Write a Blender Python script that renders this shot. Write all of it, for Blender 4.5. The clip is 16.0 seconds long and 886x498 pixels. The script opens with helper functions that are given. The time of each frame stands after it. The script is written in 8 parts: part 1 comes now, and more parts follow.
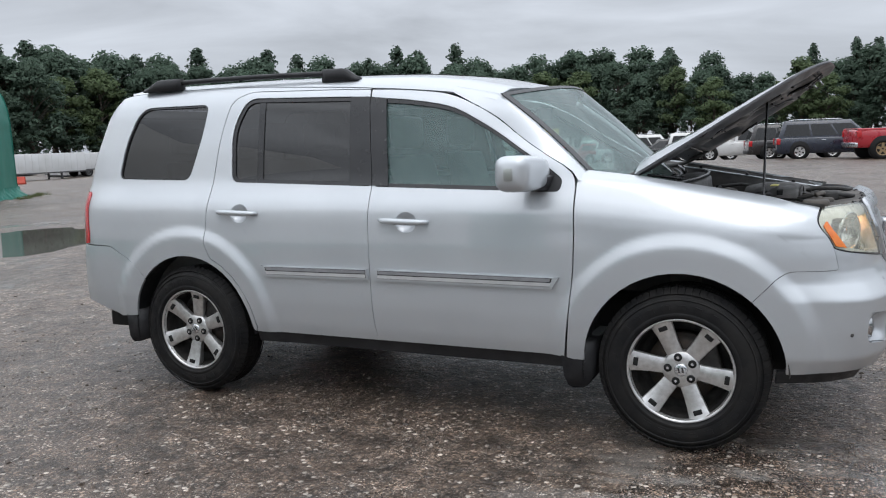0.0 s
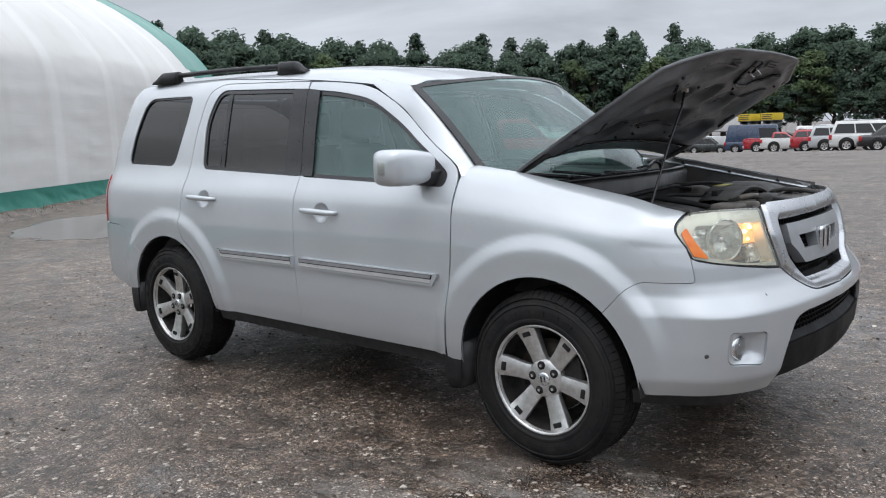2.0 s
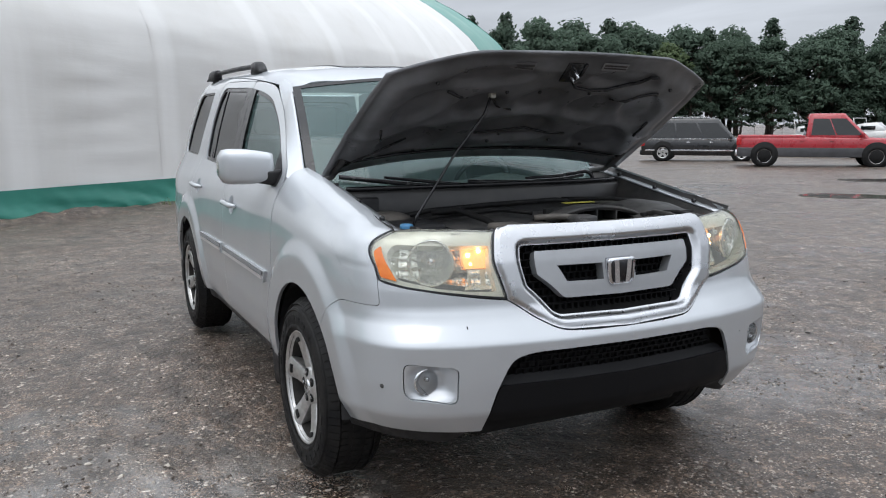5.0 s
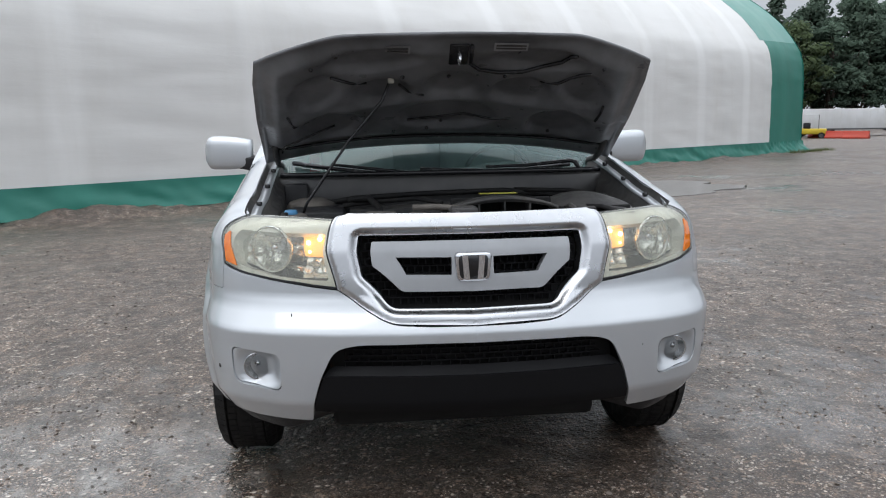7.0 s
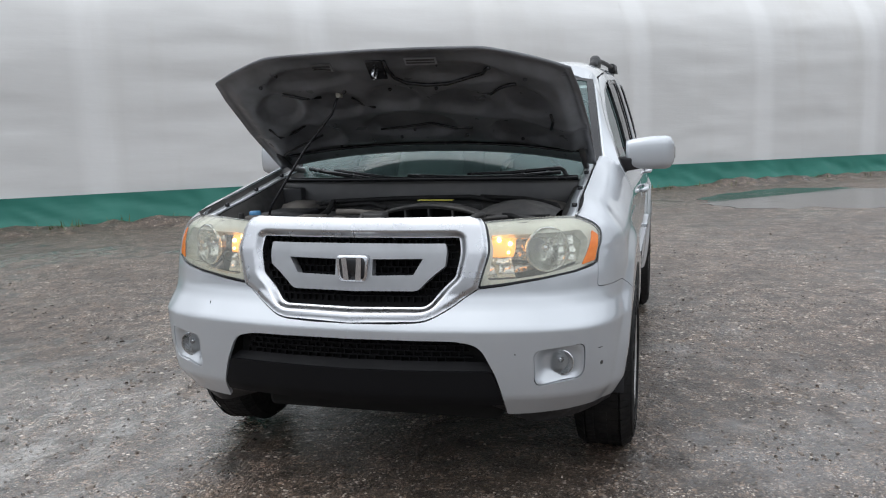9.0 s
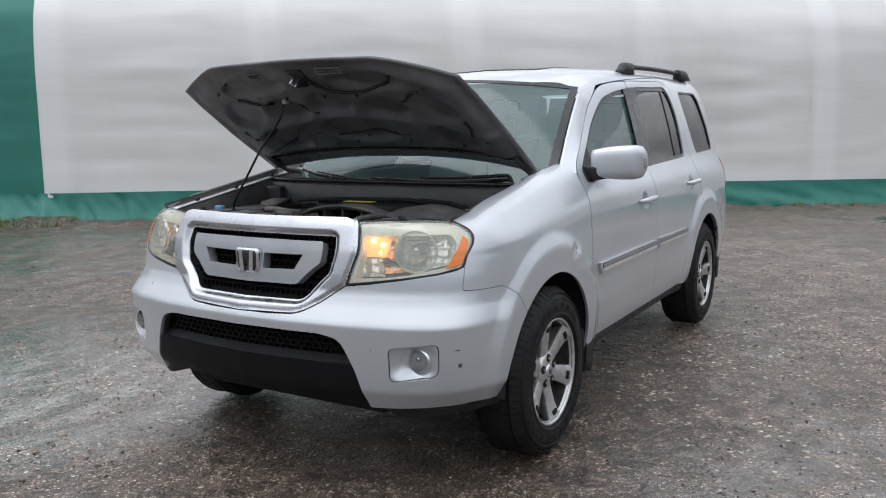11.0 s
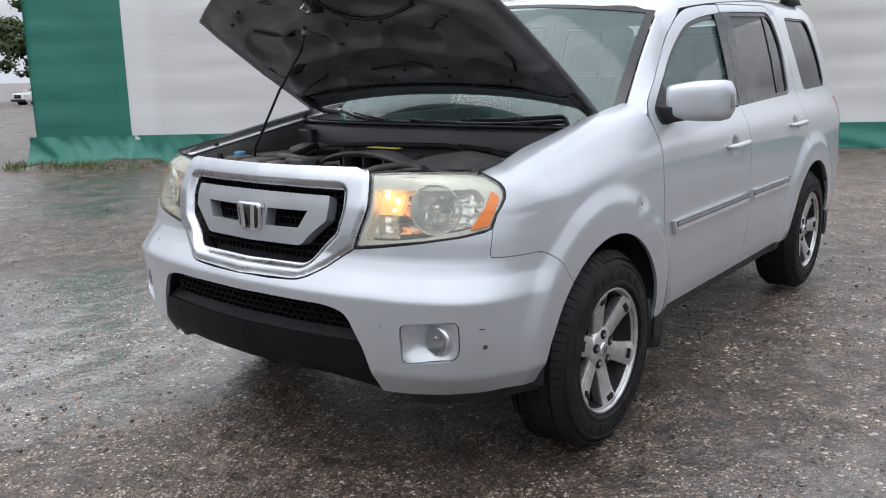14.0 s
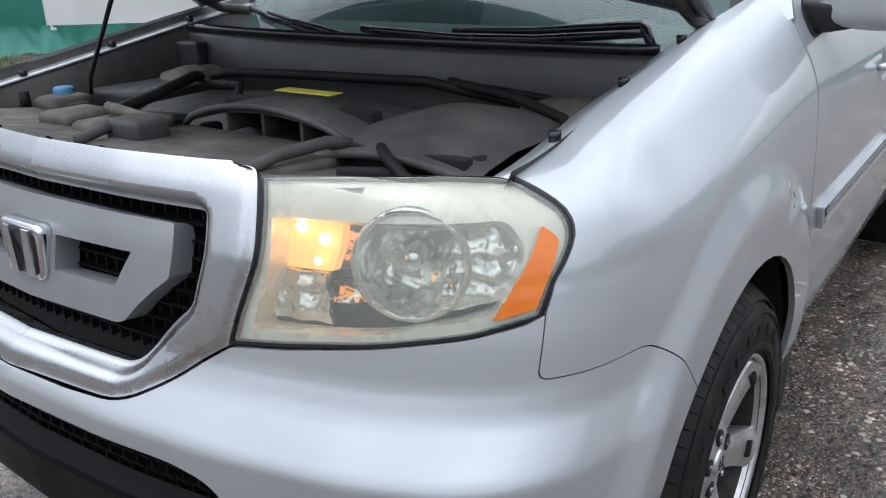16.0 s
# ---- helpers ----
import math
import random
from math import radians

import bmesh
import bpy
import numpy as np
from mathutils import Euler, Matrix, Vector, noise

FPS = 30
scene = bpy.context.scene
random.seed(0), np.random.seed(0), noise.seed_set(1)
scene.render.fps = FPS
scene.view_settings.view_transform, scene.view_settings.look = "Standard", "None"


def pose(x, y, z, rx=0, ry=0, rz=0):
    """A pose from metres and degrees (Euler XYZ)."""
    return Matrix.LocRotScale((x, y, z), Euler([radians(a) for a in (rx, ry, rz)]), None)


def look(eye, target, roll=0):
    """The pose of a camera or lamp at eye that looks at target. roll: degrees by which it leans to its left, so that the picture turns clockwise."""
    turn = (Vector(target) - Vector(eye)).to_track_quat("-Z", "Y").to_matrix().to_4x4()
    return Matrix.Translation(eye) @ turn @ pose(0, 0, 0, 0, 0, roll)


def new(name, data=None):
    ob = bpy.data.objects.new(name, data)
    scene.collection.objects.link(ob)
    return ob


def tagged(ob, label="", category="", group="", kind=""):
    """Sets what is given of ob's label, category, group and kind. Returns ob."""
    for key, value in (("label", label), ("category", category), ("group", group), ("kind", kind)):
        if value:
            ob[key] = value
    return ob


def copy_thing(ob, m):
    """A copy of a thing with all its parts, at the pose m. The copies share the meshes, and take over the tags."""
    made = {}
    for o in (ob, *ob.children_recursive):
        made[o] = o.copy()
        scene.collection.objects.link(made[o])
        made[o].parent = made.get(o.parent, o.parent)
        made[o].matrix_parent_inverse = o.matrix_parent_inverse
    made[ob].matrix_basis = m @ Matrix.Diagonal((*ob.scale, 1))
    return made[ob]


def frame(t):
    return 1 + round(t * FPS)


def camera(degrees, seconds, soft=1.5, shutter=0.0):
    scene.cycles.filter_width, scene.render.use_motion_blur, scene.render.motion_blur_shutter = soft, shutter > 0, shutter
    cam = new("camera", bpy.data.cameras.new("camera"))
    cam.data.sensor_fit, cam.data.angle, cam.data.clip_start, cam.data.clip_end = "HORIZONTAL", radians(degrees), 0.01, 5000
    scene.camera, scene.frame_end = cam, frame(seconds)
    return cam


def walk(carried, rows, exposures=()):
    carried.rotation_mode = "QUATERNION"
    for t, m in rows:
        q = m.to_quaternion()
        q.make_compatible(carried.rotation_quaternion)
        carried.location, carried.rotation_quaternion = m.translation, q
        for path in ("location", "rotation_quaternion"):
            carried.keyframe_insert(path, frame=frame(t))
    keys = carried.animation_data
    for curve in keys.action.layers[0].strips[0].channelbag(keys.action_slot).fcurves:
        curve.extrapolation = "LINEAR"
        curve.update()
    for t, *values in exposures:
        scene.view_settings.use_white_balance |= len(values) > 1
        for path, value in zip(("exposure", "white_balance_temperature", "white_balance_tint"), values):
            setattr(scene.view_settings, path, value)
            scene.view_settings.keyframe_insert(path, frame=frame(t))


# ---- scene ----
cam = camera(56.9, 16.0, soft=1.1)
METRES, EYE, TILT, LEAN, TURN = 10.58, 1.397, 0.0, 0.0, 25.4
ROWS = [
    (0.0, 0.0, 0.0, 0.0, -0.27, -7.57, 2.06),
    (0.5, 0.0361, 0.0015, -0.0008, 3.74, -7.77, 2.07),
    (1.0, 0.0732, -0.0012, 0.0024, 7.42, -7.93, 2.06),
    (1.5, 0.1065, 0.0093, -0.0009, 11.05, -8.14, 1.92),
    (2.0, 0.1409, 0.0192, -0.0001, 14.64, -8.26, 1.62),
    (2.5, 0.1784, 0.0259, 0.0028, 18.25, -8.26, 1.15),
    (3.0, 0.2074, 0.0432, 0.0002, 21.97, -8.36, 0.68),
    (3.5, 0.2389, 0.0645, 0.0016, 25.86, -8.4, 0.35),
    (4.0, 0.2751, 0.0803, 0.0036, 29.93, -8.44, 0.17),
    (6.5, 0.3993, 0.2079, 0.0009, 52.98, -9.14, 0.65),
    (7.0, 0.4232, 0.237, 0.0008, 58.63, -9.28, 0.79),
    (7.5, 0.4398, 0.2645, 0.0008, 64.31, -9.19, 1.03),
    (8.0, 0.4531, 0.2992, 0.0012, 69.79, -9.07, 1.41),
    (8.5, 0.4724, 0.3323, -0.0004, 75.05, -8.99, 1.61),
    (9.0, 0.4874, 0.363, 0.0021, 79.95, -8.88, 1.6),
    (9.5, 0.4904, 0.3992, 0.0009, 84.49, -8.84, 1.38),
    (10.0, 0.4973, 0.4319, -0.0007, 88.73, -8.75, 1.06),
    (12.5, 0.5011, 0.5153, 0.0015, 100.76, -8.35, 1.0),
    (13.0, 0.4983, 0.516, 0.001, 101.55, -9.29, 1.19),
    (13.5, 0.4817, 0.511, -0.0016, 102.04, -10.64, 1.34),
    (14.0, 0.4531, 0.4995, -0.0027, 102.34, -12.16, 1.22),
    (14.5, 0.4222, 0.4956, -0.0046, 102.36, -13.67, 1.09),
    (15.0, 0.3884, 0.4889, -0.0027, 102.1, -15.28, 0.96),
    (15.5, 0.3512, 0.4737, -0.0032, 101.41, -17.45, 1.03),
    (16.0, 0.3157, 0.4676, -0.0041, 100.09, -20.21, 1.4),
]
walk(cam, [(t, pose(0.574, -4.566, EYE, TILT, LEAN, TURN) @ pose(METRES * x, METRES * y, METRES * z, 90 + pitch, roll, yaw))
           for t, x, y, z, yaw, pitch, roll in ROWS],
     [(0.0, 0.06, 6420, 10), (4.0, 0.08, 6430, 10), (7.0, 0.08, 6470, 10), (9.0, 0.04, 6470, 10), (12.5, 0.05, 6460, 12), (13.5, 0.12, 6450, 12), (14.5, 0.25, 6420, 12), (15.5, 0.29, 6320, 11), (16.0, 0.22, 6250, 10)])

# ---- world and light: a bright overcast sky ----
world = bpy.data.worlds.new("overcast_sky")
scene.world = world
world.use_nodes = True
wn, wl = world.node_tree.nodes, world.node_tree.links
wn.clear()
sky = wn.new("ShaderNodeTexSky")
sky.sky_type, sky.sun_disc = "NISHITA", False
sky.sun_elevation, sky.sun_rotation = radians(58), radians(200)
sky.dust_density, sky.ozone_density = 4.0, 1.0
coords = wn.new("ShaderNodeTexCoord")
split = wn.new("ShaderNodeSeparateXYZ")
wl.new(coords.outputs["Generated"], split.inputs[0])
height = wn.new("ShaderNodeMapRange")          # overcast: the zenith is brighter than the horizon
height.inputs["From Min"].default_value, height.inputs["From Max"].default_value = 0.0, 0.9
height.inputs["To Min"].default_value, height.inputs["To Max"].default_value = 0.0, 1.0
wl.new(split.outputs["Z"], height.inputs["Value"])
grey = wn.new("ShaderNodeValToRGB")
grey.color_ramp.elements[0].color = (0.56, 0.60, 0.66, 1)
grey.color_ramp.elements[1].color = (1.66, 1.75, 1.87, 1)
high_sky = grey.color_ramp.elements.new(0.62)
high_sky.color = (1.42, 1.50, 1.61, 1)
mid_sky = grey.color_ramp.elements.new(0.30)
mid_sky.color = (0.68, 0.72, 0.785, 1)
wl.new(height.outputs[0], grey.inputs[0])
flat = wn.new("ShaderNodeMapping")
flat.inputs["Scale"].default_value = (1.0, 1.0, 4.5)
wl.new(coords.outputs["Generated"], flat.inputs[0])
cloud = wn.new("ShaderNodeTexNoise")
cloud.inputs["Scale"].default_value, cloud.inputs["Detail"].default_value, cloud.inputs["Roughness"].default_value = 2.6, 7.0, 0.52
cloud.inputs["Distortion"].default_value = 0.5
wl.new(flat.outputs[0], cloud.inputs["Vector"])
shade = wn.new("ShaderNodeMapRange")
shade.inputs["From Min"].default_value, shade.inputs["From Max"].default_value = 0.32, 0.68
shade.inputs["To Min"].default_value, shade.inputs["To Max"].default_value = 0.72, 1.24
wl.new(cloud.outputs["Fac"], shade.inputs["Value"])
mul = wn.new("ShaderNodeMix")
mul.data_type, mul.blend_type = "RGBA", "MULTIPLY"
mul.inputs[0].default_value = 1.0
wl.new(grey.outputs[0], mul.inputs[6])
wl.new(shade.outputs[0], mul.inputs[7])
over = wn.new("ShaderNodeBackground")
over.inputs["Strength"].default_value = 1.0
wl.new(mul.outputs[2], over.inputs["Color"])
clear = wn.new("ShaderNodeBackground")
clear.inputs["Strength"].default_value = 0.08
wl.new(sky.outputs[0], clear.inputs["Color"])
both = wn.new("ShaderNodeMixShader")
both.inputs[0].default_value = 0.92
wl.new(clear.outputs[0], both.inputs[1])
wl.new(over.outputs[0], both.inputs[2])
wout = wn.new("ShaderNodeOutputWorld")
wl.new(both.outputs[0], wout.inputs[0])
sun = new("sun", bpy.data.lights.new("sun", "SUN"))
sun.data.energy, sun.data.angle, sun.data.color = 0.7, radians(40), (1.0, 0.98, 0.95)
sun.matrix_world = look((4, -6, 20), (0, 0, 0))
# ---- materials ----
def material(name, color, rough=0.6, metal=0.0, coat=0.0, spec=0.5):
    m = bpy.data.materials.new(name)
    m.use_nodes = True
    b = m.node_tree.nodes["Principled BSDF"]
    b.inputs["Base Color"].default_value = (*color, 1)
    b.inputs["Roughness"].default_value = rough
    b.inputs["Metallic"].default_value = metal
    b.inputs["Coat Weight"].default_value = coat
    b.inputs["Coat Roughness"].default_value = 0.04
    b.inputs["Specular IOR Level"].default_value = spec
    return m


def bsdf(m):
    return m.node_tree.nodes["Principled BSDF"]


def node(m, kind, **inputs):
    n = m.node_tree.nodes.new(kind)
    for key, value in inputs.items():
        n.inputs[key.replace("_", " ")].default_value = value
    return n


def link(m, a, b):
    m.node_tree.links.new(a, b)


def noise_of(m, scale, detail=4.0, rough=0.55, vector=None, stretch=None):
    n = node(m, "ShaderNodeTexNoise", Scale=scale, Detail=detail, Roughness=rough)
    c = node(m, "ShaderNodeTexCoord").outputs["Object"] if vector is None else vector
    if stretch:
        s = node(m, "ShaderNodeMapping")
        s.inputs["Scale"].default_value = stretch
        link(m, c, s.inputs[0])
        c = s.outputs[0]
    link(m, c, n.inputs["Vector"])
    return n.outputs["Fac"]


def ramp(m, fac, lo, hi, a, b):
    """A value that runs from a to b while fac runs from lo to hi."""
    r = node(m, "ShaderNodeMapRange")
    for key, value in (("From Min", lo), ("From Max", hi), ("To Min", a), ("To Max", b)):
        r.inputs[key].default_value = value
    link(m, fac, r.inputs["Value"])
    return r.outputs[0]


def mix(m, fac, a, b):
    x = node(m, "ShaderNodeMix")
    x.data_type = "RGBA"
    for socket, value in ((0, fac), (6, a), (7, b)):
        if isinstance(value, (int, float)):
            x.inputs[socket].default_value = value
        elif isinstance(value, tuple):
            x.inputs[socket].default_value = (*value, 1)
        else:
            link(m, value, x.inputs[socket])
    return x.outputs[2]


def bump(m, fac, strength, distance):
    n = node(m, "ShaderNodeBump", Strength=strength, Distance=distance)
    link(m, fac, n.inputs["Height"])
    link(m, n.outputs[0], bsdf(m).inputs["Normal"])


def worn(name, color, other, rough=(0.4, 0.7), scale=6.0, metal=0.0, coat=0.0, relief=0.0, fine=90.0):
    """A painted or plastic surface: two tones in soft patches, uneven gloss, fine grain."""
    m = material(name, color, rough[0], metal, coat)
    patch = noise_of(m, scale, 5.0)
    link(m, mix(m, ramp(m, patch, 0.35, 0.68, 0, 1), color, other), bsdf(m).inputs["Base Color"])
    link(m, ramp(m, noise_of(m, scale * 3.1, 4.0), 0.3, 0.7, *rough), bsdf(m).inputs["Roughness"])
    if relief:
        bump(m, noise_of(m, fine, 3.0), 0.5, relief)
    return m


def glass_of(name, tint, through_part, rough=0.0, haze=None, ior=1.75):
    """A car pane: dark or tinted see-through body under a clear reflecting face."""
    m = material(name, tint, 0.02)
    nodes = m.node_tree.nodes
    see = node(m, "ShaderNodeBsdfTransparent")
    see.inputs[0].default_value = (*tint, 1)
    solid = node(m, "ShaderNodeBsdfDiffuse")
    solid.inputs[0].default_value = (*(haze or (tint[0] * 0.12, tint[1] * 0.12, tint[2] * 0.12)), 1)
    body = node(m, "ShaderNodeMixShader")
    body.inputs[0].default_value = 1 - through_part
    link(m, see.outputs[0], body.inputs[1])
    link(m, solid.outputs[0], body.inputs[2])
    gloss = node(m, "ShaderNodeBsdfGlossy", Roughness=rough)
    fres = node(m, "ShaderNodeFresnel", IOR=ior)
    both_ways = node(m, "ShaderNodeMixShader")
    link(m, fres.outputs[0], both_ways.inputs[0])
    link(m, body.outputs[0], both_ways.inputs[1])
    link(m, gloss.outputs[0], both_ways.inputs[2])
    link(m, both_ways.outputs[0], nodes["Material Output"].inputs["Surface"])
    return m


def lamp_of(name, color, strength):
    m = material(name, color, 0.3)
    bsdf(m).inputs["Emission Color"].default_value = (*color, 1)
    bsdf(m).inputs["Emission Strength"].default_value = strength
    return m


# silver metallic paint: flakes, a clear coat, faint road film
silver = material("silver_paint", (0.62, 0.63, 0.655), 0.4, 0.5, 1.0)
bsdf(silver).inputs["Coat IOR"].default_value, bsdf(silver).inputs["Coat Roughness"].default_value = 1.85, 0.015
flake = node(silver, "ShaderNodeTexVoronoi", Scale=1400.0)
link(silver, node(silver, "ShaderNodeTexCoord").outputs["Object"], flake.inputs["Vector"])
film = noise_of(silver, 2.2, 6.0)
toned = mix(silver, ramp(silver, film, 0.35, 0.7, 0, 1), (0.490, 0.517, 0.546), (0.530, 0.557, 0.586))
sep = node(silver, "ShaderNodeSeparateColor")
link(silver, flake.outputs["Color"], sep.inputs[0])
link(silver, mix(silver, ramp(silver, sep.outputs[0], 0.0, 1.0, 0.0, 0.10), toned, (0.85, 0.87, 0.89)), bsdf(silver).inputs["Base Color"])
link(silver, ramp(silver, noise_of(silver, 9.0, 5.0), 0.3, 0.7, 0.42, 0.49), bsdf(silver).inputs["Roughness"])
chrome = worn("chrome", (0.74, 0.75, 0.77), (0.66, 0.67, 0.70), (0.12, 0.22), 5.0, 1.0)
bright_trim = material("bright_trim", (0.78, 0.79, 0.81), 0.16, 1.0)
satin = worn("satin_chrome", (0.72, 0.73, 0.75), (0.6, 0.61, 0.63), (0.18, 0.32), 18.0, 0.9)
black_plastic = worn("black_plastic", (0.018, 0.018, 0.02), (0.032, 0.032, 0.034), (0.35, 0.6), 8.0, relief=0.0006, fine=500.0)
flat_black = material("flat_black", (0.008, 0.008, 0.009), 0.5, spec=0.12)
link(flat_black, ramp(flat_black, noise_of(flat_black, 7.0), 0.3, 0.7, 0.42, 0.6), bsdf(flat_black).inputs["Roughness"])
gloss_black = worn("gloss_black", (0.012, 0.012, 0.014), (0.02, 0.02, 0.022), (0.12, 0.3), 6.0)
dusty_plastic = worn("dusty_plastic", (0.035, 0.035, 0.036), (0.085, 0.08, 0.075), (0.5, 0.8), 7.0, relief=0.0008, fine=160.0)
bay_dirt = worn("bay_dirt", (0.06, 0.055, 0.05), (0.14, 0.125, 0.11), (0.55, 0.85), 9.0, relief=0.0015, fine=80.0)
# Near-black for underbody and chips; also stands in for shade in openings.
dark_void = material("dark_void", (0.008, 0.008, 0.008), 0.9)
rubber = worn("tyre_rubber", (0.009, 0.009, 0.010), (0.018, 0.017, 0.016), (0.5, 0.78), 10.0, relief=0.0008, fine=220.0)
bsdf(rubber).inputs["Specular IOR Level"].default_value = 0.22
bsdf(black_plastic).inputs["Specular IOR Level"].default_value = 0.3
hood_lining = worn("hood_inner_paint", (0.205, 0.212, 0.226), (0.10, 0.103, 0.110), (0.26, 0.5), 5.0, relief=0.0006, fine=130.0)
alloy = worn("machined_alloy", (0.68, 0.675, 0.67), (0.50, 0.49, 0.48), (0.30, 0.46), 34.0, 0.85)
alloy_dark = worn("brake_dusted_alloy", (0.022, 0.021, 0.02), (0.05, 0.047, 0.044), (0.4, 0.7), 20.0, 0.5)
rotor_iron = worn("rusty_iron", (0.05, 0.045, 0.042), (0.075, 0.055, 0.042), (0.45, 0.7), 30.0, 0.6)
tint_glass = glass_of("privacy_glass", (0.10, 0.10, 0.11), 0.75)
green_glass = glass_of("green_tint_glass", (0.60, 0.77, 0.73), 0.72, 0.0, (0.25, 0.38, 0.375), 1.5)
lens_clear = glass_of("hazed_lens", (0.96, 0.965, 0.93), 0.81, 0.03, (0.78, 0.79, 0.70), 1.6)
fog_clear = glass_of("clear_lens", (0.97, 0.97, 0.96), 0.97, 0.0)
amber = worn("amber_lens", (0.75, 0.16, 0.012), (0.85, 0.24, 0.03), (0.08, 0.2), 20.0, coat=0.6)
red_lens = worn("red_lens", (0.45, 0.012, 0.016), (0.55, 0.02, 0.025), (0.06, 0.18), 12.0, coat=0.6)
reflector = worn("lamp_reflector", (0.82, 0.83, 0.80), (0.70, 0.71, 0.66), (0.12, 0.26), 5.0, 0.88)
bump(reflector, noise_of(reflector, 26.0, 2.0), 0.7, 0.02)
lamp_haze = worn("lamp_housing", (0.72, 0.72, 0.63), (0.80, 0.80, 0.72), (0.2, 0.4), 8.0, 0.1, 0.6)
bulb = lamp_of("lit_turn_bulb", (1.0, 0.46, 0.13), 0.85)
moulding_silver = worn("moulding_silver", (0.74, 0.745, 0.76), (0.64, 0.645, 0.66), (0.28, 0.4), 9.0, 0.55, 0.6)
grille_silver = worn("grille_chrome", (0.60, 0.61, 0.63), (0.54, 0.55, 0.57), (0.24, 0.34), 6.0, 1.0)
bar_silver = worn("grille_bar_silver", (0.40, 0.41, 0.425), (0.36, 0.37, 0.385), (0.38, 0.5), 9.0, 0.6)
bay_black = worn("bay_black", (0.026, 0.026, 0.028), (0.05, 0.048, 0.046), (0.3, 0.5), 5.0)
bulb_hot = lamp_of("lit_bulb_core", (1.0, 0.70, 0.34), 5.0)
seat_leather = worn("grey_leather", (0.13, 0.135, 0.135), (0.18, 0.185, 0.18), (0.4, 0.6), 9.0, relief=0.0008, fine=260.0)
cabin_plastic = worn("cabin_plastic", (0.10, 0.105, 0.105), (0.14, 0.145, 0.14), (0.5, 0.7), 6.0)
headliner = worn("headliner", (0.42, 0.42, 0.40), (0.48, 0.48, 0.46), (0.8, 0.95), 10.0)
cap_blue = worn("blue_cap", (0.06, 0.22, 0.42), (0.1, 0.27, 0.46), (0.35, 0.6), 20.0)
bottle_white = worn("cloudy_plastic", (0.55, 0.55, 0.5), (0.45, 0.44, 0.38), (0.4, 0.6), 14.0)
label_yellow = worn("yellow_sticker", (0.55, 0.48, 0.06), (0.45, 0.4, 0.06), (0.4, 0.6), 20.0)
label_grey = worn("grey_sticker", (0.26, 0.26, 0.27), (0.2, 0.2, 0.21), (0.4, 0.6), 20.0)
# ---- mesh helpers ----
from mathutils.geometry import delaunay_2d_cdt


def finish(name, data, mat, parent=None, label="", smooth=True):
    if mat:
        data.materials.append(mat)
    if smooth:
        data.polygons.foreach_set("use_smooth", [True] * len(data.polygons))
    ob = new(name, data)
    if parent:
        ob.parent = parent
    if label:
        tagged(ob, label)
    return ob


def part(name, bm, mat, parent=None, label="", smooth=True):
    """Links a bmesh as one mesh object under a thing or under a part."""
    data = bpy.data.meshes.new(name)
    bm.to_mesh(data)
    bm.free()
    return finish(name, data, mat, parent, label, smooth)


def thing(name, label, category, group="", m=None, kind=""):
    ob = new(name)
    ob.empty_display_size = 0.2
    if m is not None:
        ob.matrix_basis = m
    return tagged(ob, label, category, group, kind)


def box(bm, x0, x1, y0, y1, z0, z1, bevel=0.0, m=None, segments=2):
    r = bmesh.ops.create_cube(bm, size=1.0)
    vs = r["verts"]
    bmesh.ops.scale(bm, vec=(x1 - x0, y1 - y0, z1 - z0), verts=vs)
    bmesh.ops.translate(bm, vec=((x0 + x1) / 2, (y0 + y1) / 2, (z0 + z1) / 2), verts=vs)
    if bevel:
        es = list({e for v in vs for e in v.link_edges})
        vs = list({v for f in bmesh.ops.bevel(bm, geom=es, offset=bevel, segments=segments, profile=0.5, affect="EDGES", clamp_overlap=True)["faces"] for v in f.verts} | {v for v in vs if v.is_valid})
    if m is not None:
        bmesh.ops.transform(bm, matrix=m, verts=vs)
    return vs


def cylinder(bm, p, q, r, r2=None, n=20, caps=True):
    p, q = Vector(p), Vector(q)
    d = q - p
    m = Matrix.Translation((p + q) / 2) @ d.to_track_quat("Z", "Y").to_matrix().to_4x4()
    return bmesh.ops.create_cone(bm, cap_ends=caps, segments=n, radius1=r, radius2=r if r2 is None else r2, depth=d.length, matrix=m)["verts"]


def tube(bm, points, r, n=8, flat=1.0):
    """A round bar along a line of points; flat squeezes it in height."""
    pts = [Vector(p) for p in points]
    rings = []
    for i, p in enumerate(pts):
        d = (pts[min(i + 1, len(pts) - 1)] - pts[max(i - 1, 0)]).normalized()
        side = d.cross(Vector((0, 0, 1)))
        side = side.normalized() if side.length > 1e-4 else Vector((1, 0, 0))
        up = side.cross(d)
        rr = r[i] if isinstance(r, (list, tuple)) else r
        rings.append([bm.verts.new(p + (side * math.cos(a) + up * math.sin(a) * flat) * rr) for a in (2 * math.pi * k / n for k in range(n))])
    for a, b in zip(rings, rings[1:]):
        for k in range(n):
            bm.faces.new((a[k], a[(k + 1) % n], b[(k + 1) % n], b[k]))
    bm.faces.new(rings[0][::-1])
    bm.faces.new(rings[-1])


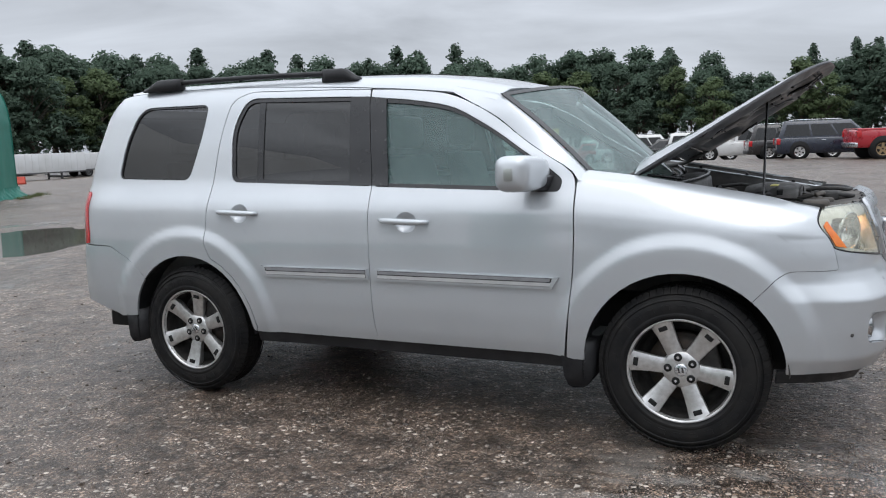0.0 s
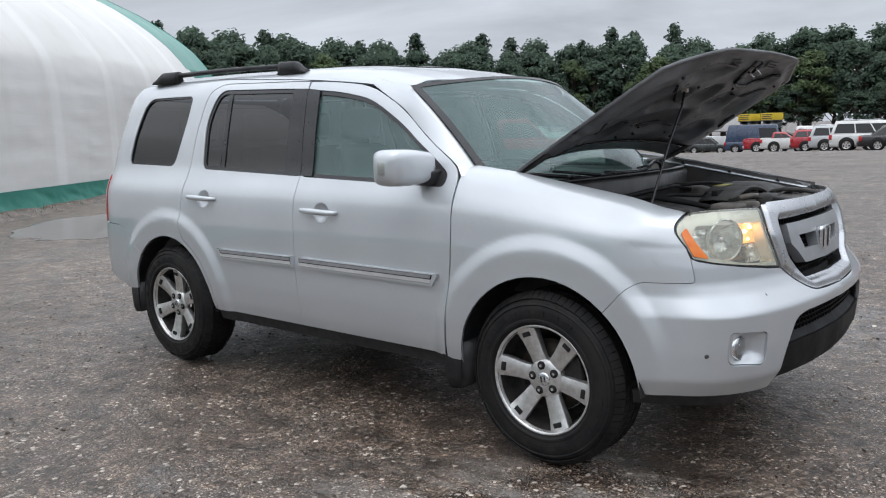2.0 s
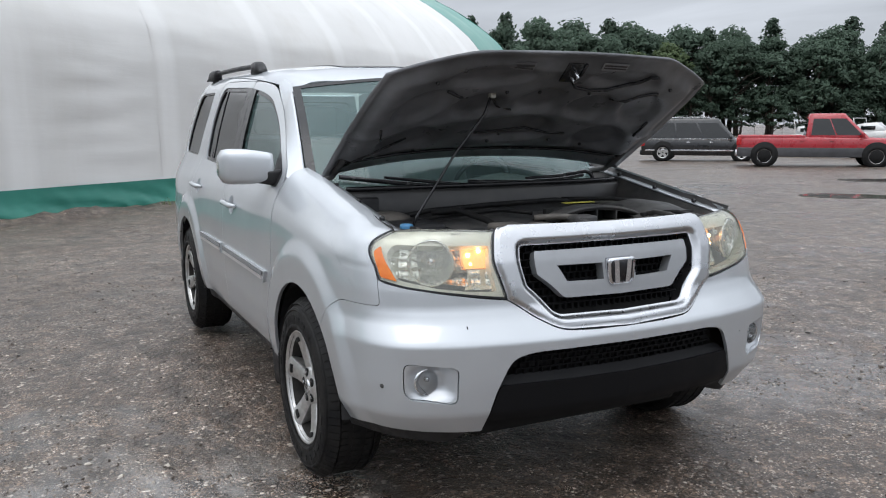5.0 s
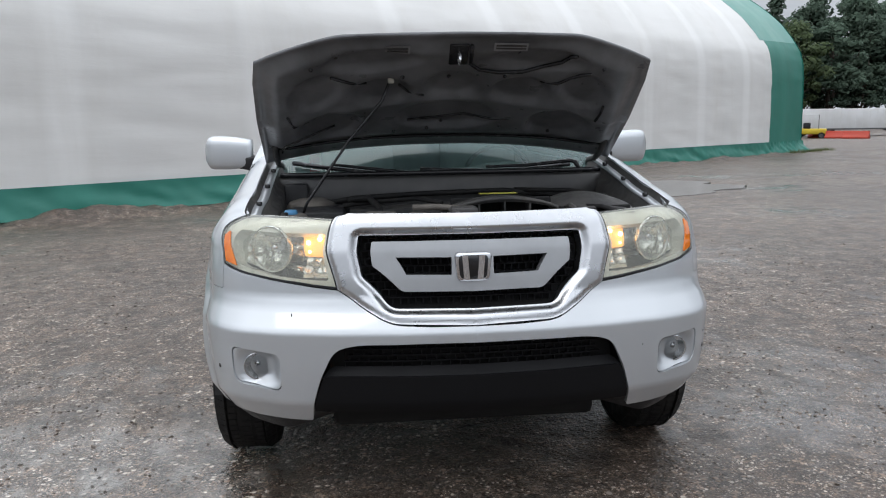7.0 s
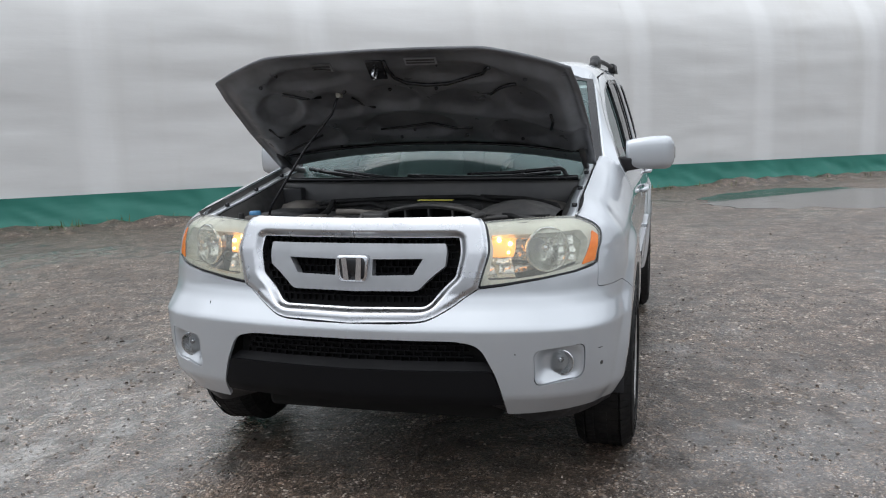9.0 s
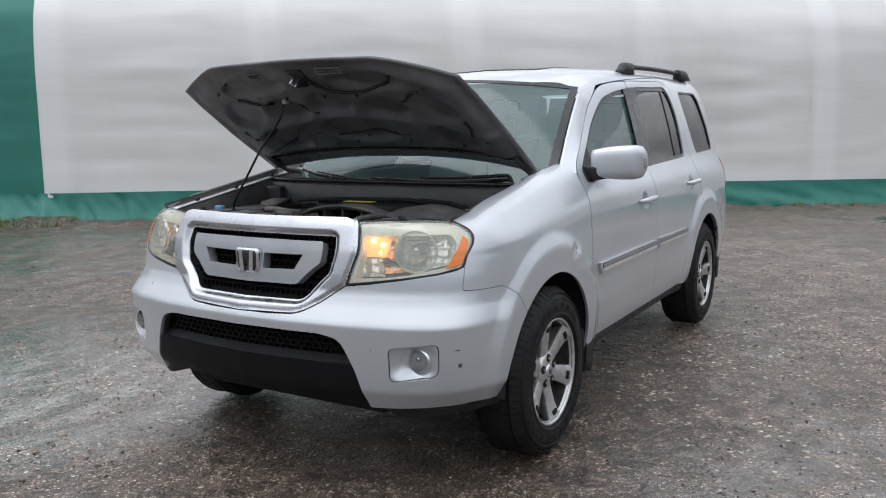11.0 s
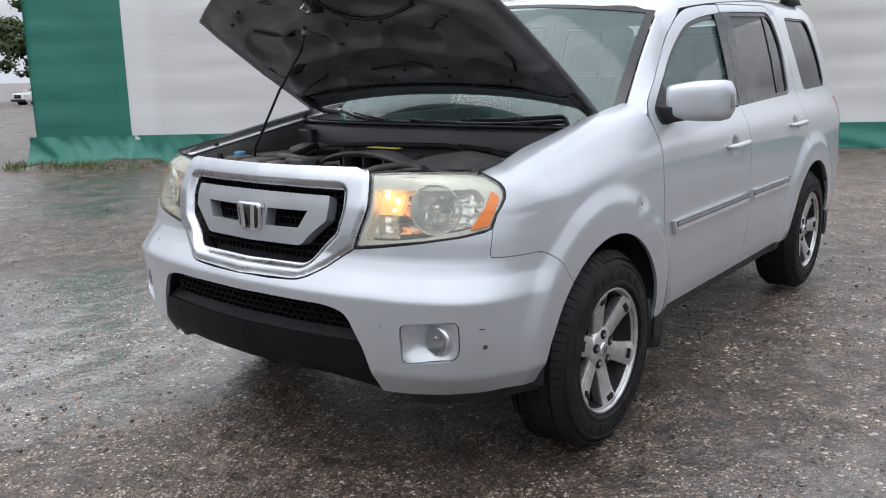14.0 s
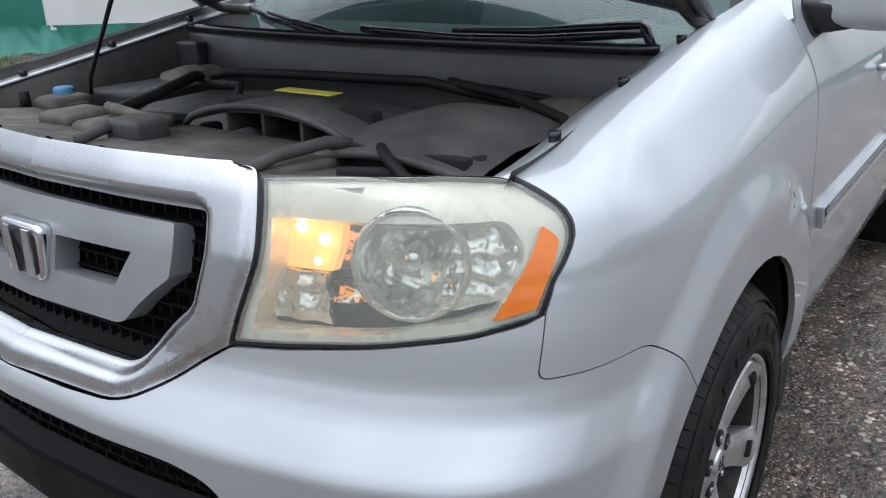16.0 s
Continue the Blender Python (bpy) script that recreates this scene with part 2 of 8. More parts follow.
def lathe(bm, profile, axis="y", n=48, at=(0, 0, 0), close=False):
    """Turns a profile of (radius, offset along the axis)."""
    rings = []
    for r, o in profile:
        ring = []
        for k in range(n):
            a = 2 * math.pi * k / n
            c, s = r * math.cos(a), r * math.sin(a)
            v = (c, o, s) if axis == "y" else (c, s, o) if axis == "z" else (o, c, s)
            ring.append(bm.verts.new((v[0] + at[0], v[1] + at[1], v[2] + at[2])))
        rings.append(ring)
    pairs = list(zip(rings, rings[1:])) + ([(rings[-1], rings[0])] if close else [])
    for a, b in pairs:
        for k in range(n):
            bm.faces.new((a[k], a[(k + 1) % n], b[(k + 1) % n], b[k]))
    return rings


def loft(bm, rings, closed=True, caps=True):
    made = [[bm.verts.new(p) for p in ring] for ring in rings]
    n = len(made[0])
    for a, b in zip(made, made[1:]):
        for k in range(n if closed else n - 1):
            bm.faces.new((a[k], a[(k + 1) % n], b[(k + 1) % n], b[k]))
    if caps and closed:
        bm.faces.new(made[0][::-1])
        bm.faces.new(made[-1])
    return made


def fix_normals(bm):
    bmesh.ops.recalc_face_normals(bm, faces=bm.faces)
    return bm


def soft(ob, width, segments=2, angle=35):
    b = ob.modifiers.new("worn_edges", "BEVEL")
    b.width, b.segments, b.limit_method, b.angle_limit = width, segments, "ANGLE", radians(angle)
    b.harden_normals = False
    return ob


class Curve:
    """A smooth curve through (t, value, ...) rows: linear, then softened over a width."""

    def __init__(self, rows, width=0.03, n=1200):
        rows = np.array(rows, float)
        pad = width * 4
        self.t = np.linspace(rows[0, 0] - pad, rows[-1, 0] + pad, n)
        step = self.t[1] - self.t[0]
        k = max(1, int(3 * width / step))
        g = np.exp(-0.5 * (np.arange(-k, k + 1) * step / width) ** 2)
        g /= g.sum()
        self.v = []
        for c in range(1, rows.shape[1]):
            first = (rows[1, c] - rows[0, c]) / (rows[1, 0] - rows[0, 0])
            last = (rows[-1, c] - rows[-2, c]) / (rows[-1, 0] - rows[-2, 0])
            raw = np.interp(self.t, rows[:, 0], rows[:, c])
            raw = np.where(self.t < rows[0, 0], rows[0, c] + first * (self.t - rows[0, 0]), raw)
            raw = np.where(self.t > rows[-1, 0], rows[-1, c] + last * (self.t - rows[-1, 0]), raw)
            ext = np.concatenate([raw[0] + first * step * np.arange(-k, 0), raw, raw[-1] + last * step * np.arange(1, k + 1)])
            self.v.append(np.convolve(ext, g, "valid"))

    def __call__(self, t, c=0):
        return np.interp(t, self.t, self.v[c])


def smooth(a, b, x):
    t = np.clip((np.asarray(x, float) - a) / (b - a), 0, 1)
    return t * t * (3 - 2 * t)


def rounded(points, radius, n=5):
    """A closed outline with its corners rounded; a point may carry a radius of its own."""
    out, k = [], len(points)
    for i, p in enumerate(points):
        r = p[2] if len(p) > 2 else radius
        a, b, c = np.array(points[i - 1][:2], float), np.array(p[:2], float), np.array(points[(i + 1) % k][:2], float)
        u, w = a - b, c - b
        lu, lw = np.linalg.norm(u), np.linalg.norm(w)
        d = min(r, 0.45 * lu, 0.45 * lw)
        if d < 1e-5:
            out.append(tuple(b))
            continue
        p0, p1 = b + u / lu * d, b + w / lw * d
        for j in range(n + 1):
            t = j / n
            out.append(tuple((1 - t) ** 2 * p0 + 2 * t * (1 - t) * b + t * t * p1))
    return out


def inset(points, d):
    """Moves a closed outline inwards by d (outwards where d is below 0)."""
    pts = np.array(points, float)
    area = 0.5 * np.sum(pts[:, 0] * np.roll(pts[:, 1], -1) - pts[:, 1] * np.roll(pts[:, 0], -1))
    e = np.roll(pts, -1, 0) - pts
    e /= np.maximum(np.linalg.norm(e, axis=1), 1e-9)[:, None]
    nrm = np.stack([-e[:, 1], e[:, 0]], 1) * (1 if area > 0 else -1)
    m = nrm + np.roll(nrm, 1, 0)
    m /= np.maximum((m * m).sum(1), 0.5)[:, None] / 2
    return [tuple(p) for p in pts + m * d]


def inside(points, x, y):
    p = np.asarray(points, float)
    q = np.roll(p, -1, 0)
    x, y = np.asarray(x)[:, None], np.asarray(y)[:, None]
    cross = ((p[:, 1] > y) != (q[:, 1] > y)) & (x < (q[:, 0] - p[:, 0]) * (y - p[:, 1]) / (q[:, 1] - p[:, 1] + 1e-12) + p[:, 0])
    return cross.sum(1) % 2 == 1


def panel(name, outline, surf, mat, parent, holes=(), step=0.04, depth=0.014, where="R", label="", gap=0.0):
    """A thin sheet cut to an outline on a smooth surface surf(u, v), with returned edges all round.
    It is given for the right half; where: R, L (its mirror image) or B (both halves as one mesh)."""
    loops = [inset(outline, gap) if gap else list(outline)] + [list(h) for h in holes]
    if gap and where == "B":                         # the middle line stays where it is
        loops[0] = [p if abs(surf(*p)[1]) < 2e-3 else q for p, q in zip(outline, loops[0])]
    pts, edges = [], []
    for loop in loops:
        dense = []
        for i, p in enumerate(loop):
            q = loop[(i + 1) % len(loop)]
            k = max(1, int(math.dist(p, q) / step))
            dense += [(p[0] + (q[0] - p[0]) * j / k, p[1] + (q[1] - p[1]) * j / k) for j in range(k)]
        base = len(pts)
        pts += dense
        edges += [(base + i, base + (i + 1) % len(dense)) for i in range(len(dense))]
    rim = np.array(pts)
    lo, hi = rim.min(0), rim.max(0)
    gx, gy = np.meshgrid(np.arange(lo[0] + step * 0.5, hi[0], step), np.arange(lo[1] + step * 0.5, hi[1], step))
    gx, gy = gx.ravel(), gy.ravel()
    keep = inside(loops[0], gx, gy)
    for h in loops[1:]:
        keep &= ~inside(h, gx, gy)
    grid = np.stack([gx[keep], gy[keep]], 1)
    if len(grid):
        near = ((grid[:, None, :] - rim[None]) ** 2).sum(2).min(1)
        grid = grid[near > (0.35 * step) ** 2]
    every = [Vector(p) for p in pts] + [Vector(p) for p in grid]
    vco, _, faces, *_ = delaunay_2d_cdt(every, edges, [], 0, 1e-6)
    vco = np.array([tuple(v) for v in vco])
    faces = [f for f in faces if len(f) == 3]
    mid = np.array([vco[list(f)].mean(0) for f in faces])
    ok = inside(loops[0], mid[:, 0], mid[:, 1])
    for h in loops[1:]:
        ok &= ~inside(h, mid[:, 0], mid[:, 1])
    faces = [f for f, k in zip(faces, ok) if k]
    h = 0.004
    P = np.array([surf(u, v) for u, v in vco])
    du = np.array([surf(u + h, v) for u, v in vco]) - np.array([surf(u - h, v) for u, v in vco])
    dv = np.array([surf(u, v + h) for u, v in vco]) - np.array([surf(u, v - h) for u, v in vco])
    N = np.cross(du, dv)
    N /= np.maximum(np.linalg.norm(N, axis=1), 1e-12)[:, None]
    fa = np.array(faces)
    sense = (np.cross(P[fa[:, 1]] - P[fa[:, 0]], P[fa[:, 2]] - P[fa[:, 0]]) * N[fa[:, 0]]).sum()
    if sense < 0:
        faces = [f[::-1] for f in faces]
    count = {}
    for f in faces:
        for a, b in ((f[0], f[1]), (f[1], f[2]), (f[2], f[0])):
            count[(a, b)] = count.get((a, b), 0) + 1
    bound = [(a, b) for (a, b) in count if (b, a) not in count]
    verts, normals, polys = [tuple(p) for p in P], [tuple(n) for n in N], [tuple(f) for f in faces]
    if where == "B":
        P[np.abs(P[:, 1]) < 2e-3, 1] = 0.0
        verts = [tuple(p) for p in P]
        bound = [(a, b) for a, b in bound if abs(P[a][1]) > 1e-4 or abs(P[b][1]) > 1e-4]
    side = {}
    for a, b in bound:
        ids = []
        ed = P[b] - P[a]
        for i in (a, b):
            outn = np.cross(ed, N[i])
            outn /= max(np.linalg.norm(outn), 1e-12)
            for o in (0.0, depth):
                key = (i, o)
                if key not in side:
                    side[key] = len(verts)
                    verts.append(tuple(P[i] - N[i] * o))
                    normals.append(tuple(outn))
                ids.append(side[key])
        polys.append((ids[0], ids[1], ids[3], ids[2]))
    if where == "L":
        verts = [(x, -y, z) for x, y, z in verts]
        normals = [(x, -y, z) for x, y, z in normals]
        polys = [tuple(reversed(f)) for f in polys]
    if where == "B":
        k = len(verts)
        verts += [(x, -y, z) for x, y, z in verts]
        normals += [(x, -y, z) for x, y, z in normals]
        polys += [tuple(k + i for i in reversed(f)) for f in polys]
    data = bpy.data.meshes.new(name)
    data.from_pydata(verts, [], polys)
    data.update()
    data.polygons.foreach_set("use_smooth", [True] * len(data.polygons))
    data.normals_split_custom_set_from_vertices(normals)
    return finish(name, data, mat, parent, label, False)
# ---- ground: one sheet of wet gravel out to the horizon ----
def position_of(m):
    return node(m, "ShaderNodeNewGeometry").outputs["Position"]


def cells(m, pos, scale):
    """Stones of one size: three random values and the distance from each stone's middle."""
    v = node(m, "ShaderNodeTexVoronoi", Scale=scale, Randomness=1.0)
    link(m, pos, v.inputs["Vector"])
    pick = node(m, "ShaderNodeSeparateColor")
    link(m, v.outputs["Color"], pick.inputs[0])
    return pick.outputs[0], pick.outputs[1], pick.outputs[2], v.outputs["Distance"]


def maths(m, kind, a, b, c=None):
    n = node(m, "ShaderNodeMath")
    n.operation = kind
    for i, value in enumerate((a, b, c)):
        if value is None:
            continue
        if isinstance(value, (int, float)):
            n.inputs[i].default_value = value
        else:
            link(m, value, n.inputs[i])
    return n.outputs[0]


def gravel_material():
    """Rain-soaked crushed gravel: dark soil, stones of three sizes, clods, and water standing thinly in the hollows."""
    m = material("wet_gravel", (0.1, 0.09, 0.08), 0.6)
    pos = position_of(m)
    large, middle = noise_of(m, 0.32, 5.0, 0.6, pos), noise_of(m, 2.3, 6.0, 0.62, pos)
    clod = noise_of(m, 11.0, 6.0, 0.62, pos)
    soil = mix(m, ramp(m, clod, 0.35, 0.65, 0, 1), (0.022, 0.015, 0.0105), (0.062, 0.043, 0.0315))
    stony = ramp(m, middle, 0.34, 0.54, 0.45, 1.0)
    heights = []
    for scale, cover, tall in ((210.0, 0.55, 0.0012), (95.0, 0.48, 0.0028), (44.0, 0.30, 0.0062)):
        r, g, b, d = cells(m, pos, scale)
        there = maths(m, "MULTIPLY", ramp(m, r, 1 - cover, 1.04 - cover, 0.0, 1.0), stony)
        tone = mix(m, ramp(m, g, 0.15, 0.95, 0, 1), (0.032, 0.022, 0.016), (0.285, 0.208, 0.155))
        tone = mix(m, ramp(m, b, 0.84, 0.90, 0, 1), tone, (0.52, 0.46, 0.40))
        body_of = maths(m, "MULTIPLY", there, ramp(m, d, 0.46, 0.56, 1.0, 0.0))
        soil = mix(m, body_of, soil, tone)
        heights.append(maths(m, "MULTIPLY", maths(m, "MULTIPLY", there, ramp(m, d, 0.1, 0.6, 1.0, 0.0)), tall))
    toned = node(m, "ShaderNodeMix")
    toned.data_type, toned.blend_type = "RGBA", "MULTIPLY"
    toned.inputs[0].default_value = 1.0
    link(m, soil, toned.inputs[6])
    link(m, maths(m, "MULTIPLY", ramp(m, large, 0.36, 0.68, 0.82, 1.25), ramp(m, noise_of(m, 6.5, 4.0, 0.6, pos), 0.36, 0.64, 0.55, 1.5)), toned.inputs[7])
    # sky glare on the wet ground before the car, painted as pale colour
    away = node(m, "ShaderNodeVectorMath")
    away.operation = "DISTANCE"
    link(m, pos, away.inputs[0])
    away.inputs[1].default_value = (0.55, -1.75, 0)
    pale_glare = maths(m, "MULTIPLY", ramp(m, away.outputs["Value"], 0.25, 1.3, 1.0, 0.0), ramp(m, noise_of(m, 2.4, 6.0, 0.62, pos, (1.0, 2.2, 1.0)), 0.46, 0.64, 0.0, 0.7))
    link(m, mix(m, pale_glare, toned.outputs[2], (0.40, 0.39, 0.37)), bsdf(m).inputs["Base Color"])
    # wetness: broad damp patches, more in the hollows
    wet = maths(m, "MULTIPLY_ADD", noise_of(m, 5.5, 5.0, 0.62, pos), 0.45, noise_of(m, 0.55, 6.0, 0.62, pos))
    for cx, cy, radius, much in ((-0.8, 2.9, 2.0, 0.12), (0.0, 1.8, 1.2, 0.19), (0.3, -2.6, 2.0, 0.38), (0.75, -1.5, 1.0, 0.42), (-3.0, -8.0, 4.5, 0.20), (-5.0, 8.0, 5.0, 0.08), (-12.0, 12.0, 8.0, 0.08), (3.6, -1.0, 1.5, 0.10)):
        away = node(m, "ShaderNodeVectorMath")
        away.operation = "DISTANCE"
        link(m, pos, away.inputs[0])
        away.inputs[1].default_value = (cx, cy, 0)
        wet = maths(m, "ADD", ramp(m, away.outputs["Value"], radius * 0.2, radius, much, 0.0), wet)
    relief = maths(m, "ADD", maths(m, "ADD", heights[0], heights[1]), heights[2])
    relief = maths(m, "ADD", relief, ramp(m, clod, 0.25, 0.75, 0.0, 0.015))
    relief = maths(m, "ADD", relief, ramp(m, middle, 0.3, 0.7, 0.0, 0.020))
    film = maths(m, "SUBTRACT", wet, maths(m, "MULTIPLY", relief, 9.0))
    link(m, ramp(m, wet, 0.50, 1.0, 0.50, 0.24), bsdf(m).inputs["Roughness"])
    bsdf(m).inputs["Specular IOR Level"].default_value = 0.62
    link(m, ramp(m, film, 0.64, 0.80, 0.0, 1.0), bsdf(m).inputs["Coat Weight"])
    bsdf(m).inputs["Coat Roughness"].default_value = 0.13
    bsdf(m).inputs["Coat IOR"].default_value = 1.4
    bump(m, relief, 0.9, 1.0)
    ripple = node(m, "ShaderNodeBump", Strength=0.3, Distance=1.0)
    link(m, relief, ripple.inputs["Height"])
    link(m, ripple.outputs[0], bsdf(m).inputs["Coat Normal"])
    return m


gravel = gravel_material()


def slope(x, y):
    """The yard falls gently towards the building and beyond it."""
    q = (-0.97 * x - 0.05 * y - 6) / 3
    q = 3 * math.log1p(math.exp(min(q, 50.0)))
    return -0.0145 * min(q, 70.0) - falls_north(x, y)


def falls_north(x, y):
    """Beyond the open yard the ground drops away gently to the north."""
    if y < 20:
        return 0.0
    sector = float(smooth(134, 124, math.degrees(math.atan2(y, x))))
    return sector * min(1.5 - 0.7 * float(smooth(90, 140, y)), 0.034 * 1.2 * math.log1p(math.exp(min((y - 36.8) / 1.2, 60.0))))


def lie(x, y):
    """Height of the ground: shallow dips and ruts, level beneath the tyres, sinking slightly in the puddles."""
    far = float(smooth(14, 40, math.hypot(x, y)))
    h = 0.016 * noise.noise(Vector((x * 0.45, y * 0.45, 3.1))) + 0.007 * noise.noise(Vector((x * 1.7, y * 1.7, 7.7)))
    return slope(x, y) + (h - 0.012) * (1 - far)


def cuts():
    near = [k * 0.2 for k in range(-40, 41)]
    far = [9, 10.2, 11.6, 13.2, 15, 17.5, 20, 23, 26, 29, 32, 36, 41, 47, 54, 62, 71, 82, 95, 110, 130, 155, 190, 250, 400, 800, 1800]
    return [-f for f in far[::-1]] + near + far


bm = bmesh.new()
xs = cuts()
grid = [[bm.verts.new((x, y, lie(x, y))) for x in xs] for y in xs]
for a, b in zip(grid, grid[1:]):
    for k in range(len(a) - 1):
        bm.faces.new((a[k], a[k + 1], b[k + 1], b[k]))
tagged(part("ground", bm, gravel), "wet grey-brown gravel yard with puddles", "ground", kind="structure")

water = material("puddle_water", (0.075, 0.066, 0.058), 0.03)
link(water, mix(water, ramp(water, noise_of(water, 1.3, 5.0), 0.35, 0.65, 0, 1), (0.085, 0.076, 0.068), (0.125, 0.115, 0.105)), bsdf(water).inputs["Base Color"])
bump(water, noise_of(water, 9.0, 2.0), 0.06, 0.004)
link(water, ramp(water, noise_of(water, 2.2, 5.0), 0.45, 0.7, 0.015, 0.10), bsdf(water).inputs["Roughness"])


def puddle(x, y, a, b, turn, seed, z=0.004):
    bm = bmesh.new()
    ring = []
    for k in range(120):
        t = 2 * math.pi * k / 120
        w = 1 + 0.34 * noise.noise(Vector((math.cos(t) * 1.4, math.sin(t) * 1.4, seed))) + 0.16 * noise.noise(Vector((math.cos(t) * 4, math.sin(t) * 4, seed))) + 0.07 * noise.noise(Vector((math.cos(t) * 11, math.sin(t) * 11, seed)))
        ring.append((a * w * math.cos(t), b * w * math.sin(t), 0.0))
    low = [bm.verts.new((p[0] * 1.01, p[1] * 1.01, -0.03)) for p in ring]
    up = [bm.verts.new(p) for p in ring]
    mid = bm.verts.new((0, 0, 0))
    for k in range(120):
        bm.faces.new((up[k], up[(k + 1) % 120], mid))
        bm.faces.new((low[k], low[(k + 1) % 120], up[(k + 1) % 120], up[k]))
    ob = part("puddle", bm, water, smooth=False)
    ob.matrix_basis = pose(x, y, z, 0, 0, turn)
    return tagged(ob, "shallow rain puddle lying in the gravel", "puddle", "puddles in the yard")


puddle(-12.0, 4.4, 1.8, 2.9, 22, 1.0, slope(-12.0, 4.4) + 0.012)
puddle(-7.9, 13.0, 1.3, 0.5, 40, 8.0, slope(-7.9, 13.0) + 0.004)
puddle(-10.0, 18.5, 2.2, 0.6, 30, 9.0, slope(-10.0, 18.5) + 0.004)

# ---- long fabric building behind the car ----
T0, TD = Vector((-14.37, 0.87, 0)), Vector((-0.648, 0.762, 0)).normalized()
TN = Vector((-0.762, -0.648, 0)).normalized()        # into the building
S_END, N_END, S_BAND, N_BAND, RIB = -16.05, 22.4, -14.5, 19.2, 3.47


def fabric_of(name, a, b, wash, lift):
    m = material(name, a, 0.55)
    pos = position_of(m)
    streak = noise_of(m, 1.0, 5.0, 0.6, pos, (1.1, 1.1, 0.18))
    patch = noise_of(m, 0.5, 4.0, 0.55, pos)
    base = mix(m, ramp(m, patch, 0.35, 0.68, 0, 1), a, b)
    along = node(m, "ShaderNodeVectorMath")
    along.operation = "DOT_PRODUCT"
    along.inputs[1].default_value = tuple(TD)
    link(m, pos, along.inputs[0])
    fold_back = node(m, "ShaderNodeMath")                # distance from the nearest rib
    fold_back.operation = "PINGPONG"
    fold_back.inputs[1].default_value = RIB / 2
    start = node(m, "ShaderNodeMath")
    start.inputs[1].default_value = 400 * RIB - T0.dot(TD) + 0.45
    link(m, along.outputs["Value"], start.inputs[0])
    link(m, start.outputs[0], fold_back.inputs[0])
    # Brighter bands at the ribs: light through the fabric, mixed into the colour.
    base = mix(m, ramp(m, fold_back.outputs[0], 0.16, 0.36, 0.5, 0.0), base, lift)
    link(m, mix(m, ramp(m, streak, 0.52, 0.75, 0, 0.35), base, wash), bsdf(m).inputs["Base Color"])
    link(m, ramp(m, streak, 0.3, 0.7, 0.42, 0.62), bsdf(m).inputs["Roughness"])
    folds = noise_of(m, 1.0, 4.0, 0.55, pos, (0.9, 0.9, 7.0))
    bump(m, maths(m, "ADD", folds, maths(m, "MULTIPLY", noise_of(m, 1.0, 5.0, 0.6, pos, (3.0, 3.0, 9.0)), 0.4)), 0.13, 0.03)
    return m


fabric_white = fabric_of("white_fabric", (0.73, 0.725, 0.71), (0.68, 0.675, 0.66), (0.60, 0.58, 0.54), (0.84, 0.84, 0.83))
fabric_green = fabric_of("green_fabric", (0.020, 0.165, 0.125), (0.028, 0.20, 0.155), (0.05, 0.24, 0.19), (0.03, 0.21, 0.16))
# Paler green for the roof bands than for the end walls.
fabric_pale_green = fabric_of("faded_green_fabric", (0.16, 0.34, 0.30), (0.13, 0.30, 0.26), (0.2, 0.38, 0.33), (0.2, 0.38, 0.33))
ARCH = Curve([(-1.0, 0.0, -1.0), (2.6, 0.04, 2.6), (3.3, 0.15, 3.28), (3.62, 0.28, 3.56), (4.2, 0.62, 4.05), (5.0, 1.15, 4.7), (6.1, 2.0, 5.42), (7.55, 3.2, 6.22), (9.5, 4.9, 7.1), (13.0, 8.0, 8.5), (16.5, 11.3, 9.6), (19.0, 13.8, 9.8)], 0.2)


def tent_at(s, h, out=0.0):
    return T0 + TD * s + TN * (float(ARCH(h)) - out) + Vector((0, 0, float(ARCH(h, 1)) + 0.015 * max(0.0, s) * float(smooth(0.8, 3.0, h))))


def foot(s):
    """Ground height at the wall."""
    p = T0 + TD * s
    return slope(p.x, p.y)


def sag(s, h):
    """Fabric hanging between the ribs: level creases that die out at the ribs."""
    t = ((s + 0.45) / RIB) % 1.0
    between = math.sin(math.pi * t)
    crease = noise.noise(Vector((s * 0.55, h * 3.4, 2.0))) + 0.5 * noise.noise(Vector((s * 1.3, h * 7.5, 5.0)))
    wide = noise.noise(Vector((s * 0.4, h * 0.5, 9.0)))
    low = float(smooth(5.0, 3.2, h))
    return -0.05 * between * between + (0.020 * crease * (0.15 + between) * low) + 0.03 * wide * between


tent = thing("fabric_building", "long white fabric building with green ends and green skirt", "building")


def tent_sheet(name, s0, s1, h0, h1, mat, ds=0.14, dh=0.09, out=0.0, rough=1.0, label=""):
    ns, nh = max(3, int((s1 - s0) / ds)), max(3, int((h1 - h0) / dh))
    hs = np.linspace(0, 1, nh)
    low = (lambda s: foot(s) + h0) if h0 < 1 else (lambda s: h0)
    rows = [[tent_at(s, low(s) + (h1 - low(s)) * q, out + rough * sag(s, h0 + (h1 - h0) * q)) for s in np.linspace(s0, s1, ns)] for q in hs]
    bm = bmesh.new()
    g = [[bm.verts.new(p) for p in row] for row in rows]
    for a, b in zip(g, g[1:]):
        for k in range(ns - 1):
            bm.faces.new((a[k], a[k + 1], b[k + 1], b[k]))
    return part(name, bm, mat, tent, label)


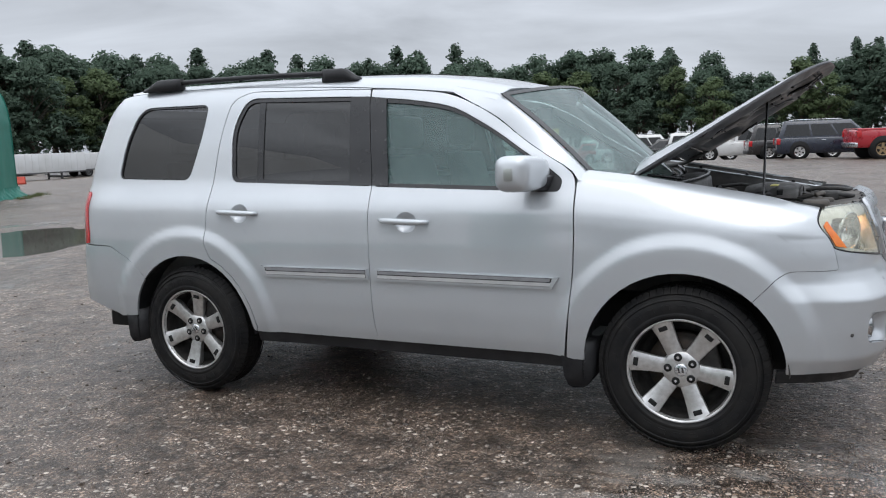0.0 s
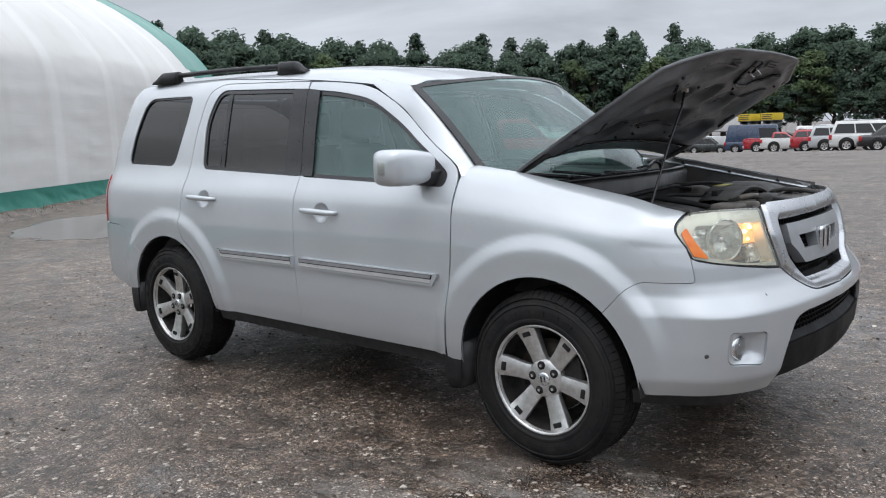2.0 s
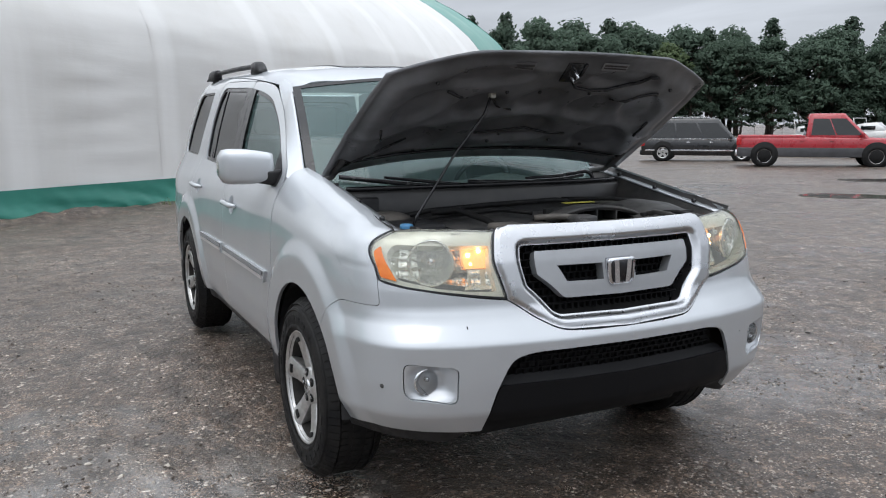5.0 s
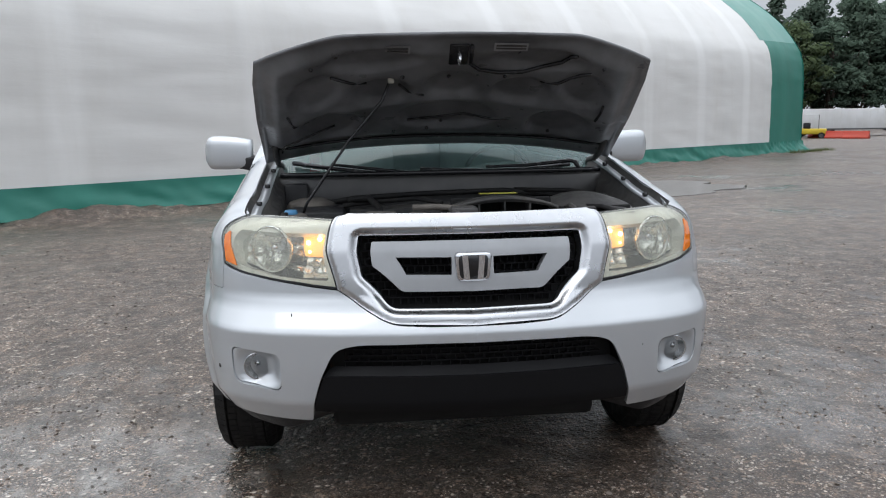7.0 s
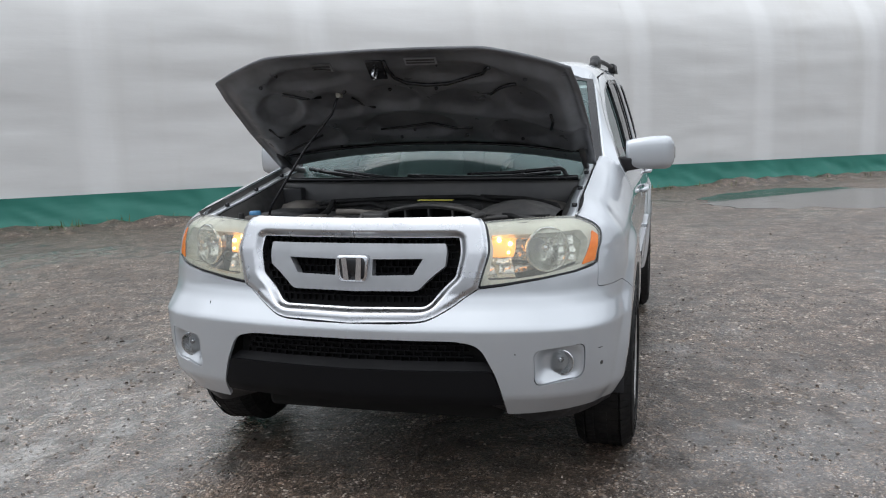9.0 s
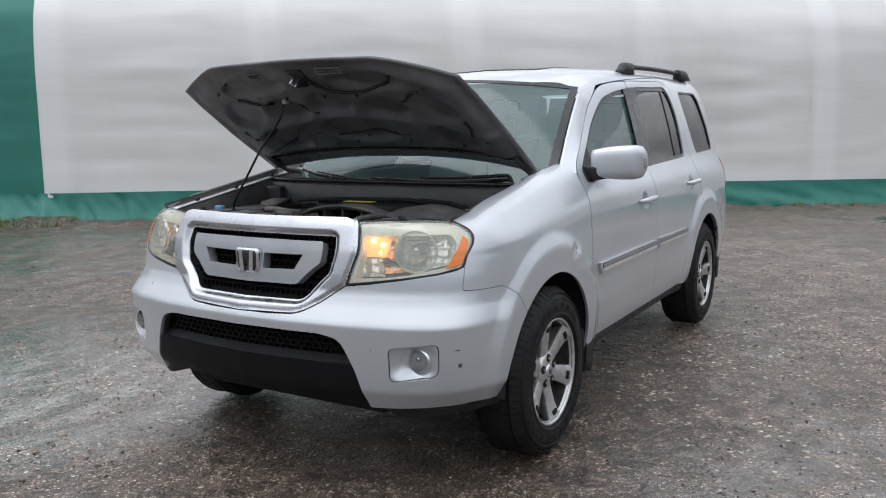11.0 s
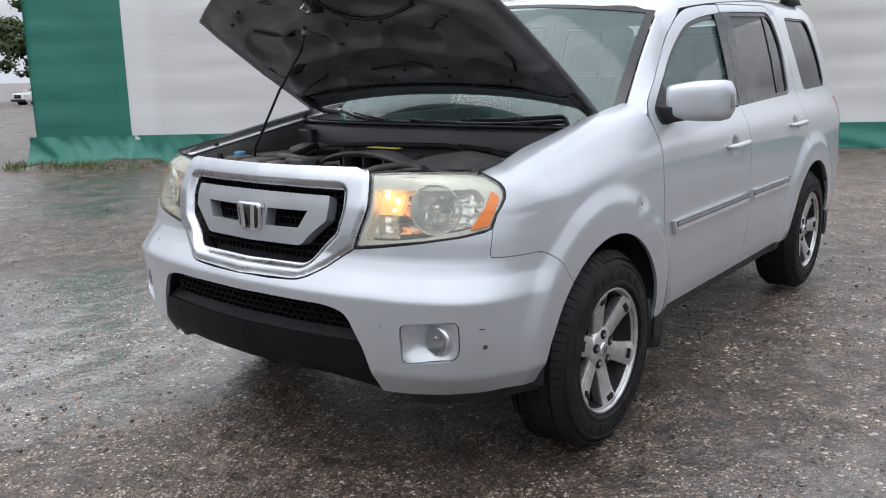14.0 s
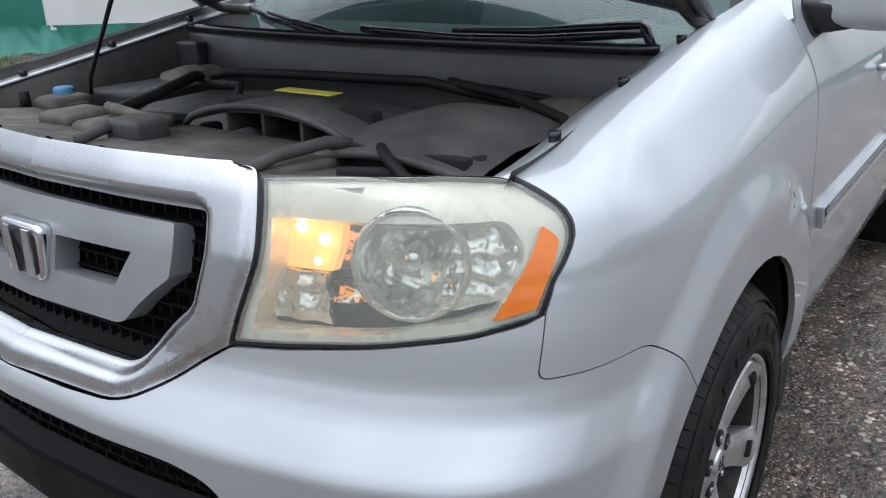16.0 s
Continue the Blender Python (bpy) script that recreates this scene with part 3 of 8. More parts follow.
tent_sheet("wall_fabric", S_BAND, N_BAND, 0.42, 4.4, fabric_white)
tent_sheet("seam_flap", -0.74, -0.14, 0.44, 9.0, fabric_white, 0.05, 0.09, 0.007, 1.0, "overlapping seam flap of white fabric")
tent_sheet("roof_fabric", S_BAND, N_BAND - 0.35, 4.38, 19.0, fabric_white, 0.4, 0.3)
tent_sheet("end_band", N_BAND, N_END, 0.3, 3.9, fabric_green, out=0.004)
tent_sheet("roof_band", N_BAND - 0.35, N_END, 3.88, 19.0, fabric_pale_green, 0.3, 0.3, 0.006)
tent_sheet("end_band", S_END, S_BAND, 0.3, 3.75, fabric_green, 0.07, 0.07, 0.006, 1.15)
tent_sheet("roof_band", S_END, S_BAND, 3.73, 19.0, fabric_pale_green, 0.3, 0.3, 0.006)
for s_end, sgn in ((N_END, 1), (S_END, -1)):         # the gable walls
    bm = bmesh.new()
    hs = np.linspace(0, 19.0, 40)
    near = [tent_at(s_end, h) for h in hs]
    far = [T0 + TD * s_end + TN * (27.6 - float(ARCH(h))) + Vector((0, 0, float(ARCH(h, 1)))) for h in hs]
    a, b = [bm.verts.new(p) for p in near], [bm.verts.new(p) for p in far]
    for k in range(39):
        bm.faces.new((a[k], a[k + 1], b[k + 1], b[k]))
    part("gable_fabric", bm, fabric_green, tent)
bm = bmesh.new()                                     # the far half
a = [bm.verts.new(T0 + TD * S_END + TN * (27.6 - float(ARCH(h))) + Vector((0, 0, float(ARCH(h, 1))))) for h in np.linspace(0, 19.0, 30)]
b = [bm.verts.new(T0 + TD * N_END + TN * (27.6 - float(ARCH(h))) + Vector((0, 0, float(ARCH(h, 1))))) for h in np.linspace(0, 19.0, 30)]
for k in range(29):
    bm.faces.new((a[k], a[k + 1], b[k + 1], b[k]))
part("far_side_fabric", bm, fabric_white, tent)
bm = bmesh.new()                                     # ground skirt with folds
ns = 760
rows = []
for j, h in enumerate(np.linspace(0.0, 0.47, 9)):
    row = []
    for s in np.linspace(S_END - 0.12, N_END + 0.12, ns):
        ends = float(smooth(S_END + 4.5, S_END, s)) + float(smooth(N_END - 4.0, N_END, s))
        low = 1 - h / 0.47
        fold = (0.05 + 0.15 * min(ends, 1.0)) * noise.noise(Vector((s * (1.6 + 1.0 * min(ends, 1.0)) + h * 4.0, h * 3.0, 1.0))) + 0.022 * noise.noise(Vector((s * 4.3 + h * 5, h * 6.0, 4.0)))
        out = 0.02 + low * low * (0.10 + 0.30 * ends) + fold * (0.35 + low)
        row.append(bm.verts.new(tent_at(s, foot(s) + h, out) + Vector((0, 0, 0.02 + 0.02 * low * noise.noise(Vector((s * 2.1, 0, 6.0)))))))
    rows.append(row)
for a, b in zip(rows, rows[1:]):
    for k in range(ns - 1):
        bm.faces.new((a[k], a[k + 1], b[k + 1], b[k]))
part("skirt", bm, fabric_green, tent, "crumpled green ground skirt")

# bank of loose gravel along the skirt
bm = bmesh.new()
rows = []
for j, d in enumerate(np.linspace(-0.15, 1.7, 16)):
    row = []
    for s in np.linspace(S_END - 0.6, N_END + 0.8, 300):
        rise = 0.17 * math.exp(-((d - 0.45) / 0.38) ** 2) * (0.6 + 0.7 * noise.noise(Vector((s * 0.6, d, 2.0)))) + 0.09 * noise.noise(Vector((s * 3.1, d * 3.1, 4.0))) * math.exp(-((d - 0.5) / 0.5) ** 2)
        p = T0 + TD * s - TN * d
        row.append(bm.verts.new((p.x, p.y, lie(p.x, p.y) - 0.015 + max(rise, 0.0) - (0.05 if j in (0, 15) else 0.0))))
    rows.append(row)
for a, b in zip(rows, rows[1:]):
    for k in range(len(a) - 1):
        bm.faces.new((a[k], a[k + 1], b[k + 1], b[k]))
tagged(part("gravel_bank", bm, gravel), "low bank of loose gravel along the green skirt", "ground", kind="structure")

# weeds at the building's corners
weed = material("weed_leaf", (0.075, 0.11, 0.03), 0.6)
isl = node(weed, "ShaderNodeNewGeometry").outputs["Random Per Island"]
link(weed, mix(weed, isl, (0.055, 0.095, 0.025), (0.17, 0.17, 0.06)), bsdf(weed).inputs["Base Color"])
rng = np.random.default_rng(5)
verts, faces = [], []
for s0, s1, n_blades in ((S_END - 0.3, S_BAND + 0.6, 1500), (N_END - 2.6, N_END + 1.6, 1500), (-12.0, -9.0, 200), (-1.5, 6.0, 300)):
    for _ in range(n_blades):
        s, d = rng.uniform(s0, s1), 0.38 + abs(rng.normal(0, 0.22))
        clump = noise.noise(Vector((s * 1.7, d * 2.0, 8.0)))
        if clump < -0.05:
            continue
        p = T0 + TD * s - TN * d
        a, w, tall = rng.uniform(0, 2 * math.pi), rng.uniform(0.004, 0.012), rng.uniform(0.04, 0.17)
        lean = rng.uniform(0.02, 0.1)
        k = len(verts)
        cx, cy = math.cos(a), math.sin(a)
        z0 = lie(p.x, p.y) + 0.04
        verts += [(p.x - cy * w, p.y + cx * w, z0), (p.x + cy * w, p.y - cx * w, z0), (p.x + cx * lean, p.y + cy * lean, z0 + tall)]
        faces.append((k, k + 1, k + 2))
data = bpy.data.meshes.new("weeds")
data.from_pydata(verts, [], faces)
tagged(finish("weeds", data, weed), "sparse green weeds along the gravel bank", "weeds", kind="stuff")

# loose stones lying on the gravel round the car
pebble = material("pebble", (0.15, 0.13, 0.115), 0.45)
isl = node(pebble, "ShaderNodeNewGeometry").outputs["Random Per Island"]
stones = node(pebble, "ShaderNodeValToRGB")
for at, col in ((0.0, (0.03, 0.023, 0.018)), (0.45, (0.09, 0.07, 0.056)), (0.78, (0.20, 0.165, 0.138)), (0.93, (0.32, 0.275, 0.235)), (1.0, (0.55, 0.50, 0.44))):
    e = stones.color_ramp.elements[0] if at == 0.0 else stones.color_ramp.elements[-1] if at == 1.0 else stones.color_ramp.elements.new(at)
    e.position, e.color = at, (*col, 1)
link(pebble, isl, stones.inputs[0])
link(pebble, stones.outputs[0], bsdf(pebble).inputs["Base Color"])
link(pebble, ramp(pebble, isl, 0.0, 1.0, 0.25, 0.6), bsdf(pebble).inputs["Roughness"])
rng = np.random.default_rng(11)
count = 34000
phi = (1 + 5 ** 0.5) / 2
ico = np.array([(-1, phi, 0), (1, phi, 0), (-1, -phi, 0), (1, -phi, 0), (0, -1, phi), (0, 1, phi), (0, -1, -phi), (0, 1, -phi), (phi, 0, -1), (phi, 0, 1), (-phi, 0, -1), (-phi, 0, 1)]) / 1.9
icof = np.array([(0, 11, 5), (0, 5, 1), (0, 1, 7), (0, 7, 10), (0, 10, 11), (1, 5, 9), (5, 11, 4), (11, 10, 2), (10, 7, 6), (7, 1, 8), (3, 9, 4), (3, 4, 2), (3, 2, 6), (3, 6, 8), (3, 8, 9), (4, 9, 5), (2, 4, 11), (6, 2, 10), (8, 6, 7), (9, 8, 1)])
rad = 1.1 + 5.4 * rng.random(count) ** 0.75
ang = rng.uniform(0, 2 * np.pi, count)
px, py = -0.6 + rad * np.cos(ang) * 1.05, rad * np.sin(ang)
size = np.clip(0.0043 * np.exp(rng.normal(0, 0.45, count)), 0.002, 0.013)
keep = np.array([noise.noise(Vector((x * 0.9, y * 0.9, 12.0))) + 0.5 * noise.noise(Vector((x * 3.2, y * 3.2, 3.0))) > -0.18 for x, y in zip(px, py)])
px, py, size = px[keep], py[keep], size[keep]
n = len(px)
shape = ico[None] * (1 + 0.28 * rng.normal(0, 1, (n, 12, 1))) * size[:, None, None]
shape[:, :, 2] *= rng.uniform(0.5, 0.85, (n, 1))
shape[:, :, 0] *= rng.uniform(0.8, 1.5, (n, 1))
turn = rng.uniform(0, 2 * np.pi, n)
c, s = np.cos(turn)[:, None], np.sin(turn)[:, None]
zz = np.array([lie(x, y) for x, y in zip(px, py)])
V = np.stack([shape[:, :, 0] * c - shape[:, :, 1] * s + px[:, None], shape[:, :, 0] * s + shape[:, :, 1] * c + py[:, None], shape[:, :, 2] + zz[:, None] + 0.05 * size[:, None]], 2).reshape(-1, 3)
F = (icof[None] + 12 * np.arange(n)[:, None, None]).reshape(-1, 3)
data = bpy.data.meshes.new("loose_stones")
data.from_pydata(V.tolist(), [], F.tolist())
tagged(finish("loose_stones", data, pebble, smooth=False), "loose wet gravel stones on the yard", "gravel", kind="stuff")
# ---- the silver car: surfaces of its right half, x ahead from the front axle, z up from the ground ----
WB, HUB, TYRE = 2.775, 0.352, 0.366
PLAN = Curve([(-4.66, -3.87, 0.0), (-4.24, -3.86, 0.42), (-3.99, -3.825, 0.68), (-3.84, -3.775, 0.82), (-3.71, -3.675, 0.907), (-3.55, -3.53, 0.945),
              (-3.3, -3.3, 0.958), (-2.8, -2.8, 0.966), (-1.4, -1.4, 0.967), (0.1, 0.1, 0.967), (0.32, 0.32, 0.963), (0.46, 0.46, 0.955), (0.56, 0.555, 0.940),
              (0.64, 0.628, 0.918), (0.72, 0.693, 0.880), (0.82, 0.758, 0.812), (0.97, 0.818, 0.685), (1.17, 0.866, 0.49), (1.42, 0.897, 0.25), (1.67, 0.908, 0.0)], 0.035)
FLANK = [(0.20, 0.885, 0.20), (0.33, 0.920, 0.33), (0.43, 0.947, 0.43), (0.55, 0.962, 0.55), (0.72, 0.968, 0.72), (0.88, 0.966, 0.88), (1.0, 0.958, 1.0), (1.055, 0.950, 1.055), (1.10, 0.932, 1.10), (1.15, 0.905, 1.15)]
ROLL = Curve(FLANK + [(1.19, 0.882, 1.19), (1.22, 0.862, 1.213), (1.25, 0.838, 1.229), (1.28, 0.808, 1.239), (1.34, 0.748, 1.249)], 0.015)
TOP = Curve(FLANK + [(1.19, 0.886, 1.19), (1.22, 0.874, 1.22), (1.4, 0.828, 1.4), (1.6, 0.766, 1.6), (1.66, 0.742, 1.66), (1.70, 0.718, 1.70), (1.735, 0.687, 1.735),
                     (1.765, 0.650, 1.758), (1.84, 0.58, 1.775), (2.07, 0.35, 1.796), (2.42, 0.0, 1.806)], 0.015)
NOSE = Curve([(0.28, -0.10), (0.38, -0.044), (0.436, -0.012), (0.45, -0.010), (0.55, -0.003), (0.687, 0.002), (0.76, -0.052), (0.80, -0.072), (0.86, -0.082),
              (0.95, -0.102), (1.04, -0.132), (1.07, -0.15), (1.10, -0.19)], 0.006)
TAIL = Curve([(0.3, 0.06), (0.5, 0.0), (0.8, 0.02), (0.84, 0.045), (1.15, 0.045), (1.35, 0.07), (1.6, 0.17), (1.72, 0.26), (1.8, 0.36)], 0.02)
DROP = Curve([(-0.62, 0.0), (-0.48, -0.003), (-0.21, -0.037), (0.127, -0.095), (0.53, -0.165), (0.7, -0.172), (2.0, -0.175)], 0.04)
ROOF = Curve([(-3.6, -0.01), (-3.2, 0.008), (-2.5, 0.004), (-1.75, -0.014), (-1.45, -0.03), (-1.16, -0.062), (-0.9, -0.118), (-0.6, -0.20)], 0.06)


FLARE = Curve([(0.30, 0.016), (0.455, 0.020), (0.552, 0.023), (0.610, 0.001), (0.70, 0.0)], 0.008)


def flare(x, z):
    """The wheel arches: a flat band that stands proud of the side and falls back over a crease."""
    out = 0.0
    for cx in (0.0, -WB):
        r = math.hypot(x - cx, z - HUB)
        if r < 0.72:
            out += float(FLARE(r)) * float(smooth(0.2, 0.34, z))
    return out


SHELF = Curve([(0.28, -0.045), (0.436, 0.006), (0.686, 0.010), (0.757, -0.011), (1.3, -0.011)], 0.006)


def body(s, v, off=0.0, upper=False):
    """A point of the skin: s runs from the tail round the right side to the nose, v up the section (and in over the top)."""
    c = TOP if upper else ROLL
    y, z = c(v), c(v, 1)
    if upper:
        z += ROOF(s) * float(smooth(1.16, 1.7, v))
    else:
        z += DROP(s) * float(smooth(0.78, 1.26, v))
    px, py = PLAN(s), PLAN(s, 1)
    front, back = float(smooth(0.30, 0.80, s)), float(smooth(-3.35, -3.95, s))
    x = px + front * NOSE(z) + back * TAIL(z)
    y = py / 0.967 * y + flare(x, z) * float(smooth(0.62, 0.5, s))
    if 0.34 < s < 1.1:                               # the bumper's shelf and chin carried round the corner
        y += SHELF(z) * float(smooth(0.34, 0.52, s)) * float(smooth(1.1, 0.75, s))
    if 0.25 < s < 1.15 and z > 0.93:                 # full shoulder over the head lamps
        y += 0.036 * float(smooth(0.93, 1.03, z)) * float(smooth(0.25, 0.58, s)) * float(smooth(1.15, 0.85, s))
    if off:
        h = 0.003
        a = np.subtract(body(s + h, v, 0, upper), body(s - h, v, 0, upper))
        b = np.subtract(body(s, v + h, 0, upper), body(s, v - h, 0, upper))
        n = np.cross(a, b)
        n /= np.linalg.norm(n)
        return (x + n[0] * off, -y + n[1] * off, z + n[2] * off)
    return (x, -y, z)


def at_height(s, z):
    """The v at which the lower skin reaches the height z."""
    lo, hi = 0.1, 1.32
    for _ in range(30):
        m = (lo + hi) / 2
        lo, hi = (m, hi) if body(s, m)[2] < z else (lo, m)
    return lo


def nose(y, z):
    """(s, v) of the front point at the distance y from the middle and height z."""
    lo, hi = 0.2, 1.67
    v = z
    for _ in range(3):
        a, b = lo, hi
        for _ in range(30):
            m = (a + b) / 2
            a, b = (m, b) if -body(m, v)[1] > y else (a, m)
        v = at_height(a, z)
    return (a, v)


def skin(off=0.0, upper=False):
    return lambda s, v: body(s, v, off, upper)


def sv(points):
    """Outline points given as (s, height) on the lower skin."""
    return [(p[0], at_height(p[0], p[1]), *p[2:]) for p in points]


def ny(points):
    return [(*nose(p[0], p[1]), *p[2:]) for p in points]


def arch(cx, r, a0, a1, n=14, drop=0.0):
    """Points of a wheel arch from angle a0 to a1 (degrees, from ahead over the top)."""
    return [(cx + r * math.cos(radians(a)), HUB + drop + r * math.sin(radians(a)), 0) for a in np.linspace(a0, a1, n)]


def dented(s, v):
    """The left fender's skin, knocked in where the arch band meets the door side."""
    d = math.hypot((s + 0.225) / 0.075, (v - 0.862) / 0.048)
    e = math.hypot((s + 0.32) / 0.11, (v - 0.80) / 0.05)
    return body(s, v, -0.009 * float(smooth(1.0, 0.1, d)) - 0.003 * float(smooth(1.0, 0.2, e)) - 1e-6)


car = thing("car", "silver sport utility car on wet gravel with its hood propped open", "car")
R_ARCH = 0.437
for side, hand in (("R", -1), ("L", 1)):
    # front fender
    a = arch(0.0, R_ARCH, 48, 181, 18)
    pts = sv([(0.301, 0.685, 0), (0.387, 0.775, 0.03), (0.45, 0.807, 0.04), (0.716, 0.809, 0.02)]) + ny([(0.868, 0.898, 0)])
    pts += [(*nose(0.871, 0.94)[:2], 0.02), (*nose(0.876, 1.010)[:2], 0.05), (*nose(0.845, 1.065)[:2], 0.025)]
    pts += [(0.56, 1.30, 0.01), (0.30, 1.30, 0), (0.0, 1.30, 0), (-0.25, 1.30, 0.0), (-0.44, 1.30, 0.0), (-0.476, 1.27, 0.01), (-0.478, 1.16, 0), (-0.474, 0.95, 0), (-0.478, 0.8, 0), (-0.497, 0.6, 0), (-0.522, 0.36, 0)]
    pts += sv([(-0.437, 0.36, 0)])
    pts += [(p[0], p[1], 0) for p in a[::-1]]
    fender = panel("fender", rounded(pts, 0.0), skin() if side == "R" else dented, silver, car, step=0.017, where=side, gap=0.0013)
    # doors: skin with the window opening
    f_open = [(-1.545, 1.172, 0.012), (-0.555, 1.140, 0.03), (-0.545, 1.20, 0.03), (-0.72, 1.375, 0.1), (-0.895, 1.525, 0.15), (-1.12, 1.625, 0.2), (-1.32, 1.645, 0.1), (-1.60, 1.655, 0.012)]
    f_out = [(-1.545, 0.37, 0.0), (-0.53, 0.37, 0.0), (-0.499, 0.6, 0.1), (-0.48, 0.8, 0), (-0.476, 0.95, 0), (-0.482, 1.18, 0.03), (-0.50, 1.235, 0.03), (-0.555, 1.30, 0.0), (-0.72, 1.462, 0.1), (-0.905, 1.615, 0.15), (-1.16, 1.697, 0.2), (-1.43, 1.699, 0.1), (-1.635, 1.70, 0.01),
             (-1.565, 1.175, 0.0), (-1.556, 0.5, 0.05)]
    cups = [[(hx + 0.01 + 0.062 * math.cos(b), hz - 0.002 + 0.052 * math.sin(b)) for b in np.linspace(0, 2 * math.pi, 24, endpoint=False)] for hx, hz in ((-1.352, 0.998), (-2.402, 1.036))]
    door = panel("front_door", rounded(f_out, 0.0), skin(0, True), silver, car, [rounded(f_open, 0.02), cups[0]], 0.026, where=side, gap=0.0025)
    r_open = [(-2.485, 1.205, 0.05), (-1.575, 1.175, 0.012), (-1.632, 1.660, 0.012), (-2.44, 1.672, 0.07), (-2.52, 1.50, 0.2)]
    ra = [(-WB + 0.468 * math.cos(radians(b)), HUB + 0.468 * math.sin(radians(b)), 0) for b in np.linspace(6, 62, 8)]
    r_out = [(-1.541, 0.37, 0.0), (-1.554, 0.5, 0.05), (-1.564, 1.175, 0.0), (-1.640, 1.70, 0.01), (-2.44, 1.708, 0.1), (-2.55, 1.66, 0.1), (-2.60, 1.45, 0.15), (-2.618, 1.18, 0.1), (-2.63, 0.86, 0.05), (-2.585, 0.775, 0.04)] + ra[::-1] + [(-2.32, 0.37, 0.0)]
    door2 = panel("rear_door", rounded(r_out, 0.0), skin(0, True), silver, car, [rounded(r_open, 0.02), cups[1]], 0.022, where=side, gap=0.0025)
    # rear quarter with its window opening
    q_open = [(-3.372, 1.232, 0.05), (-2.80, 1.218, 0.05), (-2.735, 1.45, 0.1), (-2.715, 1.648, 0.05), (-3.25, 1.650, 0.09), (-3.34, 1.45, 0.2)]
    qa = [(-WB + R_ARCH * math.cos(radians(b)), HUB + R_ARCH * math.sin(radians(b)), 0) for b in np.linspace(4, 139, 18)]
    q_out = [(-2.322, 0.37, 0)] + ra + [(-2.585, 0.775, 0.04), (-2.63, 0.86, 0.05), (-2.618, 1.18, 0.1), (-2.60, 1.45, 0.15), (-2.55, 1.66, 0.1), (-2.44, 1.708, 0.1), (-1.640, 1.70, 0.0), (-1.640, 1.706, 0.0),
             (-2.6, 1.745, 0), (-3.4, 1.745, 0.05), (-3.62, 1.735, 0.06), (-3.82, 1.70, 0.03), (-3.86, 1.50, 0.1), (-3.86, 1.16, 0.0), (-3.672, 1.155, 0), (-3.662, 0.835, 0), (-3.40, 0.829, 0.03), (-3.23, 0.749, 0.02), (-3.112, 0.666, 0.0)] + [(p[0], p[1], 0) for p in qa[::-1]]
    quarter = panel("rear_quarter", rounded(q_out, 0.0), skin(0, True), silver, car, [rounded(q_open, 0.05)], 0.022, where=side, gap=0.002)
    # rear bumper side and tail lamp
    rb = [(-WB + R_ARCH * math.cos(radians(b)), HUB + R_ARCH * math.sin(radians(b)), 0) for b in np.linspace(139, 172, 7)]
    rb_out = [(-3.112, 0.664, 0), (-3.23, 0.747, 0.02), (-3.40, 0.827, 0.03), (-3.655, 0.829, 0), (-4.1, 0.83, 0), (-4.66, 0.83, 0), (-4.66, 0.48, 0), (-3.9, 0.48, 0), (-3.65, 0.47, 0.05), (-3.35, 0.40, 0)] + rb[::-1]
    panel("rear_bumper", rounded(rb_out, 0.0), skin(0.001), silver, car, (), 0.05, where=side)
    panel("tail_lamp", rounded([(-3.640, 0.84, 0.01), (-3.652, 1.15, 0.02), (-4.0, 1.15, 0.02), (-4.0, 0.84, 0.02)], 0.0), skin(0.006), red_lens, car, (), 0.04, where=side, label="tall red tail lamp wrapping the rear corner")
    # glass with its black seals
    for name, opening, glass in (("front_window", f_open, green_glass), ("rear_window", r_open, tint_glass), ("quarter_window", q_open, tint_glass)):
        rim = rounded(opening, 0.02)
        w = 0.010 if name == "quarter_window" else 0.022
        seal = panel("window_seal", inset(rim, 0.001), skin(-0.006, True), gloss_black, {"front_window": door, "rear_window": door2, "quarter_window": quarter}[name], [inset(rim, w)], 0.04, 0.012, where=side)
        pane = panel(name, inset(rim, w - 0.004), skin(-0.013, True), glass, car, (), 0.06, 0.004, where=side)
        pane.visible_shadow = name != "front_window"
    # black pillar covers beside the middle post, the rear door's divider, the mirror's corner
    panel("pillar_cover", [(-1.563, 1.178), (-1.47, 1.176), (-1.535, 1.652), (-1.633, 1.66)], skin(0.002, True), gloss_black, door, (), 0.05, 0.006, where=side)
    panel("pillar_cover", [(-1.70, 1.181), (-1.5665, 1.178), (-1.637, 1.66), (-1.755, 1.66)], skin(0.002, True), gloss_black, door2, (), 0.05, 0.006, where=side)
    panel("window_divider", [(-2.312, 1.195), (-2.272, 1.195), (-2.318, 1.662), (-2.358, 1.664)], skin(-0.008, True), gloss_black, door2, (), 0.05, 0.006, where=side)
    panel("mirror_corner", rounded([(-0.725, 1.146, 0.0), (-0.55, 1.140, 0.03), (-0.545, 1.19, 0.03), (-0.72, 1.366, 0.0)], 0.0), skin(-0.002, True), black_plastic, door, (), 0.05, 0.008, where=side)
    # chrome-lined side mouldings
    for owner, x0, x1, tip in ((door, -1.512, -0.545, 1), (door2, -1.568, -2.245, -1)):
        e = 0.035 * tip
        mould = panel("side_moulding", [(x0, 0.698), (x1 - e, 0.694), (x1, 0.749), (x0, 0.753)], skin(0.016), silver, owner, (), 0.05, 0.018, where=side)
        panel("moulding_groove", [(x0 + e * 0.2, 0.709), (x1 - e * 1.3, 0.706), (x1 - e * 0.85, 0.745), (x0 + e * 0.2, 0.749)], skin(0.0172), gloss_black, mould, (), 0.05, 0.004, where=side)
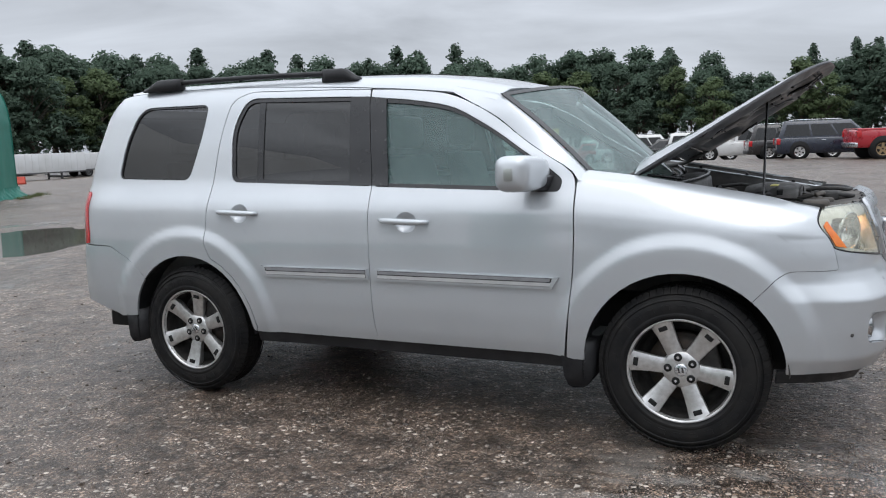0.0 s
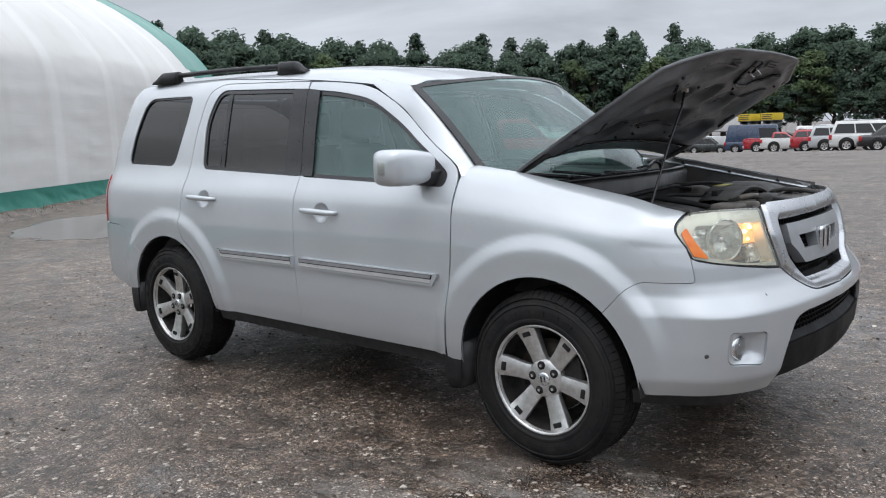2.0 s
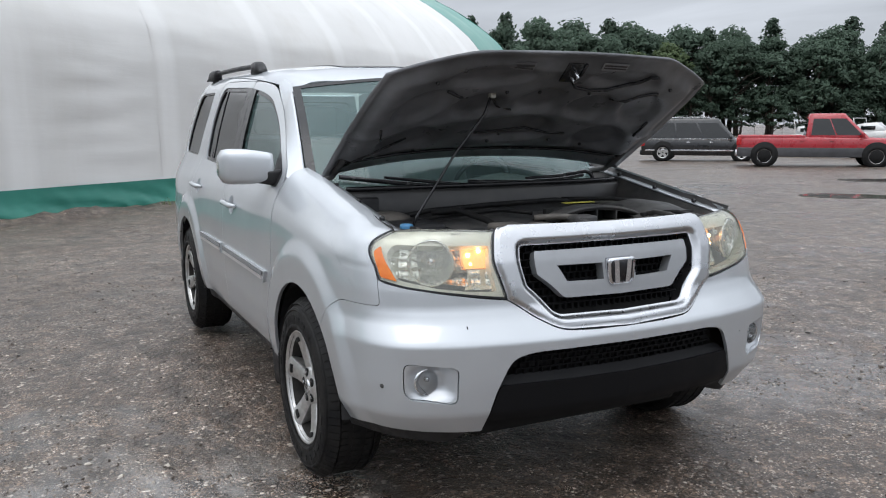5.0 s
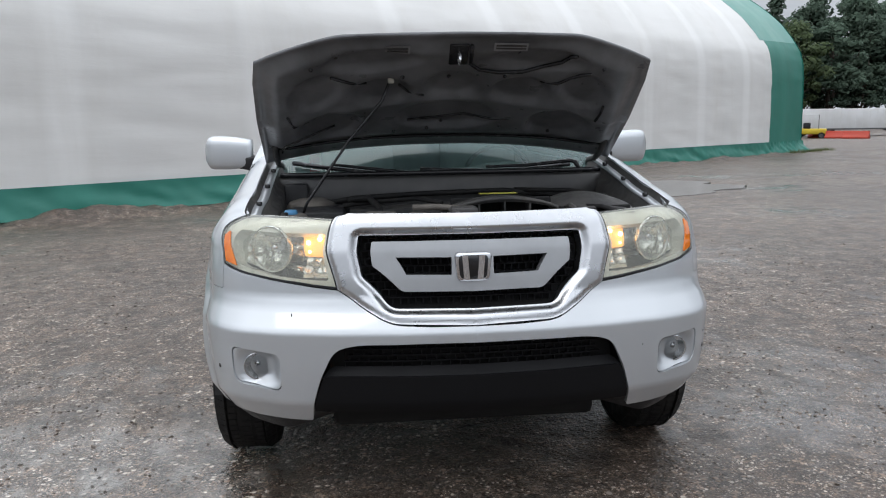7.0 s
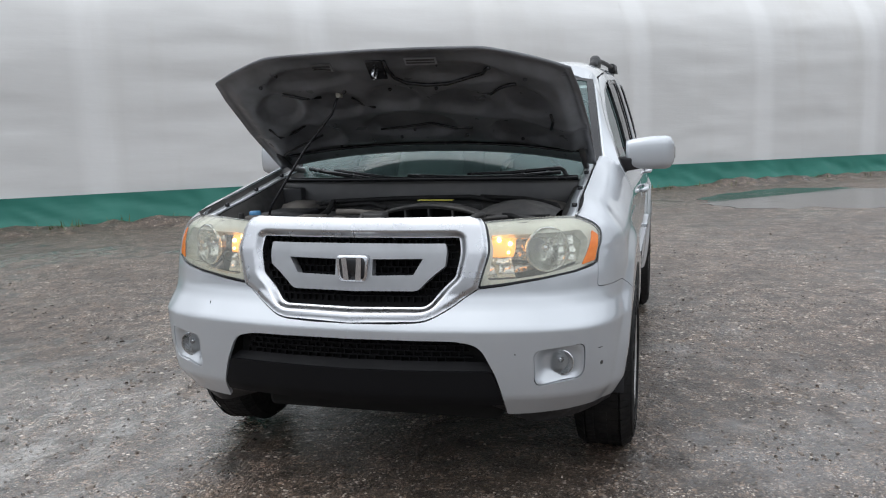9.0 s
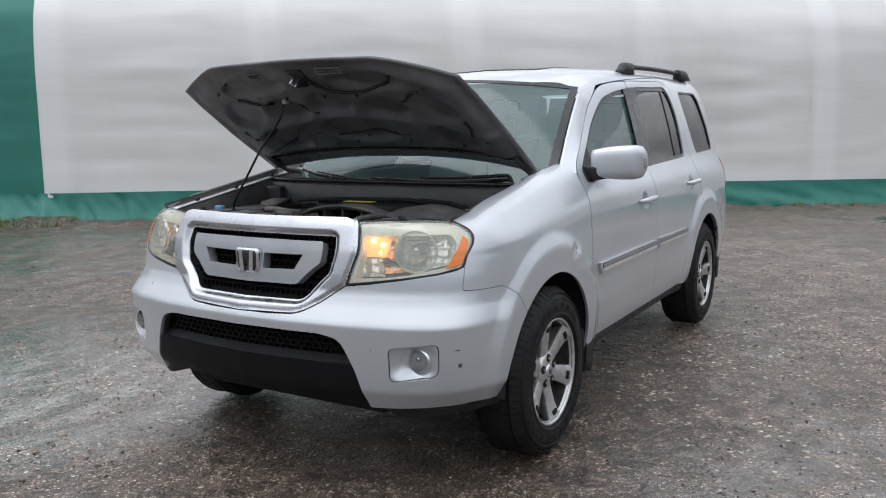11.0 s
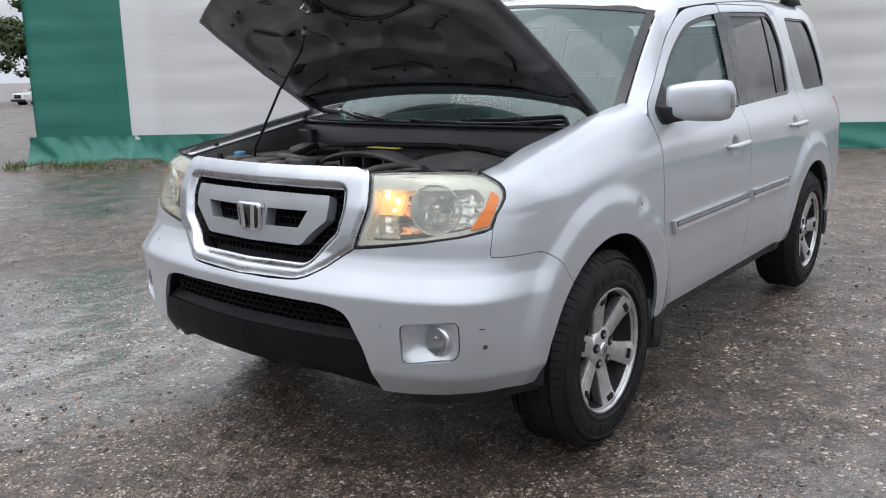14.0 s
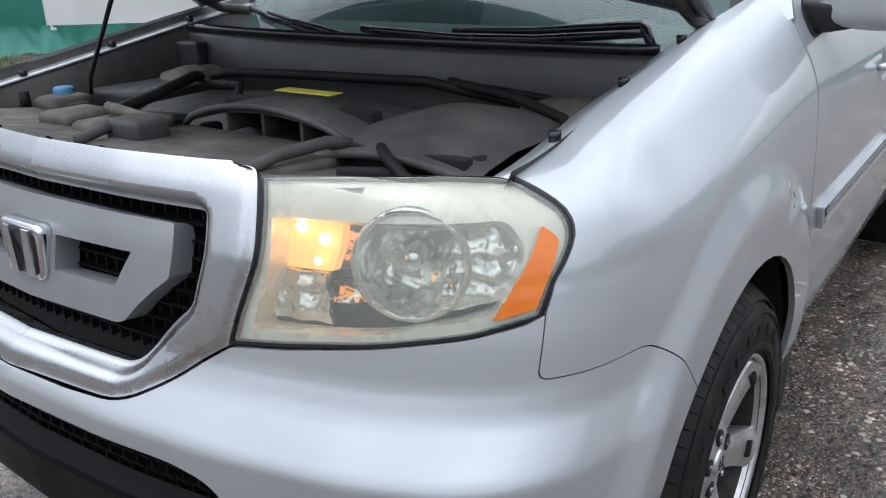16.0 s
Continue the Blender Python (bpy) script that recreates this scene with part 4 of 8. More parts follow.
        for z0, z1, tone in ((0.7105, 0.727, moulding_silver), (0.7315, 0.7465, label_grey)):
            panel("chrome_strip", [(x0 + e * 0.25, z0), (x1 - e * 1.22, z0 - 0.003), (x1 - e * 1.05, z1 - 0.003), (x0 + e * 0.25, z1)], skin(0.0195), tone, mould, (), 0.05, 0.004, where=side, label="ribbed chrome strip")
    # handles with their scooped cups
    for owner, hx, hz in ((door, -1.352, 0.998), (door2, -2.402, 1.036)):
        c = body(hx, hz, 0, True)
        bm = bmesh.new()
        pts, rad = [], []
        for k in range(13):
            t = -1 + k / 6
            pts.append((hx + 0.138 * t, hand * (-c[1] + 0.030 - 0.026 * abs(t) ** 6), hz + 0.004 - 0.004 * t))
            rad.append(0.0165 * (1 - 0.45 * abs(t) ** 5))
        tube(bm, pts, rad, 10, 0.95)
        handle = part("handle", fix_normals(bm), silver, owner, "silver pull handle")
        cup = [(hx + 0.01 + 0.062 * math.cos(b), hz - 0.002 + 0.052 * math.sin(b)) for b in np.linspace(0, 2 * math.pi, 24, endpoint=False)]

        def bowl(s, v, hx=hx, hz=hz):
            d = min(1.0, math.hypot((s - hx - 0.01) / 0.062, (v - hz + 0.002) / 0.052))
            return body(s, v, -0.030 * (1 - d ** 2.5), True)
        panel("handle_cup", cup, bowl, silver, owner, (), 0.012, 0.002, where=side)
    # sill below the doors, mud flaps
    panel("sill", [(-2.33, 0.30), (-0.53, 0.30), (-0.53, 0.366), (-2.33, 0.366)], skin(-0.02), black_plastic, car, (), 0.06, where=side)
    for mx, mz, w in ((-0.47, 0.225, 0.075), (-3.238, 0.245, 0.058)):
        bm = bmesh.new()
        rings = []
        for z, wide, lean in ((0.445, 1.0, 0.0), (0.36, 1.0, -0.004), (0.28, 0.86, -0.012), (mz + 0.012, 0.6, -0.016), (mz, 0.3, -0.018)):
            rings.append([(mx - w * wide, hand * 0.955, z), (mx + w * wide, hand * 0.94, z), (mx + w * wide, hand * 0.72, z), (mx - w * wide * 0.7, hand * 0.72, z)])
        loft(bm, rings)
        part("mud_flap", fix_normals(bm), black_plastic, car)

panel("tailgate", [(-4.66, 0.835), (-4.66, 1.16), (-4.66, 1.70), (-3.87, 1.70), (-3.865, 1.16), (-4.01, 1.15), (-4.01, 0.835)], skin(-0.002, True), silver, car, (), 0.06, where="B")
panel("rear_glass", rounded([(-4.66, 1.22, 0), (-4.66, 1.64, 0), (-3.95, 1.64, 0.05), (-3.95, 1.22, 0.05)], 0.0), skin(0.003, True), tint_glass, car, (), 0.06, where="B")

# nose: bumper, grille frame, intake, lamps
bump_out = sv([(0.4375, 0.362, 0), (0.47, 0.362, 0)]) + ny([(0.90, 0.366, 0), (0.80, 0.366, 0), (0.56, 0.36, 0.01), (0.553, 0.44, 0.03), (0.53, 0.52, 0.02), (0.478, 0.63, 0.05), (0.40, 0.648, 0.05), (0.2, 0.650, 0)]) + [(1.67, at_height(1.67, 0.651), 0), (1.67, at_height(1.67, 0.704), 0)]
bump_out += ny([(0.15, 0.706, 0), (0.287, 0.713, 0.05), (0.37, 0.758, 0.03), (0.462, 0.822, 0), (0.55, 0.832, 0), (0.70, 0.855, 0), (0.80, 0.872, 0.02), (0.85, 0.886, 0)]) + ny([(0.868, 0.898, 0)]) + sv([(0.716, 0.809, 0.02), (0.45, 0.807, 0.04), (0.387, 0.775, 0.03), (0.301, 0.685, 0)])
bump_out += [(p[0], p[1], 0) for p in arch(0.0, R_ARCH, 48, 3, 9)]
FOG = (0.748, 0.555)
fog_hole = rounded(ny([(0.662, 0.478, 0.03), (0.662, 0.612, 0.03), (0.836, 0.630, 0.03), (0.830, 0.500, 0.04)]), 0.02)
bumper = panel("front_bumper", rounded(bump_out, 0.0), skin(), silver, car, [fog_hole], 0.014, where="B", gap=0.0012)
panel("lower_valance", [(0.40, 0.305), (0.60, 0.30), (1.0, 0.295), (1.67, 0.285), (1.67, 0.398), (1.1, 0.398), (0.9, 0.372), (0.6, 0.370), (0.40, 0.366)], lambda s, v: body(s, v, -0.016 - 0.10 * float(smooth(0.9, 1.2, s)) * (0.4 - v) / 0.1), black_plastic, bumper, (), 0.03, where="B", label="black plastic lower lip")
panel("intake_bar", rounded(ny([(0.553, 0.40, 0), (0.55, 0.44, 0.02), (0.518, 0.535, 0.02)]) + [(1.67, 0.533, 0), (1.67, 0.395, 0)], 0.0), skin(-0.004), flat_black, bumper, (), 0.035, 0.03, where="B", label="matt black lower bumper bar")
panel("intake_shelf", rounded(ny([(0.525, 0.528, 0), (0.50, 0.562, 0.02)]) + [(1.67, 0.562, 0), (1.67, 0.528, 0)], 0.0), lambda s, v: body(s, v, -0.012 - 0.9 * (v - 0.53)), flat_black, bumper, (), 0.035, 0.004, where="B")
# Added black sheet: the shade deep in the lower intake, as colour.
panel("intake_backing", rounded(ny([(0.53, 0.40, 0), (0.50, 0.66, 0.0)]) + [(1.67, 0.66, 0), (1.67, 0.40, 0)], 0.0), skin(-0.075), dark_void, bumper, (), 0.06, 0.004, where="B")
bm = bmesh.new()                                     # honeycomb of the lower intake
for row in range(4):
    z = 0.572 + 0.021 * row
    for k in range(-13, 14):
        y = 0.033 * (k + 0.5 * (row % 2))
        if abs(y) > 0.44:
            continue
        s, v = nose(abs(y), z)
        p = body(s, v, -0.046)
        for dy, dz, ly, lz in ((0, 0.009, 0.017, 0.0022), (-0.0165, 0, 0.0022, 0.0095)):
            box(bm, p[0] - 0.012, p[0] + 0.006, y + dy - ly, y + dy + ly, z + dz - lz, z + dz + lz)
part("intake_mesh", bm, flat_black, bumper, smooth=False)
frame_out = ny([(0.454, 1.066, 0.02), (0.4605, 0.8245, 0.0), (0.3705, 0.7605, 0.03), (0.2875, 0.7155, 0.05)]) + [(1.67, at_height(1.67, 0.7065), 0), (1.67, at_height(1.67, 1.066), 0)]
grille_in = ny([(0.388, 1.006, 0.012), (0.380, 0.865, 0.02), (0.285, 0.764, 0.03)]) + [(1.67, at_height(1.67, 0.760), 0), (1.67, at_height(1.67, 1.006), 0)]


def framed(s, v):
    """The grille frame: proud of the bumper, its inner edge chamfered back, its outer edge rolled over."""
    p = np.array((s, v))
    inner_d = edge_distance(inner_line, p)
    outer_d = edge_distance(outer_line, p)
    return body(s, v, 0.013 - 0.022 * (1 - float(smooth(0.0, 0.03, inner_d))) - 0.009 * (1 - float(smooth(0.0, 0.02, outer_d))))


def edge_distance(line, p):
    a, b = line[:-1], line[1:]
    t = np.clip(((p - a) * (b - a)).sum(1) / np.maximum(((b - a) ** 2).sum(1), 1e-12), 0, 1)
    return float(np.sqrt(((a + (b - a) * t[:, None] - p) ** 2).sum(1).min()))


outer, innr = rounded(frame_out, 0.0), rounded(grille_in, 0.0)
inner_line, outer_line = (np.array([q for q in line if q[0] < 1.6699]) for line in (innr, outer))
inner_line = np.array([(1.67, at_height(1.67, 1.006))] + inner_line.tolist() + [(1.67, at_height(1.67, 0.760))])
outer_line = np.array(outer_line.tolist() + [(1.67, at_height(1.67, 0.7065))])
ring = [p for p in outer if p[0] < 1.6699] + [(1.67, at_height(1.67, 0.7065))] + [(1.67, at_height(1.67, 0.760))] + [p for p in innr if p[0] < 1.6699][::-1] + [(1.67, at_height(1.67, 1.006)), (1.67, at_height(1.67, 1.066))]
grille = panel("grille_frame", ring, framed, grille_silver, car, (), 0.009, 0.05, where="B", label="bright chrome grille frame")
# Added black sheet that paints the shade behind the grille.
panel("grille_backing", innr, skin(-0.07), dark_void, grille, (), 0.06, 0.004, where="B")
bm = bmesh.new()                                     # fine black mesh behind the grille bar
for row in range(9):
    z = 0.778 + 0.026 * row
    lim = 0.375 if z > 0.87 else 0.285 + (z - 0.764) * 0.9
    for k in range(-16, 17):
        y = 0.026 * (k + 0.5 * (row % 2))
        if abs(y) > lim:
            continue
        s, v = nose(abs(y), z)
        p = body(s, v, -0.05)
        for dy, dz, ly, lz in ((0, 0.012, 0.013, 0.002), (-0.013, 0, 0.002, 0.012)):
            box(bm, p[0] - 0.014, p[0] + 0.008, y + dy - ly, y + dy + ly, z + dz - lz, z + dz + lz)
part("grille_mesh", bm, flat_black, grille, smooth=False)
bar_out = ny([(0.342, 0.982, 0.008), (0.342, 0.902, 0.01), (0.245, 0.815, 0.02)]) + [(1.67, at_height(1.67, 0.812), 0), (1.67, at_height(1.67, 0.983), 0)]
bar_hole = ny([(0.262, 0.930, 0.004), (0.228, 0.872, 0.004), (0.072, 0.868, 0.004), (0.072, 0.927, 0.004)])
panel("grille_bar", rounded(bar_out, 0.0), skin(0.004), bar_silver, grille, [rounded(bar_hole, 0.0)], 0.022, 0.045, where="B", label="silver cross bar of the grille")
# the maker's badge as plain shapes: a rounded chrome ring round dark ground, two leaning chrome bars
ex = body(1.67, at_height(1.67, 0.895))[0] + 0.010
bm = bmesh.new()
badge = [(-0.064, 0.945, 0.02), (0.064, 0.945, 0.02), (0.056, 0.846, 0.022), (-0.056, 0.846, 0.022)]


def badge_prism(bm, outline, x0, x1):
    o = rounded(outline, 0.0)
    loft(bm, [[(x0, y, z) for y, z in o], [(x1 - 0.004, y, z) for y, z in o], [(x1, y * 0.96, 0.895 + (z - 0.895) * 0.96) for y, z in o]])


badge_prism(bm, badge, ex - 0.02, ex + 0.008)
emblem = part("badge", fix_normals(bm), chrome, grille, "chrome ringed maker's badge")
bm = bmesh.new()
badge_prism(bm, [(y * 0.84, 0.895 + (z - 0.895) * 0.86, r) for y, z, r in badge], ex, ex + 0.0095)
part("badge_ground", fix_normals(bm), gloss_black, emblem)
for sgn in (-1, 1):
    bm = bmesh.new()
    o = [(sgn * 0.040, 0.936), (sgn * 0.020, 0.936), (sgn * 0.013, 0.853), (sgn * 0.034, 0.853)]
    loft(bm, [[(ex + 0.006, y, z) for y, z in o], [(ex + 0.014, y * 0.98, z) for y, z in o]])
    part("badge_bar", fix_normals(bm), chrome, emblem, smooth=False)

def behind(d, out=0.0):
    """The nose moved straight back by d."""
    def f(s, v):
        p = body(s, v)
        return (p[0] - d, p[1] * (1 - out), p[2])
    return f


for side, hand in (("R", -1), ("L", 1)):
    # head lamp: housing, bowl, turn lamp, amber marker, clear cover
    lamp_o = ny([(0.468, 1.058, 0.01), (0.462, 0.828, 0.012), (0.55, 0.838, 0), (0.70, 0.859, 0), (0.80, 0.876, 0.02), (0.863, 0.896, 0.008), (0.869, 0.94, 0.02), (0.873, 1.009, 0.05), (0.843, 1.062, 0.025), (0.70, 1.067, 0.0), (0.6, 1.066, 0.0)])
    lamp_r = rounded(lamp_o, 0.0)
    lamp = panel("head_lamp", lamp_r, skin(-0.002), lens_clear, car, (), 0.03, 0.006, where=side, label="hazed wrap-round head lamp with the turn lamp lit", gap=0.004)
    lamp.visible_shadow = False
    panel("lamp_seal", inset(lamp_r, -0.004), skin(-0.004), gloss_black, lamp, [inset(lamp_r, 0.006)], 0.03, 0.02, where=side)
    win_o = rounded(ny([(0.500, 1.010, 0.01), (0.492, 0.852, 0.02), (0.60, 0.858, 0), (0.70, 0.872, 0.0), (0.826, 0.902, 0.02), (0.836, 0.985, 0.02), (0.806, 1.02, 0.02)]), 0.0)
    panel("lamp_bezel", inset(lamp_r, 0.006), skin(-0.010), lamp_haze, lamp, [win_o], 0.03, 0.052, where=side)
    panel("lamp_back", inset(win_o, -0.01), lambda s, v: tuple(np.add(behind(0.135, 0.08)(s, v), (0.010 * math.sin(v * 75) + 0.006 * math.sin(s * 60), 0, 0))), reflector, lamp, (), 0.05, 0.004, where=side)
    mark = rounded(ny([(0.858, 0.906, 0.006), (0.864, 0.992, 0.012), (0.842, 1.010, 0.01), (0.816, 0.894, 0.006)]), 0.0)
    panel("amber_marker", mark, skin(0.0005), amber, lamp, (), 0.02, 0.006, where=side, label="amber side marker")
    c = Vector(body(*nose(0.655, 0.945), 0))
    bowl_at = pose(c.x - 0.122, hand * 0.660, 0.950, 0, 0, hand * 28) @ Matrix.Scale(0.84, 4)
    bm = bmesh.new()
    lathe(bm, [(0.012, 0.0), (0.038, 0.006), (0.067, 0.03), (0.087, 0.075), (0.090, 0.086), (0.098, 0.089), (0.099, 0.070)], "x", 40)
    bmesh.ops.transform(bm, matrix=bowl_at, verts=bm.verts)
    part("lamp_bowl", fix_normals(bm), reflector, lamp, "round silvered lamp bowl")
    bm = bmesh.new()
    lathe(bm, [(0.0005, 0.066), (0.014, 0.064), (0.019, 0.055), (0.019, 0.01)], "x", 24)
    bmesh.ops.transform(bm, matrix=bowl_at, verts=bm.verts)
    part("lamp_shield", fix_normals(bm), chrome, lamp)
    turn = rounded(ny([(0.478, 1.018, 0.004), (0.476, 0.925, 0.004), (0.572, 0.925, 0.008), (0.572, 1.018, 0.008)]), 0.0)
    panel("turn_reflector", turn, behind(0.062), bulb, lamp, (), 0.02, 0.02, where=side, label="lit amber turn lamp")
    for yy, zz, rr in ((0.520, 0.985, 0.009), (0.560, 0.972, 0.009), (0.556, 0.942, 0.006)):
        p = behind(0.050)(*nose(yy, zz))
        bm = bmesh.new()
        bmesh.ops.create_uvsphere(bm, u_segments=14, v_segments=8, radius=rr, matrix=Matrix.Translation((p[0], -hand * p[1], p[2])))
        part("turn_bulb", bm, bulb_hot, lamp)
    for quad in ([(0.478, 0.921), (0.476, 0.850), (0.60, 0.852), (0.580, 0.921)], [(0.745, 1.015), (0.745, 0.880), (0.826, 0.900), (0.826, 1.0)]):
        panel("fluted_reflector", ny(quad), lambda s, v: tuple(np.add(behind(0.055, 0.03)(s, v), (0.003 * math.sin(s * 120) + 0.0022 * math.sin(v * 100), 0, 0))), reflector, lamp, (), 0.008, 0.01, where=side)
    # fog lamp in its square recess
    fx = body(*nose(*FOG), 0)[0]
    rec = [tuple(p) for p in fog_hole]
    cu, cv = nose(*FOG)

    def recess(s, v, cu=cu, cv=cv):
        d = ((abs(s - cu) / 0.108) ** 3 + (abs(v - cv) / 0.078) ** 3) ** (1 / 3)
        return body(s, v, -0.003 - 0.042 * float(smooth(1.0, 0.35, d)))
    fog = panel("fog_lamp", inset(rec, 0.0035), recess, silver, bumper, (), 0.012, 0.004, where=side, label="round fog lamp in a square silver recess")
    bm = bmesh.new()
    lathe(bm, [(0.0005, -0.024), (0.022, -0.02), (0.042, 0.002), (0.047, 0.008), (0.047, -0.02)], "x", 32, (fx - 0.042, hand * FOG[0], FOG[1]))
    part("fog_bowl", fix_normals(bm), bright_trim, fog)
    bm = bmesh.new()
    lathe(bm, [(0.0005, 0.017), (0.022, 0.014), (0.046, 0.005)], "x", 32, (fx - 0.042, hand * FOG[0], FOG[1]))
    part("fog_lens", fix_normals(bm), fog_clear, fog).visible_shadow = False
    bm = bmesh.new()
    bmesh.ops.create_uvsphere(bm, u_segments=14, v_segments=8, radius=0.012, matrix=Matrix.Translation((fx - 0.048, hand * FOG[0], FOG[1] + 0.008)))
    part("fog_bulb_cap", bm, chrome, fog)
    p = body(*nose(0.888, 0.541), -0.007)
    bm = bmesh.new()
    bmesh.ops.create_uvsphere(bm, u_segments=14, v_segments=8, radius=0.011, matrix=Matrix.Translation((p[0], -hand * p[1], p[2])))
    part("parking_sensor", bm, dusty_plastic, bumper)

# wear: a rust chip on the dented left fender, a scuff and chips on the bumper
rust = worn("rust_chip", (0.16, 0.06, 0.03), (0.07, 0.04, 0.03), (0.6, 0.9), 60.0)


def chip(owner, s, v, a, b, mat, side, seed):
    rim = []
    for k in range(14):
        t = 2 * math.pi * k / 14
        w = 1 + 0.45 * noise.noise(Vector((math.cos(t) * 1.5, math.sin(t) * 1.5, seed)))
        rim.append((s + a * w * math.cos(t), v + b * w * math.sin(t)))
    panel("paint_chip", rim, skin(0.0006), mat, owner, (), 0.02, 0.001, where=side)


chip(fender, -0.222, 0.875, 0.004, 0.007, rust, "L", 1.0)
chip(fender, -0.212, 0.852, 0.003, 0.003, rust, "L", 2.0)
chip(bumper, *nose(0.62, 0.742), 0.0025, 0.005, dark_void, "R", 3.0)
chip(bumper, *nose(0.885, 0.60), 0.012, 0.0016, dark_void, "L", 4.0)
chip(bumper, *nose(0.60, 0.60), 0.002, 0.003, dark_void, "L", 5.0)
# ---- roof, pillars, windscreen ----
def screen(u, v):
    """The windscreen: u across from the right edge (0) to the middle (1), v up from the cowl (0) to the roof (1)."""
    w = 0.802 + (0.716 - 0.802) * v
    xe = -0.425 + (-0.912 + 0.425) * v
    ze = 1.205 + (1.617 - 1.205) * v + 0.02 * math.sin(math.pi * v)
    k = 1 - (1 - u) ** 2
    return (xe + (0.222 - 0.057 * v) * k, -w * (1 - u), ze + (0.055 * v - 0.05 * (1 - v)) * k)


def roof_edge(v):
    """s at which the roof ends above the windscreen."""
    t = min(1.0, max(0.0, (v - 1.735) / (2.42 - 1.735)))
    return -0.915 + 0.15 * (1 - (1 - t) ** 2)


front_edge = [(roof_edge(v), v) for v in np.linspace(1.735, 2.42, 12)]
panel("roof", [(-1.16, 1.703), (-0.93, 1.70)] + front_edge + [(-3.55, 2.42), (-3.55, 1.9), (-3.50, 1.78), (-3.40, 1.748), (-2.6, 1.748), (-1.64, 1.709), (-1.43, 1.703)], skin(0, True), silver, car,
      (), 0.04, where="B")
panel("sunroof", rounded([(-1.28, 2.42, 0), (-1.28, 2.10, 0.04), (-1.98, 2.10, 0.04), (-1.98, 2.42, 0)], 0.0), skin(0.004, True), tint_glass, car, (), 0.05, where="B", label="closed dark glass sunroof")
glass_o = [(0.035, -0.22), (1.0, -0.22), (1.0, 0.985), (0.04, 0.985)]
ws = panel("windscreen", glass_o, screen, green_glass, car, (), 0.05, 0.004, where="B")
ws.visible_shadow = False
panel("screen_band", [(0.0, -0.24), (1.0, -0.24), (1.0, -0.17), (0.048, -0.17), (0.048, 0.955), (1.0, 0.968), (1.0, 0.995), (0.0, 0.995)], lambda u, v: tuple(np.add(screen(u, v), (0.003, 0, 0.003))), gloss_black, ws, (), 0.03, 0.004, where="B", label="black printed border of the windscreen")
for side, hand in (("R", -1), ("L", 1)):
    n = 16
    path = Curve([(0.0, -0.468, 1.195), (0.05, -0.480, 1.238), (0.12, -0.552, 1.303), (0.45, -0.72, 1.465), (0.78, -0.905, 1.617), (1.0, -1.16, 1.7)], 0.05)
    bm = bmesh.new()
    rings = []
    for k in range(n + 1):
        t = k / n
        a = Vector(body(float(path(t)), float(path(t, 1)), 0, True))
        q = min(1.0, (t - 0.08) / 0.72)
        b = Vector(screen(-0.005, q)) if t <= 0.8 else Vector(body(-0.915 - (t - 0.8) * 1.2, 1.735, 0, True))
        mid = (a + b) / 2 + Vector((0.35, -1.0, 0.6)).normalized() * (a - b).length * 0.10
        row = []
        for j in range(7):
            w = j / 6
            row.append(a * (1 - w) ** 2 + mid * 2 * w * (1 - w) + b * w * w)
        row.append(b + Vector((-0.03, 0.01, -0.02)))
        rings.append([(p.x, p.y if hand < 0 else -p.y, p.z) for p in row])
    loft(bm, rings, closed=False)
    part("front_pillar", fix_normals(bm), silver, car)
    # roof rail: two feet and a bar
    bm = bmesh.new()
    line = [(-3.10 + k * 0.1, hand * (0.668 - 0.03 * k / 12), 1.796 + 0.008 * math.sin(math.pi * k / 12) - 0.012 * k / 12) for k in range(13)]
    tube(bm, line, 0.019, 10, 0.8)
    rail = part("roof_rail", fix_normals(bm), black_plastic, car, "dark grey roof rail")
    for x0, x1, d in ((-3.27, -2.98, 1), (-1.98, -1.75, -1)):
        bm = bmesh.new()
        rings = []
        for k in range(9):
            t = k / 8
            q = t if d > 0 else 1 - t
            x = x0 + (x1 - x0) * t
            y = 0.676 - 0.034 * (x + 3.2) / 1.4
            base = 1.762 - 0.016 * (x + 3.2) / 1.4
            top = base + 0.010 + 0.052 * float(smooth(0.0, 0.45, q))
            w = 0.026 + 0.006 * math.sin(math.pi * t)
            rings.append([(x, hand * (y + w), base - 0.01), (x, hand * (y + w * 0.85), top - 0.012), (x, hand * (y + w * 0.4), top), (x, hand * (y - w * 0.4), top), (x, hand * (y - w * 0.85), top - 0.012), (x, hand * (y - w), base - 0.01)])
        loft(bm, rings)
        part("rail_foot", fix_normals(bm), black_plastic, rail)
    # door mirror
    bm = bmesh.new()
    rings = []
    for k in range(13):
        t = k / 12
        y = 0.905 + 0.232 * t
        grow = 0.80 + 0.20 * math.sin(min(1.0, t * 1.6) * math.pi / 2)
        shrink = math.sqrt(max(0.0, 1 - max(0.0, (t - 0.8) / 0.2) ** 2.2)) * 0.45 + 0.55 if t > 0.8 else 1.0
        h, d = 0.083 * grow * shrink, 0.082 * grow * shrink
        cx, cz = -0.665 - 0.055 * t, 1.232 + 0.004 * t
        ring = []
        for j in range(24):
            a = 2 * math.pi * j / 24
            ca, sa = math.cos(a), math.sin(a)
            e = 0.52
            ring.append((cx + d * math.copysign(abs(ca) ** e, ca) * (1.0 if ca < 0 else 0.95), hand * y, cz + h * math.copysign(abs(sa) ** e, sa)))
        rings.append(ring)
    loft(bm, rings)
    mirror_ob = part("door_mirror", fix_normals(bm), silver, car, "silver door mirror on a black foot")
    bm = bmesh.new()
